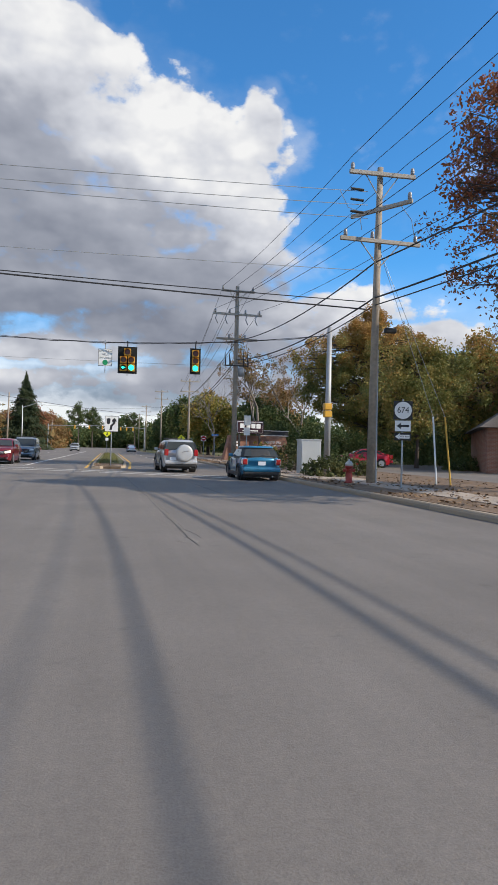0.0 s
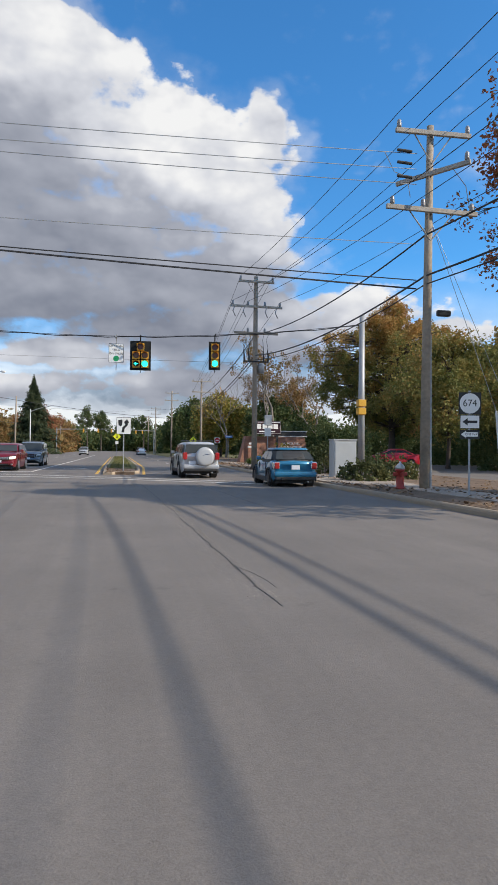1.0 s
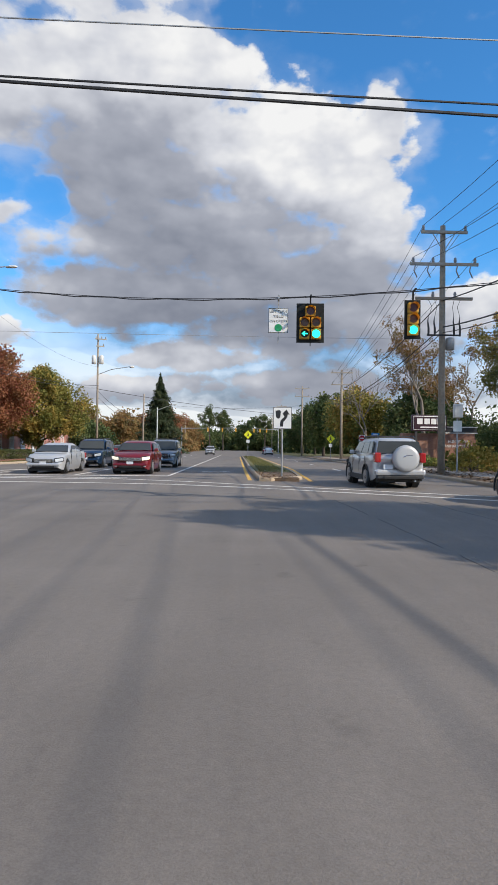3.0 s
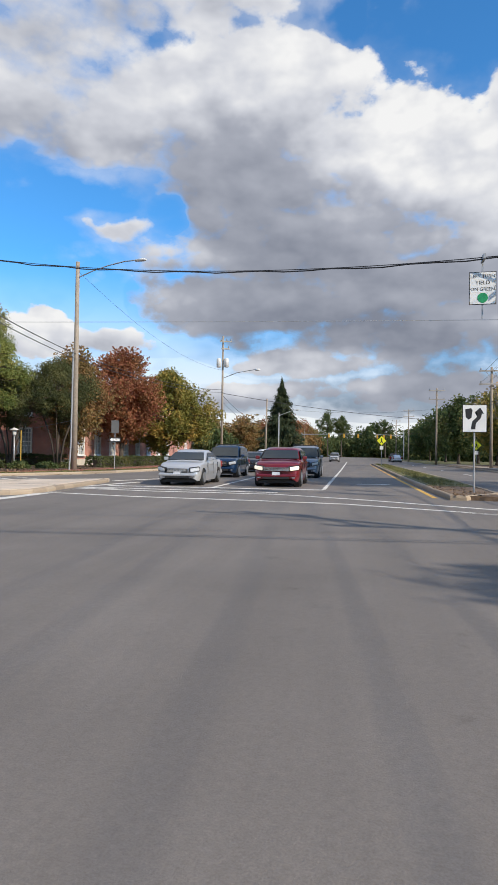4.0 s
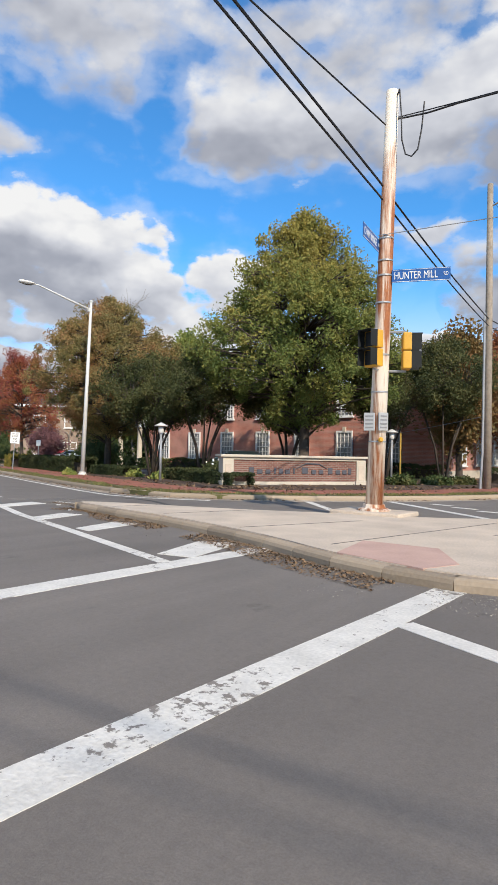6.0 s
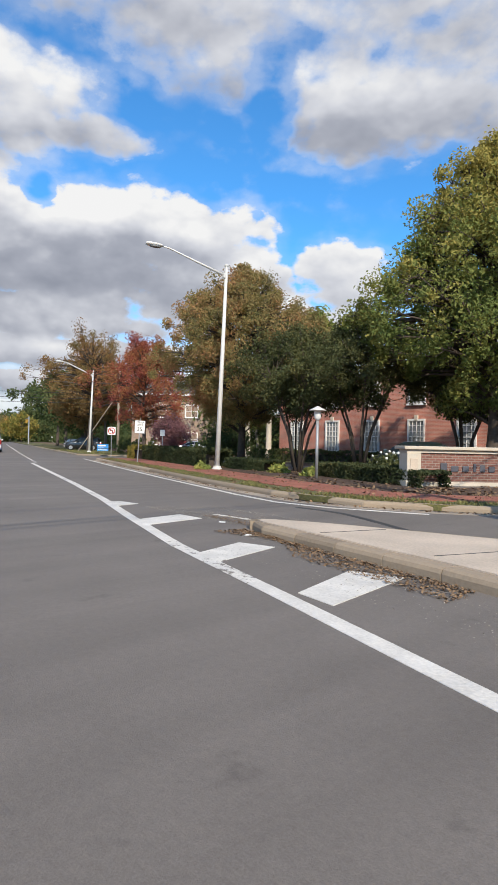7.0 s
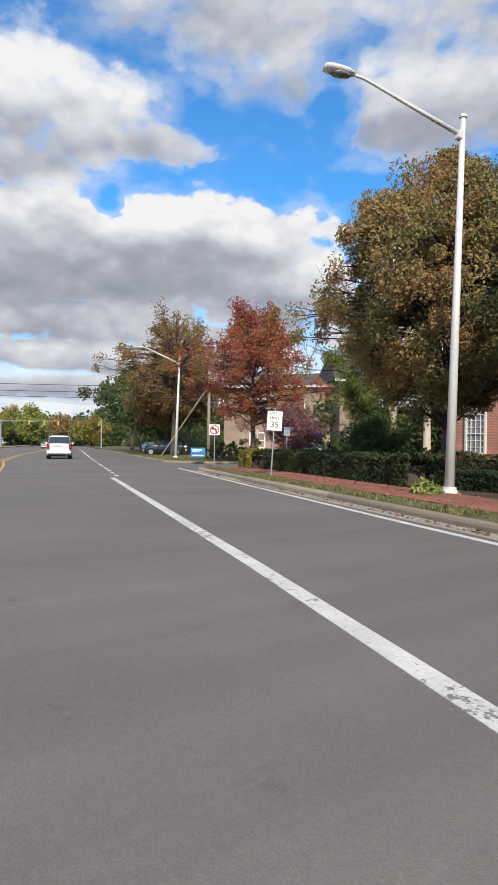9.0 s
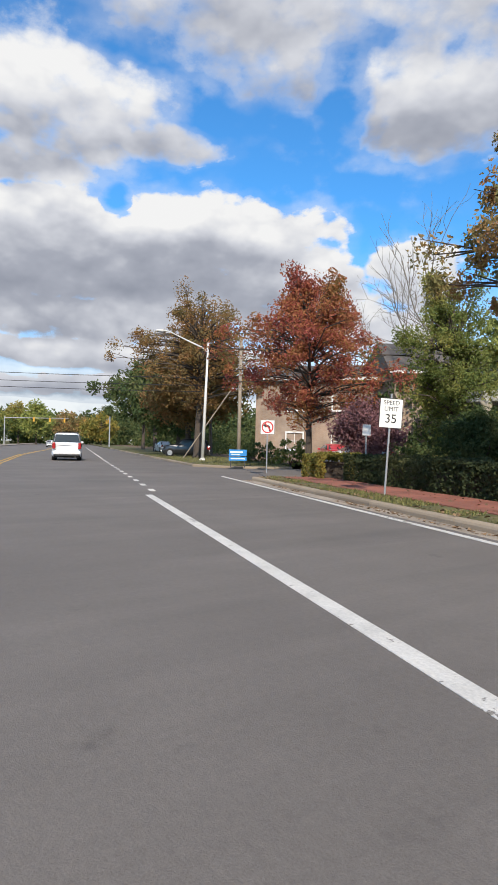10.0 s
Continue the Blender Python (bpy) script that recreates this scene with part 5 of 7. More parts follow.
cable("span_wire", "twisted wire running up from the rusty pole", sag((RP[0] + .2, RP[1], 8.0), (-17.2, -25, 6.3), .1, 20), .016)
cable("service_line", "thin grey line from the wooden pole to the marker post", sag((-23.8, 50.7, 2.45), LP + (3.0,), .02), .012, "bare_cable")
cable("service_line", "thin service line between wooden poles", sag(LP + (11.6,), (-17.4, 81, 10.2), 1.1, 20), .008)
cable("crossing_line", "thin overhead line crossing above the far crosswalk", sag((7.6, 40.6, 6.6), (-17.4, 34.9, 5.75), .05, 20), .009, "bare_cable")
cable("telephone_cable", "black cable crossing over the main road", sag((-17.4, 81, 7.7), (8.6, 108, 6.4), .4, 20), .028)
for dz in (0, .7):
    cable("telephone_cable", "black cable along the north side poles", sag((-17.4, 81, 7.5 - dz), (-16.2, 108, 6.0 - dz), .9), .022)
cable("service_line", "thin service line over the far junction", sag((-16.3, 108, 8.2), (8.6, 108, 8.0), .7, 20), .012)
for z in (5.3, 5.75, 6.3):
    cable("crossing_line", "overhead line over the side road", sag((-74.0, 57.2, z - .3), (-96, 20, z + .6), .4), .02)
t = wood_pole(-72.4, 59.3, 9.0, .15, "grey wooden utility pole among the trees")
part("stay", rod((-.1, -.2, 5.8), (-3.6, -2.6, 0), .045), "wood_pole", t)


# far mast-arm signals
def mast_arm(x, y, yaw, length, h=6.2):
    t = thing("mast_arm_signal", "distant steel mast arm with yellow signal heads", "traffic signal", "mast arms", pose(x, y, 0, 0, 0, yaw))
    part("column", rod((0, 0, 0), (0, 0, h + .4), .16, .12), "galv", t)
    part("arm", rod((0, 0, h), (length, 0, h + .25), .1, .06), "galv", t)
    for k in (.45, .7, .93):
        part("signal_head", boxes(((length * k, -.1, h - .25), (.36, .3, 1.0)), bevel=.03), "amber_metal", t)


mast_arm(-15.8, 172, 0, 15)
mast_arm(9.5, 176, 180, 7)
mast_arm(*on_b(150, 5.5), 180 + 69.5 + 90 - 180, 17)
mast_arm(*on_b(165, -17), 69.5 - 90 + 180 - 90, 14)

# ---- trees, hedges, shrubs ----
LEAF = dict(
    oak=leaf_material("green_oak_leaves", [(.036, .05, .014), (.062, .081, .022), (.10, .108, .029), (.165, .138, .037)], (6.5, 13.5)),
    amber=leaf_material("olive_and_amber_leaves", [(.058, .062, .025), (.11, .097, .038), (.168, .106, .045), (.178, .08, .042)]),
    red=leaf_material("red_maple_leaves", [(.11, .078, .028), (.16, .068, .028), (.15, .04, .03), (.11, .024, .024)]),
    myrtle=leaf_material("dark_green_leaves", [(.018, .024, .011), (.032, .039, .016), (.055, .057, .022), (.092, .082, .03)]),
    brown=leaf_material("brown_autumn_leaves", [(.056, .052, .022), (.098, .073, .029), (.135, .075, .03), (.094, .048, .023)]),
    gold=leaf_material("gold_green_leaves", [(.05, .058, .016), (.085, .085, .02), (.15, .115, .028), (.24, .14, .035)]),
    dark=leaf_material("dark_foliage", [(.018, .03, .012), (.03, .045, .016), (.05, .06, .022), (.075, .07, .026)]),
    fresh=leaf_material("bright_green_leaves", [(.055, .075, .02), (.09, .11, .03), (.14, .145, .04), (.21, .185, .05)]),
    spruce=leaf_material("blue_green_needles", [(.014, .02, .010), (.022, .03, .015), (.034, .042, .02), (.05, .05, .025)]),
    plum=leaf_material("purple_leaves", [(.05, .03, .03), (.09, .045, .05), (.12, .06, .06), (.10, .04, .045)]),
    golden=leaf_material("golden_oak_leaves", [(.046, .056, .018), (.078, .084, .026), (.135, .112, .034), (.2, .112, .036)], (7.0, 17.0)),
    rust=leaf_material("rust_red_leaves", [(.085, .055, .025), (.135, .062, .028), (.125, .042, .025), (.085, .06, .023)]),
    yew=leaf_material("clipped_hedge_leaves", [(.012, .017, .009), (.02, .027, .012), (.032, .038, .016), (.055, .052, .022)]),
)


def leaves(rs, centres, spread, count, size, flat=.95):
    """Corners of small pointed leaf clumps strewn round centres."""
    n = count
    away = rs.normal(0, 1, (n, 3))
    away *= rs.uniform(0, 1, (n, 1)) ** .5 / np.linalg.norm(away, axis=1)[:, None]
    which = rs.randint(0, len(centres), n)
    c = centres[which] + away * spread * 1.75 * rs.uniform(.55, 1.35, len(centres))[which][:, None] * (1, 1, flat)
    a = rs.normal(0, 1, (n, 3))
    a /= np.linalg.norm(a, axis=1)[:, None]
    b = np.cross(a, rs.normal(0, 1, (n, 3)))
    b /= np.linalg.norm(b, axis=1)[:, None] + 1e-9
    s = size * rs.uniform(.55, 1.35, (n, 1))
    droop = np.cross(a, b) * s * .25
    return np.stack([c - a * s, c + b * s * .55 + droop, c + a * s, c - b * s * .55 + droop], 1).reshape(-1, 3)


def tree(x, y, h, r, leaf, label, n=9000, size=.16, low=.2, trunk=.2, seed=1, clumps=90, shape=1.0, bark="bark", stems=1, group="trees", z=.1, spread=.62, name="tree", limbs=9, rough=.5, spires=0):
    """A tapered trunk, limbs that reach for clumps of leaves, and a broken crown. shape: under 1 pointed, over 1 flat-topped; low: where the crown begins."""
    rs = np.random.RandomState(seed)
    t = thing(name, label, "tree", group, pose(x, y, z))
    z0 = h * low
    pts = []
    while len(pts) < clumps:
        p = rs.uniform(-1, 1, 3)
        d = np.linalg.norm(p)
        if d > 1 or d < .35:
            continue
        k = (p[2] + 1) / 2
        wide = (1 - k ** (1.6 * shape + .6)) ** .6 * (.55 + .45 * min(1, k * 3.2))
        lump = .76 + rough * noise.noise(Vector((p[0] * 1.7 + seed, p[1] * 1.7, p[2] * 1.7)))
        pts.append((p[0] * r * wide * lump * 1.25, p[1] * r * wide * lump * 1.25, z0 + (h - z0) * (k * .95 + .02)))
    for j in range(spires):
        a, out, up = rs.uniform(0, 6.28), r * rs.uniform(.1, .5), rs.uniform(.86, 1.06)
        for k in range(7):
            f = k / 6
            pts.append((math.cos(a) * out * (.7 + .4 * f), math.sin(a) * out * (.7 + .4 * f), h * (up - .3 * (1 - f))))
    pts = np.array(pts)
    bm = bmesh.new()
    fork = h * max(low, .12) * .9
    if stems == 1:
        mid = [(rs.uniform(-.03, .03) * h * k, rs.uniform(-.03, .03) * h * k) for k in (.3, .6)]
        tube(bm, [(0, 0, -.15), (0, 0, .25), (mid[0][0], mid[0][1], fork), (mid[1][0], mid[1][1], h * .62), (mid[1][0], mid[1][1], h * .9)],
             [trunk * 1.5, trunk * 1.08, trunk * .85, trunk * .42, .03], 10)
        bases = [np.array((mid[0][0], mid[0][1], fork + (h * .75 - fork) * j / limbs)) for j in range(limbs)]
    else:
        bases = []
        for j in range(stems):
            a = 2 * math.pi * j / stems + rs.uniform(-.4, .4)
            e = np.array((math.cos(a) * r * .42, math.sin(a) * r * .42, h * .55))
            tube(bm, [(math.cos(a) * .1, math.sin(a) * .1, -.1), tuple(e * (.35, .35, .45)), tuple(e)], [trunk, trunk * .75, trunk * .4], 7)
            bases += [e, e * (.7, .7, .8)]
    bases = np.array(bases)
    for j, p in enumerate(pts):
        far = np.linalg.norm(bases - p, axis=1) + 1.2 * np.maximum(0, bases[:, 2] - p[2] + .3)
        b = bases[far.argmin()]
        m = b + (p - b) * .5 + np.array((0, 0, .06 * np.linalg.norm(p - b))) + rs.normal(0, .08, 3)
        w = trunk * (.26 if j % 3 else .4)
        tube(bm, [tuple(b), tuple(m), tuple(p)], [w, w * .6, .012], 5, False)
        for _ in range(2):
            q = p + rs.normal(0, .5, 3) * spread * 1.4
            tube(bm, [tuple(m + (p - m) * .6), tuple(q)], [w * .35, .008], 4, False)
    part("trunk", bm, bark, t, smooth=True)
    if n:
        quads("crown", leaves(rs, pts, spread, n, size), LEAF[leaf], t)
    return t


def bare_tree(x, y, h, r, label, seed, n=0, leaf="brown"):
    """A tree that has shed its leaves: limbs that fork again and again into twigs."""
    rs = np.random.RandomState(seed)
    t = thing("bare_tree", label, "tree", "trees", pose(x, y, .1))
    bm, tips = bmesh.new(), []

    def limb(p, way, length, width, depth):
        bend = way + rs.normal(0, .13, 3)
        mid = p + bend / np.linalg.norm(bend) * length * .5
        way = way + rs.normal(0, .1, 3) + (0, 0, .08)
        way /= np.linalg.norm(way)
        end = mid + way * length * .5
        tube(bm, [tuple(p), tuple(mid), tuple(end)], [width, width * .85, width * .66], 7 if depth < 2 else 4, False)
        if depth == 6:
            tips.append(end)
            return
        for k in range(2 if depth == 0 else rs.randint(2, 4)):
            turn = np.cross(way, rs.normal(0, 1, 3))
            turn /= np.linalg.norm(turn)
            a = rs.uniform(.3, .8) if k else rs.uniform(.1, .35)
            limb(end if k < 2 else mid, way * math.cos(a) + turn * math.sin(a), length * (rs.uniform(.62, .85) if k else .86), max(.012, width * (.6 if k else .68)), depth + 1)

    limb(np.array((0, 0, -.1)), np.array((0, 0, 1.0)), h * .25, r, 0)
    part("trunk", bm, "pale_bark", t, smooth=True)
    if n:
        quads("crown", leaves(rs, np.array(tips), .35, n, .11), LEAF[leaf], t)
    return t


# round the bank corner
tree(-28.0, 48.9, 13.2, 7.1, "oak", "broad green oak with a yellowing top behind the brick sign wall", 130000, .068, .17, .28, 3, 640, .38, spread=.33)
tree(-40.5, 47.4, 10.6, 4.75, "amber", "rounded tree with olive and orange autumn leaves", 130000, .056, .17, .2, 8, 520, 1.3, spread=.27)
for x, y, h, r, s in ((-35.0, 45.7, 6.3, 3.2, 1), (-32.9, 47.2, 6.8, 3.2, 2), (-38.6, 49.4, 6.4, 2.8, 4), (-25.2, 51.9, 6.6, 2.9, 5), (-23.0, 54.0, 7.4, 2.9, 6), (-30.4, 51.2, 6.0, 2.6, 7)):
    tree(x, y, h, r, "myrtle", "dark multi-stemmed crape myrtle before the brick bank", 30000, .06, .38, .07, 20 + s, 170, 1.9, stems=6, group="crape myrtles", spread=.28)
tree(-21.9, 62.8, 9.7, 3.6, "rust", "tree with thinning rust-red leaves beside the bank", 20000, .12, .2, .18, 31, 120, 1.2, spread=.6)
tree(-23.0, 56.4, 8.2, 2.6, "brown", "tree with thinning brown leaves beside the bank", 14000, .12, .2, .18, 32, 100, 1.2, spread=.6)
tree(-20.5, 70.2, 8.7, 4.9, "gold", "dense rounded tree with olive-gold leaves beside the road", 34000, .12, .12, .2, 33, 260, 1.6, spread=.42)
tree(-53.4, 67.5, 13.0, 4.2, "fresh", "tall tree with light green leaves behind the bank", 9000, .2, .3, .2, 34, 90, 1.0)
# along the side road
tree(-57.2, 52.5, 9.0, 5.0, "red", "open red maple in full autumn colour beside the road", 36000, .07, .2, .16, 41, 190, .9, spread=.34, rough=.95, spires=7)
tree(-53.4, 52.2, 3.0, 1.4, "plum", "small purple-leaved tree beside the hedge", 9000, .07, .25, .06, 42, 60, 1.2, spread=.35)
tree(-77.1, 58.7, 13.0, 5.6, "brown", "large open oak with bronze leaves over the verge", 24000, .09, .26, .32, 43, 170, 1.2, spread=.42, rough=1.0, spires=4)
tree(-84.0, 62.0, 11.0, 5.5, "brown", "spreading oak with brown leaves over the verge", 20000, .16, .22, .28, 44, 110, 1.2, spread=.75)
tree(*on_b(84, 9.5), 10.0, 5.5, "dark", "dark spreading tree beside the far road", 10000, .24, .2, .25, 45, 100, 1.2, spread=.8)
tree(*on_b(97, 8.6), 12.5, 7.2, "dark", "tall dark tree beside the far road", 9000, .26, .3, .28, 46, 80, 1.0, spread=.8)
tree(*on_b(116, 9), 13.5, 7.0, "dark", "tall dark tree beside the far road", 9000, .28, .3, .28, 47, 80, 1.0, spread=.8)
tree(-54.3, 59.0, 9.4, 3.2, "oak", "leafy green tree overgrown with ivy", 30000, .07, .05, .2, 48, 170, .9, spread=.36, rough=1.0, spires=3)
tree(-49.8, 54.6, 2.5, 1.5, "dark", "dark green shrub beside the car park", 14000, .075, .08, .08, 49, 60, .9, stems=4, spread=.45)
bare_tree(-60.0, 67.3, 18.2, .16, "tall bare grey tree behind the houses", 50)
bare_tree(-86.1, 65.7, 13.0, .2, "half-bare brown tree behind the bronze oak", 51, 1500, "brown")
bare_tree(-68.4, 65.6, 12.0, .12, "thin bare grey tree behind the red maple", 52)
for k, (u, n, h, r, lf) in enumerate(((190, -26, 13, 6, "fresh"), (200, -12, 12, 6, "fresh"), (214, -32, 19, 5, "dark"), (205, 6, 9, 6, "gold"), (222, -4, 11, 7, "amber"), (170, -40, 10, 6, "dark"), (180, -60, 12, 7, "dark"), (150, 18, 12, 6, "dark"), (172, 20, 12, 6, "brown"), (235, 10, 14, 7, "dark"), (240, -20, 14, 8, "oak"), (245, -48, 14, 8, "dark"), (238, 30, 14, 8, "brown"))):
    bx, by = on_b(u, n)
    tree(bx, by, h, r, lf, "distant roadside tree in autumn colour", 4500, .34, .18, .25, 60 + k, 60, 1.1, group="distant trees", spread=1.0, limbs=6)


def spruce(x, y, h, r, label, seed=7, n=24000):
    rs = np.random.RandomState(seed)
    t = thing("spruce", label, "tree", "trees", pose(x, y, 0))
    part("trunk", tube(bmesh.new(), [(0, 0, -.1), (0, 0, h * .98)], [.24, .02], 9), "bark", t, smooth=True)
    k = rs.uniform(0, 1, n) ** .62
    z = h * (1 - k * .93)
    whorl = np.round(z / .62) * .62
    a = rs.randint(0, 13, n) * 2 * np.pi / 13 + whorl * 2.4
    a += rs.normal(0, .12, n)
    reach = (h - whorl) / h * r * (1 + .3 * np.sin(whorl * 5.1 + a * 2) + .22 * np.sin(whorl * 1.7 + a * 3)) * rs.uniform(.12, 1, n) ** .55
    c = np.stack([np.cos(a) * reach, np.sin(a) * reach, whorl - reach * .22 + rs.normal(0, .24, n)], 1)
    way = np.stack([np.cos(a), np.sin(a), -.55 + rs.normal(0, .25, n)], 1)
    side = np.stack([-np.sin(a), np.cos(a), rs.normal(0, .5, n)], 1)
    s = .26 * rs.uniform(.6, 1.4, (n, 1))
    quads("crown", np.stack([c - way * s, c + side * s * .3, c + way * s, c - side * s * .3], 1).reshape(-1, 3), LEAF["spruce"], t)


spruce(-16.8, 134, 15.4, 5.4, "tall dark spruce beside the main road")
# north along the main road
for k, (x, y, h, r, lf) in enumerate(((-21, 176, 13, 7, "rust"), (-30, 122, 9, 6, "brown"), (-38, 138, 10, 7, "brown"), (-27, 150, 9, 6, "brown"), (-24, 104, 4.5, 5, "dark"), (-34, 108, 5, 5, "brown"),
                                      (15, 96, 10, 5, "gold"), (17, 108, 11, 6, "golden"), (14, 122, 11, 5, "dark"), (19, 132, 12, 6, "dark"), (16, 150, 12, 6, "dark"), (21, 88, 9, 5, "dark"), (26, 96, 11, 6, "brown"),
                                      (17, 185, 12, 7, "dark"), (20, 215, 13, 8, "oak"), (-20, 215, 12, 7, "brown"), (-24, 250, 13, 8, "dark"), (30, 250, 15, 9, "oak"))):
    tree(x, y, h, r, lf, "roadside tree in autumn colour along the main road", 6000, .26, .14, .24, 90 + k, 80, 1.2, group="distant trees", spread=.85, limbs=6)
for k, (x, y, h) in enumerate(((-14, 300, 21), (-8, 306, 19), (12, 310, 18))):
    tree(x, y, h, 5.2, "dark", "tall distant pine with an open crown", 5000, .26, .42, .3, 120 + k, 45, 1.7, group="distant pines", spread=.8, limbs=5)


def woods(label, spots, n, size, leaf, seed, name="far_woods", spread=2.0):
    """An uncountable mass of foliage round spots drawn over an area."""
    rs = np.random.RandomState(seed)
    tagged(quads(name, leaves(rs, np.array(spots), spread, n, size), LEAF[leaf]), label, "woods", kind="stuff")


def scatter(n, x, y, z, seed, put=lambda a, b: (a, b)):
    """Spots over a rectangle of the plan, under an uneven canopy."""
    rs = np.random.RandomState(seed)
    out = []
    for a, b, c in rs.uniform(0, 1, (n, 3)):
        px, py = put(x[0] + (x[1] - x[0]) * a, y[0] + (y[1] - y[0]) * b)
        out.append((px, py, z * (.08 + .92 * c) * (.7 + .5 * noise.noise(Vector((px * .09, py * .09, seed))))))
    return out


woods("dark distant woods closing the road", scatter(700, (-80, 100), (315, 365), 15, 1), 70000, .75, "dark", 77)
woods("brown autumn woods beside the far main road", scatter(420, (-85, -17), (190, 270), 11, 2), 60000, .6, "brown", 78)
woods("dark woods beside the far main road", scatter(420, (15, 90), (165, 270), 12, 3), 60000, .6, "dark", 79)
woods("dark woods behind the eastern houses", scatter(420, (44, 80), (10, 130), 10, 4), 34000, .42, "dark", 80)
woods("dark undergrowth beneath the eastern oaks", scatter(200, (27, 40), (46, 74), 3.4, 5), 26000, .13, "dark", 81, "undergrowth", .8)
woods("dark undergrowth behind the brick sign wall", scatter(160, (17, 32), (66, 92), 4.5, 15), 26000, .16, "dark", 86, "undergrowth", .9)
woods("dark woods beyond the side road", scatter(600, (258, 300), (-130, 100), 15, 6, on_b), 64000, .75, "dark", 82)
woods("dark woods along the far verge of the side road", scatter(380, (120, 255), (17, 52), 11, 7, on_b), 40000, .42, "dark", 83)
woods("autumn woods along the other verge of the side road", scatter(380, (172, 255), (-115, -24), 10, 8, on_b), 30000, .5, "dark", 84)
woods("dark trees and shrubs beyond the bank", scatter(200, (-75, -52), (66, 84), 8, 16), 30000, .2, "dark", 87, "undergrowth", 1.0)
woods("dark shrubs under the verge oaks", scatter(120, (64, 120), (13, 26), 3.0, 9, on_b), 22000, .14, "dark", 85, "undergrowth", .8)
# east side
tree(26.2, 60, 16.2, 8.8, "golden", "large oak with green leaves turning orange at the top", 90000, .11, .16, .36, 130, 430, .95, spread=.46, rough=.7)
tree(31, 48, 12, 5.5, "golden", "oak with gold and green leaves by the car park", 22000, .15, .15, .25, 131, 120, 1.1, spread=.7)
tree(21.5, 41, 9.5, 4.2, "golden", "young tree with gold-green leaves", 20000, .11, .18, .14, 132, 100, 1.1, spread=.6)
tree(23.3, 29.5, 25.5, 6.8, "rust", "tall oak with thinning rust-red leaves", 30000, .12, .24, .32, 133, 260, 1.3, spread=.6)
tree(15.2, 13.2, 12.5, 4.3, "rust", "oak with thinning rust-red leaves beside the car park", 22000, .13, .34, .25, 134, 120, 1.3, spread=.6)
bare_tree(18.5, 76, 14, .3, "half-bare tree with a few brown leaves", 135, 5000, "brown")
bare_tree(26, 84, 14, .25, "half-bare tree with a few brown leaves", 136, 6000, "brown")
bare_tree(14.5, 88, 11, .18, "bare grey tree beside the road", 137)
tree(33, 70, 13, 6.5, "amber", "oak with amber leaves behind the houses", 8000, .25, .15, .25, 138, 90, 1.1, spread=.8)
tree(38, 52, 12, 6, "brown", "oak with brown leaves behind the houses", 7000, .25, .15, .25, 139, 90, 1.1, spread=.8)
tree(33, 40, 11, 5.5, "brown", "oak with brown leaves behind the car park", 7000, .22, .2, .25, 140, 90, 1.1, spread=.8)


def hedge(line, w, h, label, n, seed, leaf="yew", size=.075, lumpy=.08, name="hedge"):
    """A clipped hedge: a twiggy core under a skin of small leaves."""
    rs = np.random.RandomState(seed)
    t = thing(name, label, "hedge", "hedges", pose(0, 0, .1))
    pts = resample(line, .25)
    part("core", strip(bmesh.new(), pts[3:-3], -w * .27, w * .27, -.05, h * .7), "bark", t)
    c = []
    for _ in range(n):
        k = rs.randint(len(pts) - 1)
        a, b = Vector(pts[k]), Vector(pts[k + 1])
        d = (b - a).normalized() if (b - a).length else Vector((1, 0))
        side, up = rs.uniform(-1, 1), rs.uniform(0, 1)
        if rs.rand() < .55:
            side = math.copysign(1 - .12 * rs.rand(), side)
        else:
            up = 1 - .1 * rs.rand()
        bump = 1 + lumpy * math.sin(k * .55 + seed) + lumpy * .6 * math.sin(k * 1.3)
        p = a.lerp(b, rs.rand()) + Vector((d.y, -d.x)) * side * w / 2 * bump
        c.append((p.x, p.y, max(.03, up * h * bump)))
    quads("leaves", leaves(rs, np.array(c), .03, n * 2, size), LEAF[leaf], t)


def shrub(x, y, r, h, leaf, label, n=900, seed=1, size=.08, group="shrubs"):
    rs = np.random.RandomState(seed)
    t = thing("shrub", label, "shrub", group, pose(x, y, .1))
    p = rs.normal(0, 1, (120, 3))
    p /= np.linalg.norm(p, axis=1)[:, None]
    p[:, 2] = np.abs(p[:, 2])
    p = p * rs.uniform(.55, 1, (120, 1)) * (r, r, h)
    bm = bmesh.new()
    for q in p[:14]:
        tube(bm, [(0, 0, -.05), tuple(q * (.5, .5, .55)), tuple(q)], [.02, .012, .005], 4, False)
    part("stems", bm, "bark", t)
    quads("leaves", leaves(rs, p, .09, n, size), LEAF[leaf], t)


hedge([on_b(21.0, 7.6), on_b(32.5, 7.3)], 1.3, .82, "long clipped dark hedge beside the brick walk", 16000, 1, size=.052)
hedge([on_b(33.2, 6.9), on_b(35.4, 6.9)], 1.4, .85, "low clipped bronze-green hedge at the driveway", 3600, 2, "gold", .05)
hedge([on_b(17.6, 8.9), on_b(20.6, 8.3)], 1.1, .45, "low clipped dark hedge behind the street lamp", 7000, 3, size=.052)
hedge([on_b(8, 9.6), on_b(14.5, 9.7)], 1.1, .5, "low clipped dark hedge along the car park", 7000, 4, size=.052)
hedge([(-48, 57.0), (-24, 57.0)], .9, .8, "clipped hedge along the foot of the brick bank", 7000, 5, "myrtle", .08)
hedge([(-20.8, 54.5), (-20.2, 62), (-19.6, 74)], 1.0, .7, "clipped green hedge along the walk", 5000, 6, "myrtle", .08)
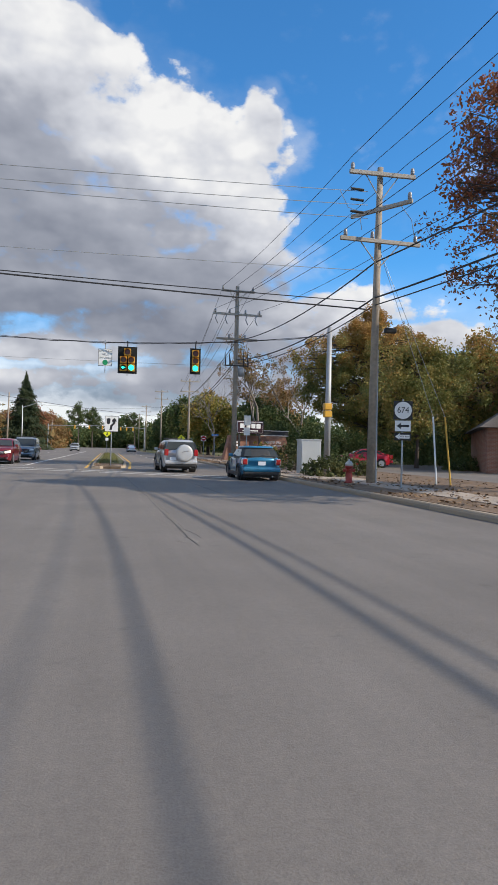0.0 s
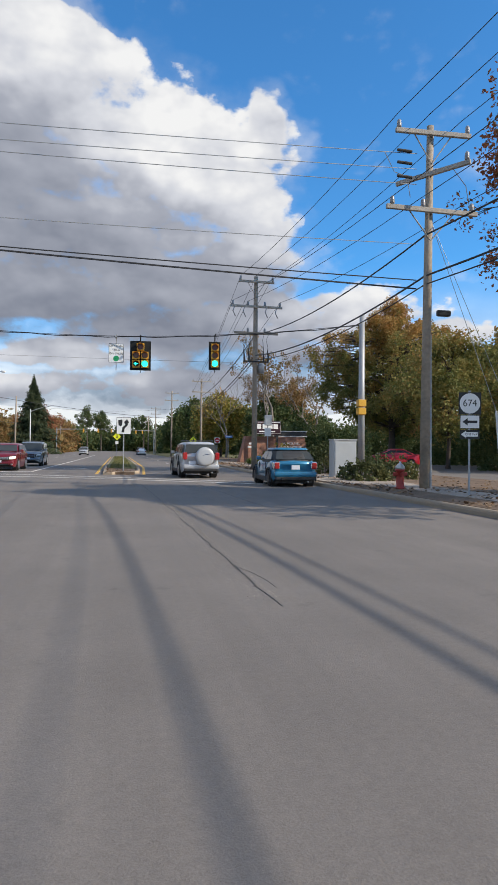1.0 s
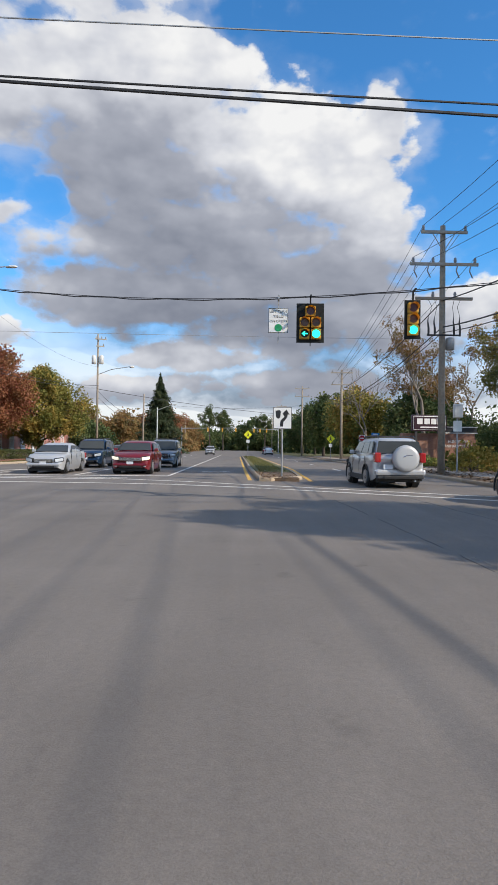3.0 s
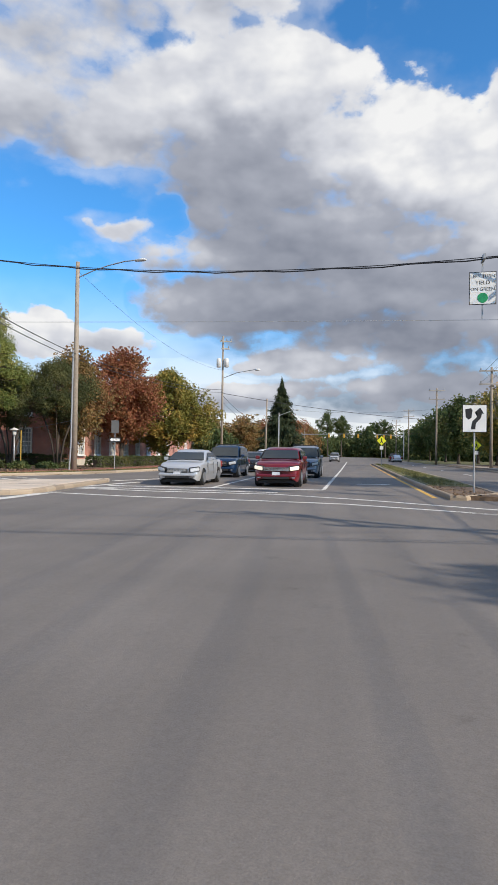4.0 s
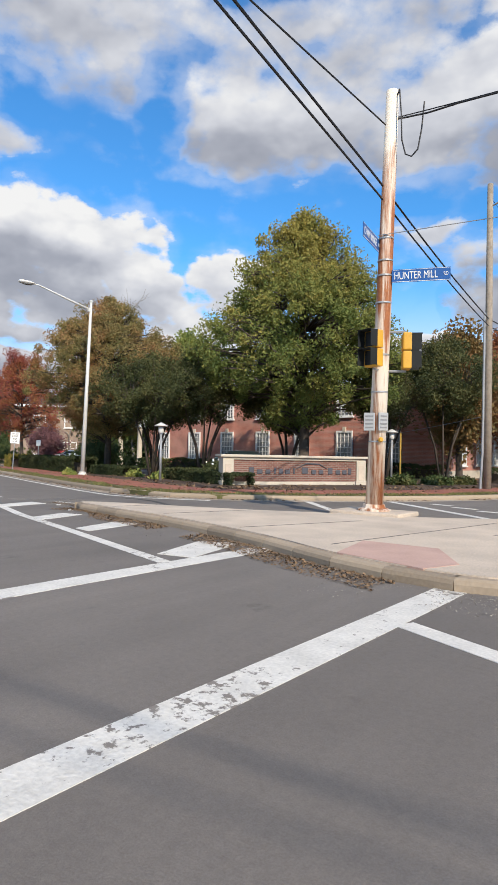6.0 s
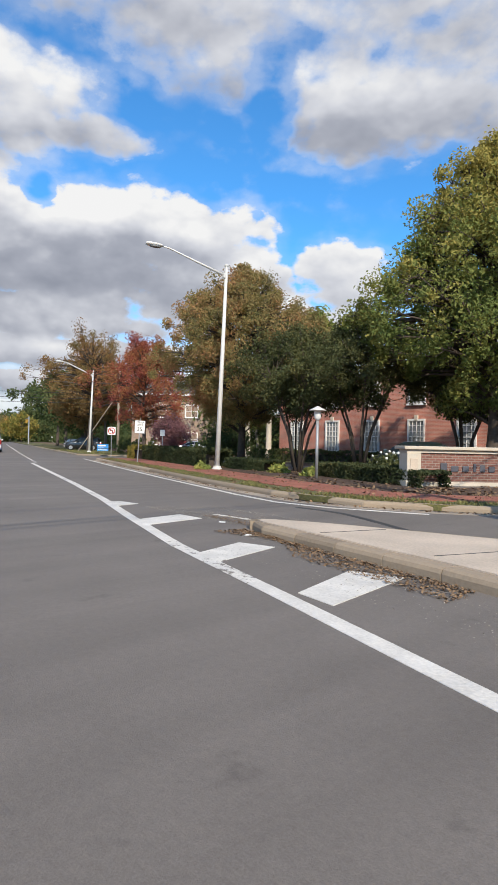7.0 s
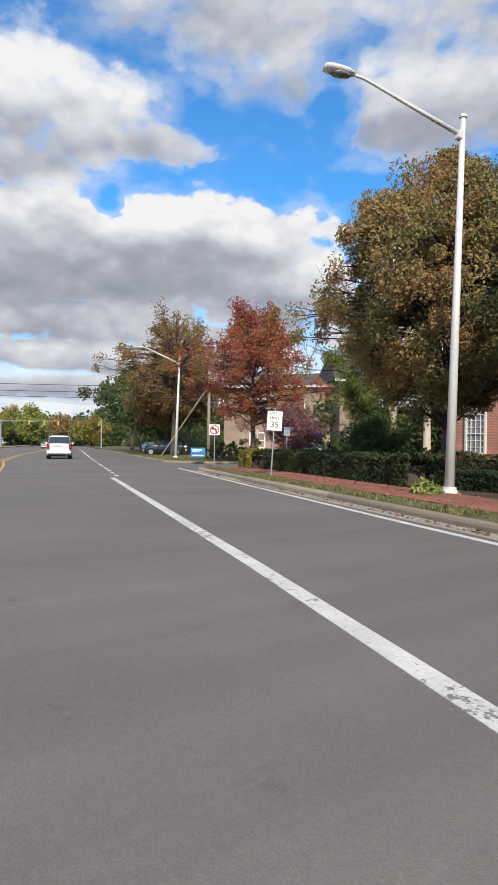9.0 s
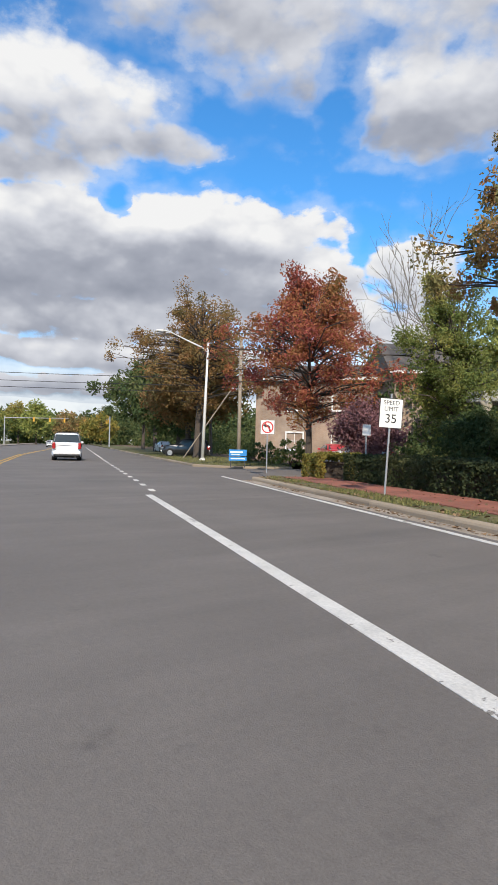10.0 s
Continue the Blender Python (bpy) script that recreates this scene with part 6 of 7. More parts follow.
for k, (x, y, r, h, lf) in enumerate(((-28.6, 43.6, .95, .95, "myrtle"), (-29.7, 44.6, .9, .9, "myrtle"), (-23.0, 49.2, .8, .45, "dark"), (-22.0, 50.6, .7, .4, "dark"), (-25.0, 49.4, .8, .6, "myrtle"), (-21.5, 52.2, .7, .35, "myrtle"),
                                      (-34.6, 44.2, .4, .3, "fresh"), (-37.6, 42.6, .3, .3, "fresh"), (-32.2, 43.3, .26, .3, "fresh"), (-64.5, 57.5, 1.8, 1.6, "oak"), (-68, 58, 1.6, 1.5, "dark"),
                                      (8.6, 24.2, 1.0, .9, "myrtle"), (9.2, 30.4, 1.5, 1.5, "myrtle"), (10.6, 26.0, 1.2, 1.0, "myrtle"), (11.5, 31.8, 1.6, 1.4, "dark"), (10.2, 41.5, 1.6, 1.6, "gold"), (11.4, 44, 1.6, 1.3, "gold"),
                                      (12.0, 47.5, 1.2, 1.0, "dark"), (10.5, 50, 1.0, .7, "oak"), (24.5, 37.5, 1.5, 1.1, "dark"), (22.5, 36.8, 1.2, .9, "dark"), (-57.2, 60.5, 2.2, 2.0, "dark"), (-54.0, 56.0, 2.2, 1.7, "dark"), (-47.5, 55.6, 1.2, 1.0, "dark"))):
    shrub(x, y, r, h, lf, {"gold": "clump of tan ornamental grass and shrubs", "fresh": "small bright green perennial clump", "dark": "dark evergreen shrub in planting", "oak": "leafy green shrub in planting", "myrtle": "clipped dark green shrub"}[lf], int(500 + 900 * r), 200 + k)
# white blossoms on the rose bushes beside the sign wall
rs = np.random.RandomState(9)
for k, (x, y) in enumerate(((-28.6, 43.6), (-29.7, 44.6))):
    a = rs.normal(0, 1, (26, 3))
    a /= np.linalg.norm(a, axis=1)[:, None]
    a[:, 2] = np.abs(a[:, 2])
    t = thing("rose_blossom", "scattered white rose blossoms on a green bush", "flowers", "rose blossoms", pose(x, y, .1))
    bm = bmesh.new()
    for q in a * (.98, .98, 1.0):
        bmesh.ops.create_icosphere(bm, subdivisions=1, radius=.05, matrix=Matrix.Translation(q))
    tagged(part("blossoms", bm, "sign_white", t), kind="stuff")

# ---- buildings, walls ----
def facade_window(parent, m, w, h, panes=(4, 6)):
    """A white sash window set in a wall: m is the pose of its sill's middle, facing -y."""
    bm = bmesh.new()
    rims = []
    for a, b in ((w / 2 + .05, h + .06), (w / 2 - .05, h - .06)):
        rims.append([[bm.verts.new(m @ Vector((x, y, z))) for x, z in ((-a, h - b), (a, h - b), (a, b), (-a, b))] for y in (-.07, .03)])
    for j in range(4):
        i = (j + 1) % 4
        bm.faces.new((rims[0][0][j], rims[0][0][i], rims[1][0][i], rims[1][0][j]))
        bm.faces.new((rims[0][0][i], rims[0][0][j], rims[0][1][j], rims[0][1][i]))
        bm.faces.new((rims[1][0][j], rims[1][0][i], rims[1][1][i], rims[1][1][j]))
    f = part("window", bm, "white_frame", parent)
    bars = [((0, -.04, -.04), (w + .24, .18, .08), "sill"), ((0, -.015, h / 2), (w, .07, .05), "meeting_rail")]
    bars += [((-w / 2 + w * k / panes[0], -.005, h / 2), (.034, .04, h), "glazing_bar") for k in range(1, panes[0])]
    bars += [((0, -.006, h * k / panes[1]), (w, .04, .034), "glazing_bar") for k in range(1, panes[1]) if 2 * k != panes[1]]
    for c, s, kind in bars:
        bm = bmesh.new()
        box(bm, c, s, m)
        part(kind, bm, "white_frame", f)
    bm = bmesh.new()
    box(bm, (0, .035, h / 2), (w, .02, h), m)
    part("pane", bm, "window", f)
    bm = bmesh.new()
    box(bm, (0, -.03, h + .14), (.2, .14, .3), m)
    part("keystone", bm, "stone", f)


def brick_block(name, label, outline, h, wall, rows, step=3.5):
    """A brick building on a plan outline (counter-clockwise), with sash windows along the given sides."""
    t = thing(name, label, "building", at=pose(0, 0, .1))
    part("wall", slab(bmesh.new(), outline, -.2, h), wall, t)
    part("parapet_cap", slab(bmesh.new(), offset(outline + outline[:1], .12)[:-1], h, h + .16), "stone", t)
    for k in rows:
        a, b = Vector(outline[k]), Vector(outline[(k + 1) % len(outline)])
        d = b - a
        yaw = math.degrees(math.atan2(d.y, d.x))
        part("plinth", boxes(((d.length / 2, -.03, .25), (d.length, .08, .5))), "stone", t).matrix_world = pose(a.x, a.y, .1, 0, 0, yaw)
        for j in range(int(d.length / step)):
            p = a + d.normalized() * (step * (j + .55))
            for z, hh in ((.8, 1.95), (3.7, 1.4)):
                facade_window(t, pose(p.x, p.y, z, 0, 0, yaw) @ pose(0, -.03, 0), 1.05, hh)
    return t


bank = [(-48.2, 58.0), (-24.0, 58.0), (-23.8, 86), (-48.2, 86)]
t = brick_block("bank_building", "long red brick bank with white sash windows", bank, 5.6, "brickwall", (0, 1), 3.15)
for x in (-49.6, -51.9):
    part("column", lathe(bmesh.new(), [(.3, 0), (.3, .15), (.22, .2), (.19, 3.0), (.28, 3.15), (.28, 3.3)], 14, pose(x, 58.3, 0)), "stone", t, smooth=True)
x, y = -50.6, 60
bm = bmesh.new()
box(bm, (0, 0, 0), (4.6, 3.6, .5), pose(x, y, 3.55), .04)
part("canopy", bm, "white_frame", t)

# brick sign wall with stone cap and end piers
WL, WR = Vector((-27.35, 42.0)), Vector((-24.0, 47.3))
d = WR - WL
yaw = math.degrees(math.atan2(d.y, d.x))
t = thing("sign_wall", "low brick sign wall with a pale stone cap and dark raised lettering bars", "wall", at=pose(*((WL + WR) / 2), .12, 0, 0, yaw))
n = d.length
part("wall", boxes(((0, 0, .5), (n - .7, .42, 1.0))), "oldbrick", t)
part("plinth", boxes(((0, 0, .06), (n - .5, .5, .14)), bevel=.02), "stone", t)
for s in (-1, 1):
    p = part("pier", boxes(((s * (n / 2 - .22), 0, .5), (.44, .56, 1.0)), bevel=.02), "stone", t)
    part("pier_panel", boxes(((s * (n / 2 - .22), -.285, .52), (.24, .02, .6)), bevel=.008), "concrete", p)
    part("pier_foot", boxes(((s * (n / 2 - .22), 0, .08), (.54, .66, .18)), bevel=.02), "stone", p)
part("frieze", boxes(((0, 0, 1.03), (n + .02, .54, .1)), bevel=.015), "stone", t)
part("cap", boxes(((0, 0, 1.13), (n + .24, .74, .1)), bevel=.02), "stone", t)
for k, (x, w, h) in enumerate(((-1.95, .26, .3), (-1.6, .3, .2), (-1.25, .26, .2), (-.95, .12, .28), (-.7, .22, .24), (-.4, .26, .2), (-.12, .1, .28), (.35, .34, .3), (.75, .26, .2), (1.08, .26, .2), (1.5, .26, .3), (1.85, .26, .2), (2.15, .26, .2), (2.4, .18, .28))):
    part("lettering_bar", boxes(((x, -.22, .42 + h / 2), (w * .8, .04, h * .9)), bevel=.03), "letter_grey", t)
bm = bmesh.new()
tube(bm, [(-.1, -.225, .62), (.4, -.225, .86), (1.0, -.225, .84), (1.35, -.225, .66)], [.015, .03, .03, .012], 6)
part("swoosh", bm, "letter_grey", t)


def simple_house(x, y, yaw, w, dpt, h, roof_h, wall, label, windows=(), over=.5, roof="shingle", hip=True):
    t = thing("house", label, "building", at=pose(x, y, .05, 0, 0, yaw))
    part("wall", boxes(((0, 0, h / 2), (w, dpt, h))), wall, t)
    bm = bmesh.new()
    a, b = w / 2 + over, dpt / 2 + over
    rdg = w / 2 - (dpt / 2 if hip else 0)
    v = [bm.verts.new(p) for p in ((-a, -b, h), (a, -b, h), (a, b, h), (-a, b, h), (-rdg, 0, h + roof_h), (rdg, 0, h + roof_h))]
    for f in ((0, 1, 5, 4), (1, 2, 5), (2, 3, 4, 5), (3, 0, 4), (3, 2, 1, 0)):
        bm.faces.new([v[i] for i in f])
    part("roof", bm, roof, t)
    part("fascia", boxes(((0, -b, h - .08), (2 * a, .06, .2))), "white_frame", t)
    for wx, wz, ww, wh in windows:
        facade_window(t, pose(wx, -dpt / 2 - .02, wz), ww, wh, (2, 2))
    return t


t = simple_house(28.0, 35.2, 62, 12, 9, 2.7, 3.5, "brownbrick", "low brick building with a hipped shingle roof and white corner windows", ((-3.6, .5, 1.5, 1.9), (0, .5, 1.5, 1.9), (3.6, .5, 1.5, 1.9)))
# brick sign wall with battered ends and a dark cap, east of the main road
t = thing("sign_wall", "battered brick sign wall with white letters and a dark cap", "wall", at=pose(13.9, 57.6, .1, 0, 0, 4))
bm = slab(bmesh.new(), [(-3.6, -.5), (3.0, -.5), (3.0, .5), (-3.6, .5)], -.1, 2.35)
for v in bm.verts:
    if v.co.z > 1:
        v.co.x *= .84
        v.co.y *= .8
part("wall", bm, "brownbrick", t)
part("cap", boxes(((1.3, 0, 2.62), (2.9, .7, .5)), bevel=.04), "dark_trim", t)
part("cap_trim", boxes(((1.3, -.37, 2.85), (2.96, .06, .07)), ((1.3, -.37, 2.4), (2.96, .06, .07))), "white_metal", t)
for body, z in (("HUNTER MILL", 1.74), ("ANIMAL HOSPITAL", 1.4)):
    text_on(body, .3, pose(1.25, -.515 + z * .043, z, 87.5, 0, 0), "sign_white", t, stretch=.88)
for x, z, w in ((-2.5, 1.7, .5), (-2.5, 1.4, .7)):
    part("lettering_bar", boxes(((x, -.5 + z * .035, z), (w, .06, .17)), bevel=.02), "sign_white", t)
t = thing("bank_board", "dark maroon sign board with pale lettering bars", "sign", at=pose(12.7, 56.6, .1, 0, 0, 6))
for x in (-1.0, 1.0):
    part("post", boxes(((x, 0, 1.3), (.16, .16, 2.6))), "dark_trim", t)
p = part("panel", boxes(((0, 0, 3.1), (2.7, .3, 1.2)), bevel=.06), material("maroon_sign_face", (.035, .012, .02), .4, spread=.1), t)
part("border", boxes(((0, -.13, 3.1), (2.56, .06, 1.06)), bevel=.05), "sign_white", p)
part("face", boxes(((0, -.155, 3.1), (2.46, .06, .96)), bevel=.04), material("maroon_sign_ink", (.035, .012, .02), .4, spread=.1), p)
for x, w in ((-.78, .42), (-.22, .42), (.3, .4), (.8, .42)):
    part("lettering_bar", boxes(((x, -.19, 3.22), (w, .02, .42))), "sign_white", p)
part("lettering_bar", boxes(((0, -.19, 2.78), (1.5, .02, .1))), "sign_white", p)
t = thing("post_sign", "small white sign and grey box on a post", "sign", at=pose(8.55, 38.9, .1))
post(t, 3.2, .035)
part("box", boxes(((0, -.05, 2.9), (.4, .25, .62)), bevel=.03), "white_metal", t)
plate(t, 2.2, .4, .5, "sign_white")
# brown offices along the side road
simple_house(-70.5, 70.5, 40, 16, 10, 6.2, 1.6, "tanbrick", "tan brick two-storey office block behind the trees", ((-5, .9, 1.3, 1.3), (-1.6, .9, 1.3, 1.3), (1.8, .9, 1.3, 1.3), (-5, 3.8, 1.3, 1.3), (-1.6, 3.8, 1.3, 1.3), (1.8, 3.8, 1.3, 1.3), (5.2, 3.8, 1.3, 1.3)), hip=False)
simple_house(-64.5, 73.5, 58, 12, 9, 6.4, 2.6, "tanbrick", "tan brick house with a low brown roof", ((-3, 1, 1.2, 1.3), (0, 1, 1.2, 1.3), (3, 1, 1.2, 1.3), (-3, 4, 1.2, 1.2), (3, 4, 1.2, 1.2)), hip=False)
simple_house(-30, 96, 90, 14, 9, 4.5, 2.0, "brickwall", "red brick building behind the hedge", ((-4, 1, 1.1, 1.4), (0, 1, 1.1, 1.4), (4, 1, 1.1, 1.4)))

# ---- vehicles ----
def lerp(a, b, k):
    return a + (b - a) * k


def car(name, label, at, paint, L=4.6, W=1.8, H=1.5, base=2.7, wheel=.33, clear=.2, belt=.92, hood=.86, tail=.98, cab=(.95, -1.9), roof=(.25, -1.35), top_w=.78, group="cars", rim="rim", glass="glass",
        spare=False, rails=False, light="lamp_glass", hatch=True, grille="dark_trim", grille_h=.22, cladding=False, chrome_bar=False, roof_mat=None, roof_panel=None, tail_h=.3, low_tail=.72, grille_w=.46, ringed=False):
    """A road car along +y, built round its wheels: body shell, cabin, glass, lamps, wheels and fittings."""
    t = thing(name, label, "car", group, at)
    w = W / 2
    # lower shell: sections from the tail to the nose, cut out over the wheels
    wheels_y = [base / 2 + .02 * L, -base / 2 + .02 * L]
    arch = wheel + .055
    top_line = [(-L / 2, tail - .16), (-L / 2 + .05, tail - .07), (-L / 2 + .2, tail - .015), (-L / 2 + .5, tail), (-L / 4, belt), (cab[0], belt), (cab[0] + .15, hood + .03), (L / 2 - .55, hood - .02), (L / 2 - .25, hood - .09), (L / 2 - .08, hood - .2), (L / 2, hood - .32)]
    wide_line = [(-L / 2, .86), (-L / 2 + .06, .92), (-L / 2 + .25, .965), (-L / 2 + .6, .99), (0, 1.0), (L / 2 - .8, .985), (L / 2 - .35, .94), (L / 2 - .12, .87), (L / 2, .78)]
    low_line = [(-L / 2, clear + .14), (-L / 2 + .2, clear + .05), (-L / 2 + .6, clear), (L / 2 - .6, clear), (L / 2 - .15, clear + .03), (L / 2, clear + .1)]

    def along(line, y):
        return float(np.interp(y, [p[0] for p in line], [p[1] for p in line]))

    spots = set(np.round(np.linspace(-L / 2, L / 2, 31), 3)) | {round(yw + arch * k, 3) for yw in wheels_y for k in (-1.0, -.985, -.93, -.8, -.6, -.3, 0, .3, .6, .8, .93, .985, 1.0)} | {round(e * (L / 2 - d), 3) for e in (-1, 1) for d in (.03, .08, .16)}
    bm = bmesh.new()
    rings = []
    for y in sorted(spots):
        top, wide, low = along(top_line, y), w * along(wide_line, y), along(low_line, y)
        foot = low
        for yw in wheels_y:
            if abs(y - yw) < arch:
                foot = max(foot, wheel + math.sqrt(arch ** 2 - (y - yw) ** 2))
        foot = min(foot, top - .12)
        end = min(max((abs(y) - (L / 2 - .9)) / .9, 0), 1) ** 2 * math.copysign(1, y)
        half = []
        for k in range(6):
            z = foot + (top - .055 - foot) * k / 5
            u = (z - low) / (top - .055 - low)
            half.append((wide * float(np.interp(u, (0, .12, .4, .62, .68, 1), (.93, .965, 1.0, .996, .985, .945))), z))
        half += [(wide * .915, top - .018), (wide * .85, top), (wide * .45, top + .018), (0, top + .026)]
        ring = half + [(-x, z) for x, z in half[-2::-1]]
        rings.append([bm.verts.new((x, y - end * (.2 * (x / wide) ** 2 + (.07 if y > 0 else .03) * max(0, (z - low) / (top - low) - .35)), z)) for x, z in ring])
    n = len(rings[0])
    for a, b in zip(rings, rings[1:]):
        for j in range(n - 1):
            bm.faces.new((a[j], a[j + 1], b[j + 1], b[j]))
    for ring, push in ((rings[0][::-1], -.012), (rings[-1], .012)):
        mid = sum((v.co for v in ring), Vector()) / n
        inner = [bm.verts.new(mid + (v.co - mid) * .88 + Vector((0, push, 0))) for v in ring]
        for j in range(n - 1):
            bm.faces.new((ring[j], ring[j + 1], inner[j + 1], inner[j]))
        bm.faces.new(inner)
    part("body", bm, paint, t, smooth=True)
    for s in (-1, 1):
        for y in ((cab[0] - .28, cab[0] - 1.28, cab[0] - 2.15) if L > 4.2 else (cab[0] - .2, cab[0] - 1.4)):
            part("door_seam", boxes(((s * (w - .013), y, (belt + clear + .25) / 2 - .02), (.028, .012, belt - clear - .32))), "black", t)
    # cabin shell
    bm = bmesh.new()
    levels = [(belt - .06, cab[0], cab[1], .955), (belt + .1, lerp(cab[0], roof[0], .22), lerp(cab[1], roof[1], .18), .93), (lerp(belt, H, .6), lerp(cab[0], roof[0], .68), lerp(cab[1], roof[1], .6), lerp(.93, top_w, .62)),
              (H - .1, roof[0] + .1, roof[1] - .06, top_w + .02), (H - .025, roof[0] - .12, roof[1] + .12, top_w - .08), (H, roof[0] - .4, roof[1] + .4, top_w - .3)]
    rings = []
    for z, yf, yr, f in levels:
        cy, hy, hx = (yf + yr) / 2, (yf - yr) / 2, w * f
        ring = []
        for j in range(28):
            a = 2 * math.pi * j / 28
            c, s = math.cos(a), math.sin(a)
            k = (abs(c) ** 5 + abs(s) ** 5) ** (-1 / 5)
            ring.append(bm.verts.new((c * k * hx, cy + s * k * hy, z)))
        rings.append(ring)
    for a, b in zip(rings, rings[1:]):
        for j in range(28):
            bm.faces.new((a[j], a[(j + 1) % 28], b[(j + 1) % 28], b[j]))
    bm.faces.new(rings[-1])
    part("cabin", bm, roof_mat or paint, t, smooth=True)
    if roof_panel:
        bm = bmesh.new()
        for z, f, d in ((H - .06, 1.03, .02), (H - .02, 1.0, .0), (H + .012, .93, -.08), (H + .018, .6, -.35)):
            cy, hy, hx = (roof[0] + roof[1]) / 2, (roof[0] - roof[1]) / 2 + d + .06, w * (top_w + .03) * f
            rings.append([bm.verts.new((math.copysign(abs(math.cos(q)) ** .45, math.cos(q)) * hx, cy + math.copysign(abs(math.sin(q)) ** .45, math.sin(q)) * hy, z)) for q in (2 * math.pi * j / 28 for j in range(28))])
        for a, b in zip(rings[-4:], rings[-3:]):
            for j in range(28):
                bm.faces.new((a[j], a[(j + 1) % 28], b[(j + 1) % 28], b[j]))
        bm.faces.new(rings[-1])
        part("roof_panel", bm, roof_panel, t, smooth=True)
    zb, zt = belt + .05, H - .13

    def side_x(z):
        k = (z - belt) / (H - .1 - belt)
        return w * lerp(.948, top_w + .02, k) + .012

    def front_y(z, end):
        k = (z - belt) / (H - .1 - belt)
        return lerp(cab[0], roof[0] + .1, k) if end else lerp(cab[1], roof[1] - .06, k)

    def pane(pts, out, nm="window"):
        bm = bmesh.new()
        a = [bm.verts.new(Vector(p) + Vector(out) * .012) for p in pts]
        b = [bm.verts.new(Vector(p) - Vector(out) * .03) for p in pts]
        bm.faces.new(a), bm.faces.new(b[::-1])
        for j in range(4):
            bm.faces.new((a[j], b[j], b[(j + 1) % 4], a[(j + 1) % 4]))
        part(nm, bm, glass, t)

    for s in (-1, 1):
        span = [(front_y(z, True) - .2, front_y(z, False) + .22) for z in (zb, zt)]
        cuts = (0, .44, .8, 1) if not hatch or L > 4.2 else (0, .55, 1)
        for c0, c1 in zip(cuts, cuts[1:]):
            c0, c1 = c0 + .015, c1 - .015
            pane([(s * side_x(zb), lerp(*span[0], c0), zb), (s * side_x(zb), lerp(*span[0], c1), zb), (s * side_x(zt), lerp(*span[1], c1), zt), (s * side_x(zt), lerp(*span[1], c0), zt)], (s, 0, .2), "side_window")
        part("mirror", boxes(((s * (w * .96 + .09), cab[0] - .42, belt + .08), (.18, .1, .14)), bevel=.03), paint, t)
        for y in ((.0, -1.0) if L > 4.2 else (-.2,)):
            part("door_handle", boxes(((s * (w + .0), y + .15, belt - .14), (.03, .17, .03)), bevel=.008), paint if not chrome_bar else "chrome", t)
        # wheels
        for y in (base / 2, -base / 2):
            yy = y + .02 * L
            wh = new("wheel")
            wh.parent = t
            x = s * (w - .12)
            m = pose(x, yy, wheel, 0, 90, 0)
            part("wheel_well", lathe(bmesh.new(), [(arch + .02, -.22), (arch + .02, .0), (.05, .0)], 22, pose(s * (w - .075), yy, wheel, 0, 90 * s, 0)), "black", wh)
            if cladding:
                bm = bmesh.new()
                tube(bm, [(s * (w + .002), yy + (arch + .02) * math.cos(q), wheel + (arch + .02) * math.sin(q)) for q in (math.pi * (k / 14 * 1.2 - .1) for k in range(15))], .028, 6)
                part("arch_trim", bm, "dark_trim", wh)
            part("tyre", lathe(bmesh.new(), [(wheel * .62, -.1), (wheel * .93, -.11), (wheel, -.07), (wheel, .07), (wheel * .93, .11), (wheel * .62, .1)], 26, pose(s * (w - .115), yy, wheel, 0, 90, 0)), "tyre", wh, smooth=True)
            bm = bmesh.new()
            mm = pose(s * (w - .01), yy, wheel, 0, 90, 0)
            lathe(bm, [(wheel * .66, -.03), (wheel * .66, .012), (wheel * .6, .016), (wheel * .58, -.01), (.03, -.012)], 24, mm)
            for k in range(5):
                box(bm, (wheel * .3, 0, .004), (wheel * .58, .075, .022), mm @ pose(0, 0, 0, 0, 0, 72 * k))
            box(bm, (0, 0, .006), (.12, .12, .025), mm)
            part("rim", bm, rim, wh)
    # screens
    wx = [side_x(z) - .1 for z in (zb, zt)]
    for end, sg in ((True, 1), (False, -1)):
        y0, y1 = front_y(zb, end) - sg * .005, front_y(zt, end) - sg * .005
        pane([(-wx[0], y0, zb), (wx[0], y0, zb), (wx[1], y1, zt), (-wx[1], y1, zt)], (0, sg * .8, .6), "windscreen" if end else "rear_window")
    # nose
    ny = L / 2 - .02
    for s in (-1, 1):
        bm = bmesh.new()
        box(bm, (0, 0, 0), (W * .245, .14, .20), pose(s * W * .365, ny - .195, hood - .265, -12, -s * 8, -s * 30), .045)
        part("lamp_bezel", bm, "black", t)
    part("grille", boxes(((0, ny - .02, hood - .31), (W * grille_w, .1, grille_h)), bevel=.02), grille, t)
    for k in range(3):
        part("grille_bar", boxes(((0, ny + .045, hood - .31 + (k - 1) * grille_h * .3), (W * (grille_w - .02), .02, .024))), "chrome", t)
    part("lower_intake", boxes(((0, ny - .0, clear + .17), (W * .55, .08, .1)), bevel=.02), "black", t)
    part("front_plate", boxes(((0, ny + .04, clear + .33), (.31, .015, .155))), "plate", t)
    part("front_bumper", boxes(((0, L / 2 - .09, clear + .27), (W * .84, .24, .13)), bevel=.06), paint, t)
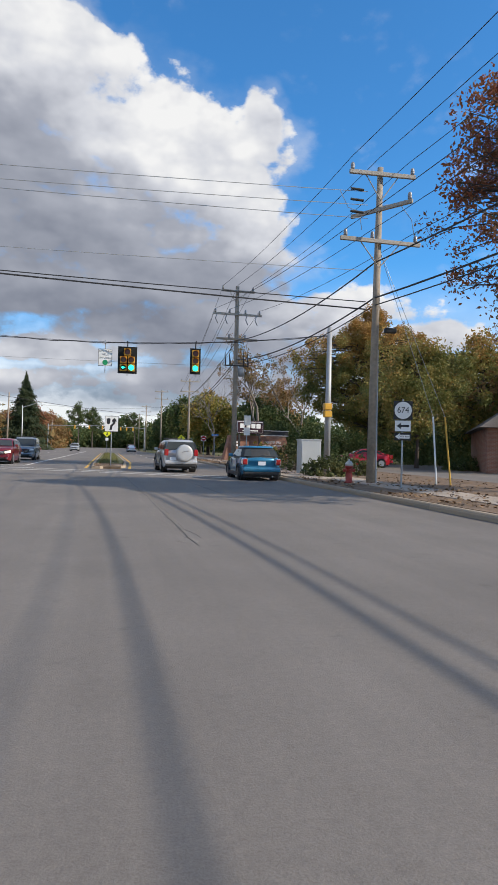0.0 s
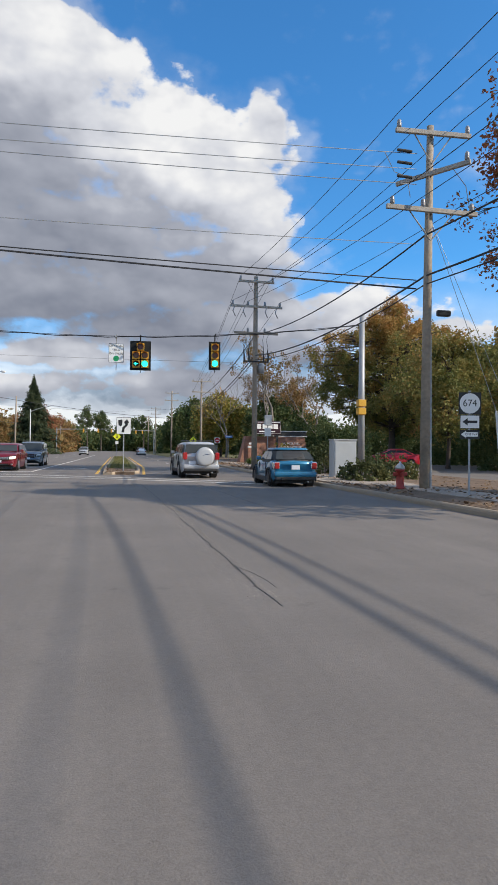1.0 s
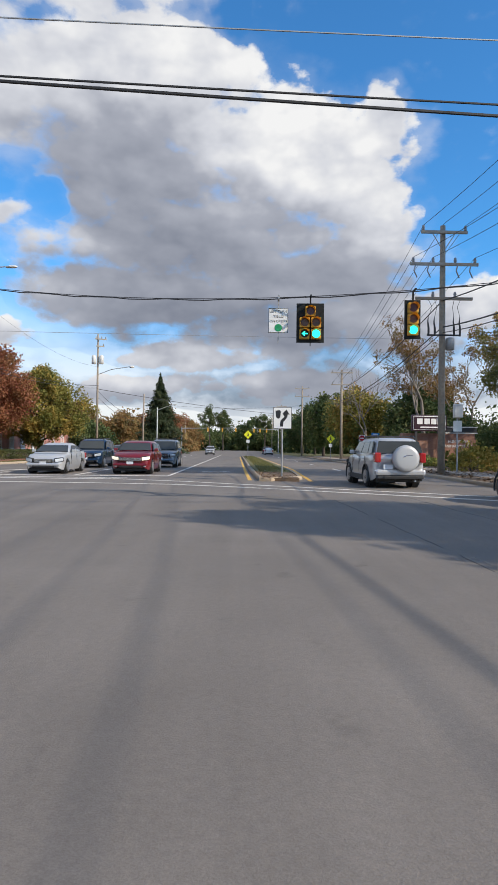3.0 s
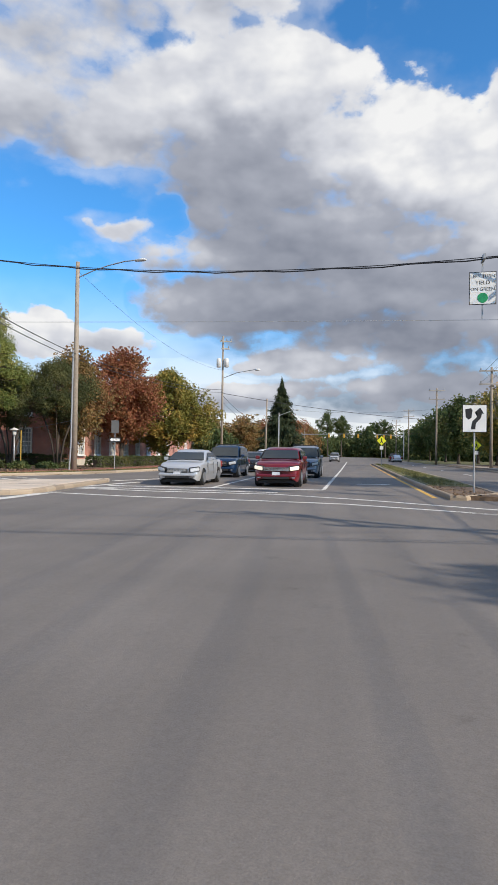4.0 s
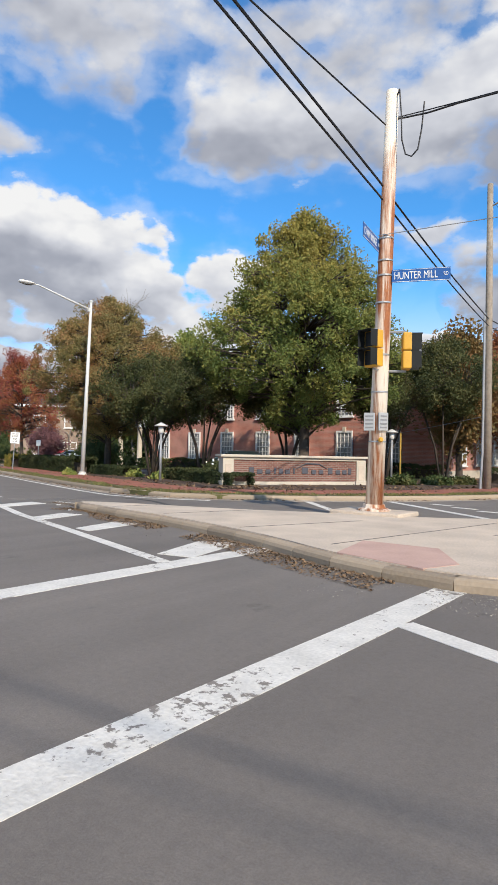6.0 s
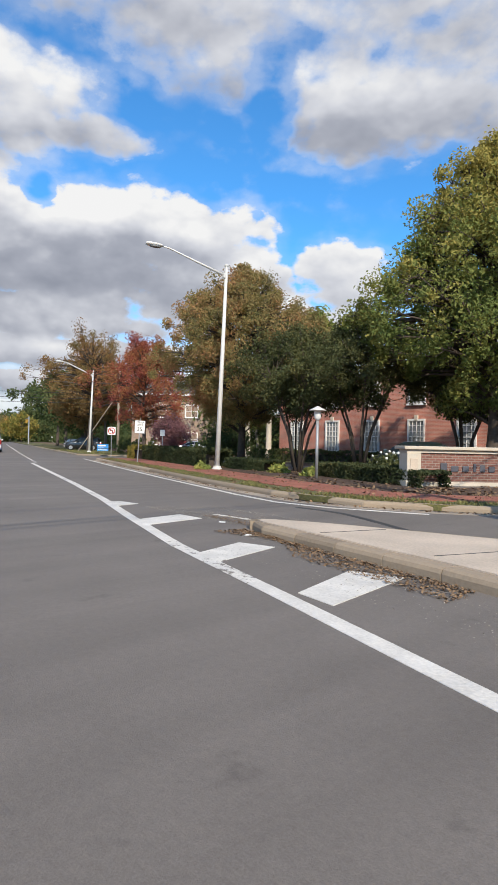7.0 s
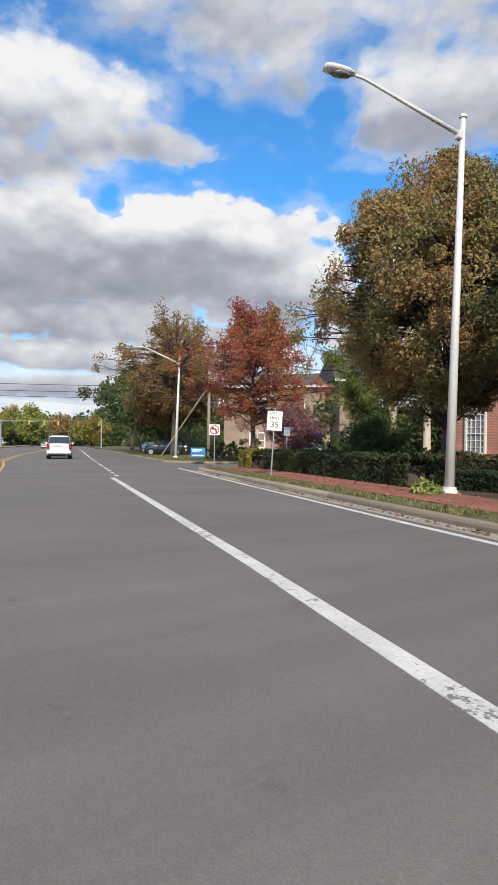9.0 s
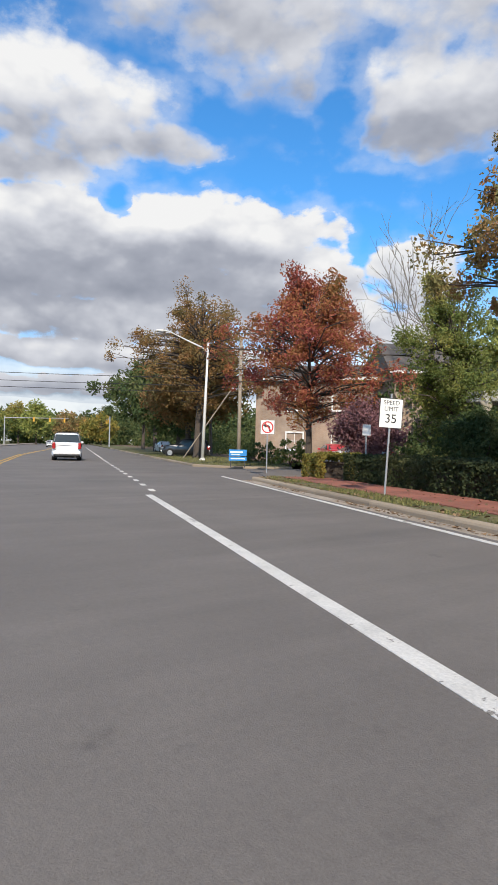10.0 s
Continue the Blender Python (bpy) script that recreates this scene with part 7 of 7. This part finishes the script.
    for s in (-1, 1):
        bm = bmesh.new()
        box(bm, (0, 0, 0), (W * .222, .14, .165), pose(s * W * .365, ny - .185, hood - .262, -12, -s * 8, -s * 30), .042)
        part("headlamp", bm, light, t)
        part("fog_lamp", boxes(((s * W * .36, ny - .08, clear + .2), (.13, .12, .09)), bevel=.03), "lamp_glass", t)
    part("plate_frame", boxes(((0, ny + .034, clear + .33), (.35, .015, .195)), bevel=.006), "black", t)
    # tail
    ty = -L / 2
    for s in (-1, 1):
        lamp = part("tail_lamp", boxes(((s * (w - .16), ty + .125, low_tail + tail_h / 2), (.2, .3, tail_h)), bevel=.05), "tail", t)
        if ringed:
            part("lamp_ring", boxes(((s * (w - .16), ty + .13, low_tail + tail_h / 2), (.25, .295, tail_h + .05)), bevel=.06), "chrome", lamp)
        part("reversing_lens", boxes(((s * (w - .19), ty + .0, low_tail + tail_h * .3), (.1, .03, tail_h * .25)), bevel=.01), "lamp_glass", lamp)
    part("rear_bumper", boxes(((0, ty + .06, clear + .3), (W * .92, .24, .2)), bevel=.07), paint, t)
    part("bumper_skirt", boxes(((0, ty + .09, clear + .15), (W * .86, .24, .13)), bevel=.04), "dark_trim", t)
    part("number_plate", boxes(((-.42 if spare else 0, ty - .02, .72), (.31, .02, .155))), "plate", t)
    if spare:
        part("spare_wheel_cover", lathe(bmesh.new(), [(.06, .165), (.3, .16), (.4, .145), (.435, .1), (.445, .0), (.43, -.12)], 36, pose(.15, ty - .06, 1.0, 90, 0, 0)), "spare_cover", t, smooth=True)
        bm = bmesh.new()
        tube(bm, [(.02, ty - .225, 1.05), (.16, ty - .232, 1.11), (.34, ty - .225, 1.12)], .012, 6)
        part("emblem", bm, "chrome", t)
    if rails:
        for s in (-1, 1):
            part("roof_rail", tube(bmesh.new(), [(s * w * .68, roof[0] - .1, H - .02), (s * w * .68, roof[0] - .3, H + .06), (s * w * .68, roof[1] + .3, H + .06), (s * w * .68, roof[1] + .1, H - .02)], .02, 8), "dark_trim", t)
        for y in (roof[0] - .5, roof[1] + .6):
            part("roof_bar", boxes(((0, y, H + .05), (W * .7, .05, .03)), bevel=.01), "dark_trim", t)
    if cladding:
        for s in (-1, 1):
            part("sill_cladding", boxes(((s * (w - .01), 0, clear + .1), (.06, L * .62, .16)), bevel=.02), "dark_trim", t)
    part("undertray", boxes(((0, 0, clear + .02), (W * .8, L * .86, .12))), "black", t)
    part("rear_diffuser", boxes(((0, ty + .0, clear + .13), (W * .62, .14, .1)), bevel=.02), "black", t)
    part("exhaust", rod((w * .55, ty + .25, clear + .03), (w * .55, ty + .0, clear + .03), .03), "galv", t)
    if hatch:
        part("rear_wiper", tube(bmesh.new(), [(0, front_y(zb, False) - .03, zb + .05), (.3, front_y(zb + .1, False) - .03, zb + .1)], .01, 5), "black", t)
    return t


SILVER, WHITE = car_paint("silver_paint", (.49, .495, .505), .35), car_paint("white_paint", (.72, .73, .74), 0.0)
RED, BLUE, NAVY = car_paint("dark_red_paint", (.19, .013, .02), .3), car_paint("sky_blue_paint", (.03, .19, .33), .3), car_paint("deep_blue_paint", (.012, .036, .085), .4)
BLACK, GREY, BRIGHT_RED = car_paint("black_paint", (.02, .021, .023), .3), car_paint("blue_grey_paint", (.22, .25, .29), .5), car_paint("bright_red_paint", (.50, .015, .03), .2)
SUV = dict(L=4.6, W=1.83, H=1.70, base=2.66, wheel=.36, clear=.24, belt=1.12, hood=1.07, tail=1.14, cab=(1.05, -2.18), roof=(.3, -1.95), top_w=.8)
SEDAN = dict(L=4.8, W=1.82, H=1.47, base=2.78, wheel=.33, clear=.18, belt=.99, hood=.92, tail=1.05, cab=(1.1, -1.8), roof=(.2, -.95), top_w=.73, hatch=False, low_tail=.68)

car("suv", "silver compact suv with a round spare wheel cover on its tailgate", pose(3.2, 31.0, 0, 0, 0, 2), SILVER, spare=True, rails=True, cladding=True, low_tail=.86, tail_h=.34, **SUV)
car("hatchback", "sky blue small hatchback with black pillars and dark wheels", pose(5.6, 24.3, 0, 0, 0, -1), BLUE, L=3.72, W=1.72, H=1.42, base=2.47, wheel=.31, clear=.17, belt=.95, hood=.90, tail=.98, cab=(.75, -1.74), roof=(.1, -1.28), top_w=.76,
    rim="dark_rim", roof_mat="dark_trim", roof_panel=BLUE, low_tail=.66, tail_h=.24, ringed=True, cladding=True)
car("sedan", "silver saloon car waiting behind the stop line", pose(-9.75, 38.75, 0, 0, 0, 180), SILVER, grille_h=.16, **SEDAN)
car("crossover", "dark red crossover with lit headlamps behind the stop line", pose(-6.2, 39.3, 0, 0, 0, 180), RED, grille_h=.15, grille_w=.56, L=5.0, W=1.9, H=1.62, base=2.87, wheel=.35, clear=.2, belt=1.09, hood=1.03, tail=1.1,
    cab=(1.15, -2.3), roof=(.35, -2.0), top_w=.77, light=glow_material("lit_headlamp", (1.0, .9, .7), .7))
car("suv", "deep blue suv waiting in the queue", pose(-9.95, 46.9, 0, 0, 0, 180), NAVY, rails=True, grille="black", grille_h=.26, **{**SUV, "L": 4.95, "H": 1.78, "W": 1.92})
car("suv", "blue-grey suv waiting in the queue", pose(-6.0, 48.5, 0, 0, 0, 180), GREY, rails=True, chrome_bar=True, grille_h=.3, **{**SUV, "L": 4.9, "H": 1.82, "W": 1.94})
car("sedan", "black saloon car waiting in the queue", pose(-10.0, 56.0, 0, 0, 0, 180), BLACK, grille="black", **SEDAN)
car("suv", "white suv waiting in the queue", pose(-10.1, 63.5, 0, 0, 0, 180), WHITE, **SUV)
car("suv", "large white suv driving away on the side road", pose(*on_b(56.0, -2.3), 0, 0, 0, 69.5), WHITE, rails=True, low_tail=.8, tail_h=.45, **{**SUV, "L": 5.1, "H": 1.9, "W": 2.0, "belt": 1.18, "tail": 1.25})
car("hatchback", "bright red hatchback parked in the car park", pose(17.6, 41.5, .1, 0, 0, 75), BRIGHT_RED, **{**SEDAN, "hatch": True, "L": 4.3, "H": 1.45})
car("sedan", "dark green saloon car parked by the bank", pose(*on_b(11.6, 11.6), .13, 0, 0, 62), car_paint("dark_green_paint", (.03, .05, .05), .3), **SEDAN)
car("suv", "black suv parked under the roadside oaks", pose(-82, 60.5, .1, 0, 0, 150), BLACK, rails=True, **SUV)
car("sedan", "pale silver car parked beside the offices", pose(-62.5, 61, .1, 0, 0, 150), SILVER, **SEDAN)
car("sedan", "red car parked beside the offices", pose(-66.5, 63, .1, 0, 0, 60), BRIGHT_RED, **SEDAN)
car("sedan", "white car parked beside the far road", pose(*on_b(92, 9), .1, 0, 0, 75), WHITE, **SEDAN)
car("sedan", "white car in the far traffic", pose(4.4, 128, 0), WHITE, **SEDAN)
car("suv", "dark maroon suv in the far traffic", pose(4.6, 140, 0), car_paint("maroon_paint", (.06, .015, .02), .3), **SUV)
car("suv", "silver suv coming along the far main road", pose(-6.3, 122, 0, 0, 0, 180), SILVER, **SUV)
car("sedan", "pale car in the far side road", pose(*on_b(138, -6), 0, 0, 0, 250), SILVER, **SEDAN)
car("sedan", "white car parked behind the hedge", pose(-23.5, 92, .1, 0, 0, 10), WHITE, **SEDAN)

# ---- grass blades, fallen leaves, gutter dirt ----
rs = np.random.RandomState(11)


def blades(name, label, line, d0, d1, count, h, z):
    """Tufts of grass on a strip beside a line."""
    a, b = np.array(offset(line, d0)), np.array(offset(line, d1))
    k = rs.randint(0, len(line) - 1, count)
    f, g = rs.rand(count, 1), rs.rand(count, 1)
    p = (a[k] * (1 - f) + a[k + 1] * f) * (1 - g) + (b[k] * (1 - f) + b[k + 1] * f) * g
    keep = np.array([noise.noise(Vector((x * .9, y * .9, 3))) > -.12 for x, y in p])
    p = p[keep]
    n = len(p)
    c = np.concatenate([p, np.full((n, 1), z)], 1)
    ang = rs.uniform(0, 2 * np.pi, n)
    s = np.stack([np.cos(ang), np.sin(ang), np.zeros(n)], 1) * .012
    tip = np.stack([rs.normal(0, .03, n), rs.normal(0, .03, n), h * rs.uniform(.4, 1.2, n)], 1)
    tagged(quads(name, np.stack([c - s, c + s, c + tip], 1).reshape(-1, 3), "blade", n=3), label, "grass", kind="stuff")


near_nw = [p for p in nwk if -62 < p[0] and p[1] < 75]
blades("grass", "short patchy grass blades on the verge", near_nw, -.2, -1.0, 26000, .07, .13)
blades("grass", "short grass blades on the median", [(0, 38), (.1, 60), (0, 92)], -.6, .6, 9000, .1, .13)
blades("grass", "short grass blades on the far verge", [p for p in fk if p[0] > -95], -.3, -6, 9000, .1, .14)


def litter(name, label, line, d0, d1, count, size, z, mat, seed):
    """Curled fallen leaves and grit strewn beside a line, thickest at d0."""
    rs = np.random.RandomState(seed)
    a, b = np.array(offset(line, d0)), np.array(offset(line, d1))
    k = rs.randint(0, len(line) - 1, count)
    f, g = rs.rand(count, 1), rs.rand(count, 1) ** 1.8
    p = (a[k] * (1 - f) + a[k + 1] * f) * (1 - g) + (b[k] * (1 - f) + b[k + 1] * f) * g
    keep = np.array([noise.noise(Vector((x * .5, y * .5, seed))) > -.15 for x, y in p])
    p = p[keep]
    n = len(p)
    c = np.concatenate([p, z + rs.uniform(.004, .03, (n, 1))], 1)
    ang = rs.uniform(0, 2 * np.pi, n)
    s = size * rs.uniform(.5, 1.3, (n, 1))
    u = np.stack([np.cos(ang), np.sin(ang), rs.normal(0, .3, n)], 1) * s
    v = np.stack([-np.sin(ang), np.cos(ang), rs.normal(0, .3, n)], 1) * s * .6
    tagged(quads(name, np.stack([c - u, c + v, c + u, c - v], 1).reshape(-1, 3), mat), label, "leaf litter", kind="stuff")


M["dead_leaf"] = material("dry_fallen_leaves", (.12, .07, .04), .9, spread=.45, island=True, other=(.22, .14, .075))
M["grit"] = material("pale_gutter_grit", (.30, .27, .23), .95, spread=.4, island=True)
front = [(-23.6, 32.25), (-21.2, 31.65), (-19.4, 31.25), (-17.2, 30.53), (-15.6, 29.78), (-14.3, 29.4)]
litter("fallen_leaves", "dry brown leaves heaped along the island kerb", resample(front, .5), .0, .5, 8000, .02, .0, "dead_leaf", 1)
litter("gutter_grit", "pale grit swept along the island kerb", resample(front, .5), .0, 1.1, 3000, .008, .0, "grit", 2)
litter("gutter_grit", "pale grit round the island nose", resample([(-14.0, 29.35), (-12.6, 29.6), (-11.95, 31), (-12.2, 33.4)], .4), .0, .8, 3000, .009, .0, "grit", 3)
litter("gutter_grit", "pale grit behind the island nose", resample([(-23.9, 33.0), (-27, 33.3)], .4), -.5, .5, 2200, .008, .0, "grit", 4)
litter("fallen_leaves", "dry leaves on the brick walk and verge", near_nw, -.1, -3.2, 3500, .045, .145, "dead_leaf", 5)
litter("fallen_leaves", "dry leaves in the gutter", near_nw, .25, .0, 2200, .04, .0, "dead_leaf", 6)
litter("fallen_leaves", "dry leaves over the planting ground", near_nw, -2.9, -7.5, 5000, .06, .13, "dead_leaf", 7)
litter("fallen_leaves", "dry leaves over the east planting bed", [p for p in ek if 4 < p[1] < 60], .3, 7.2, 7000, .06, .15, "dead_leaf", 8)
litter("fallen_leaves", "dry leaves along the median kerb", resample([(-.4, 32.4), (-.5, 38)], .5), -.3, .9, 500, .04, .12, "dead_leaf", 9)
litter("road_grit", "pale crumbled asphalt along the open crack", resample([(.95, 7.6), (.9, 10), (.85, 13), (.78, 17)], .4), .16, -.14, 2600, .007, -.002, "grit", 12)
litter("gutter_grit", "pale grit and leaves swept off the island nose", resample([(-23.3, 32.7), (-24.6, 32.95), (-26.4, 33.2)], .4), -.2, .25, 1500, .014, .0, "dead_leaf", 13)
litter("road_grit", "scattered grit and crumbs on the slip lane", resample([(-26.6, 33.6), (-25.0, 33.5), (-23.0, 33.4)], .4), -.4, .8, 1600, .011, .0, "grit", 14)
t = thing("paper_scrap", "white scrap of paper lying on the asphalt", "litter", at=pose(-24.4, 32.52, .004, 0, 0, 20))
part("sheet", boxes(((0, 0, .012), (.1, .05, .018)), bevel=.006), "sign_white", t)
t = thing("paper_scrap", "white scrap of paper beside the island kerb", "litter", at=pose(-23.14, 31.91, .004, 0, 0, 60))
part("sheet", boxes(((0, 0, .012), (.1, .05, .018)), bevel=.006), "sign_white", t)


# ---- true size: the plan above is drawn at 1 : 1.1 ----
for ob in [o for o in scene.objects if o.parent is None and o.type in {"MESH", "EMPTY"}]:
    if ob.get("category") in {"car", "traffic sign"}:
        ob.location = ob.location * PLAN
    else:
        ob.matrix_world = Matrix.Scale(PLAN, 4) @ ob.matrix_world
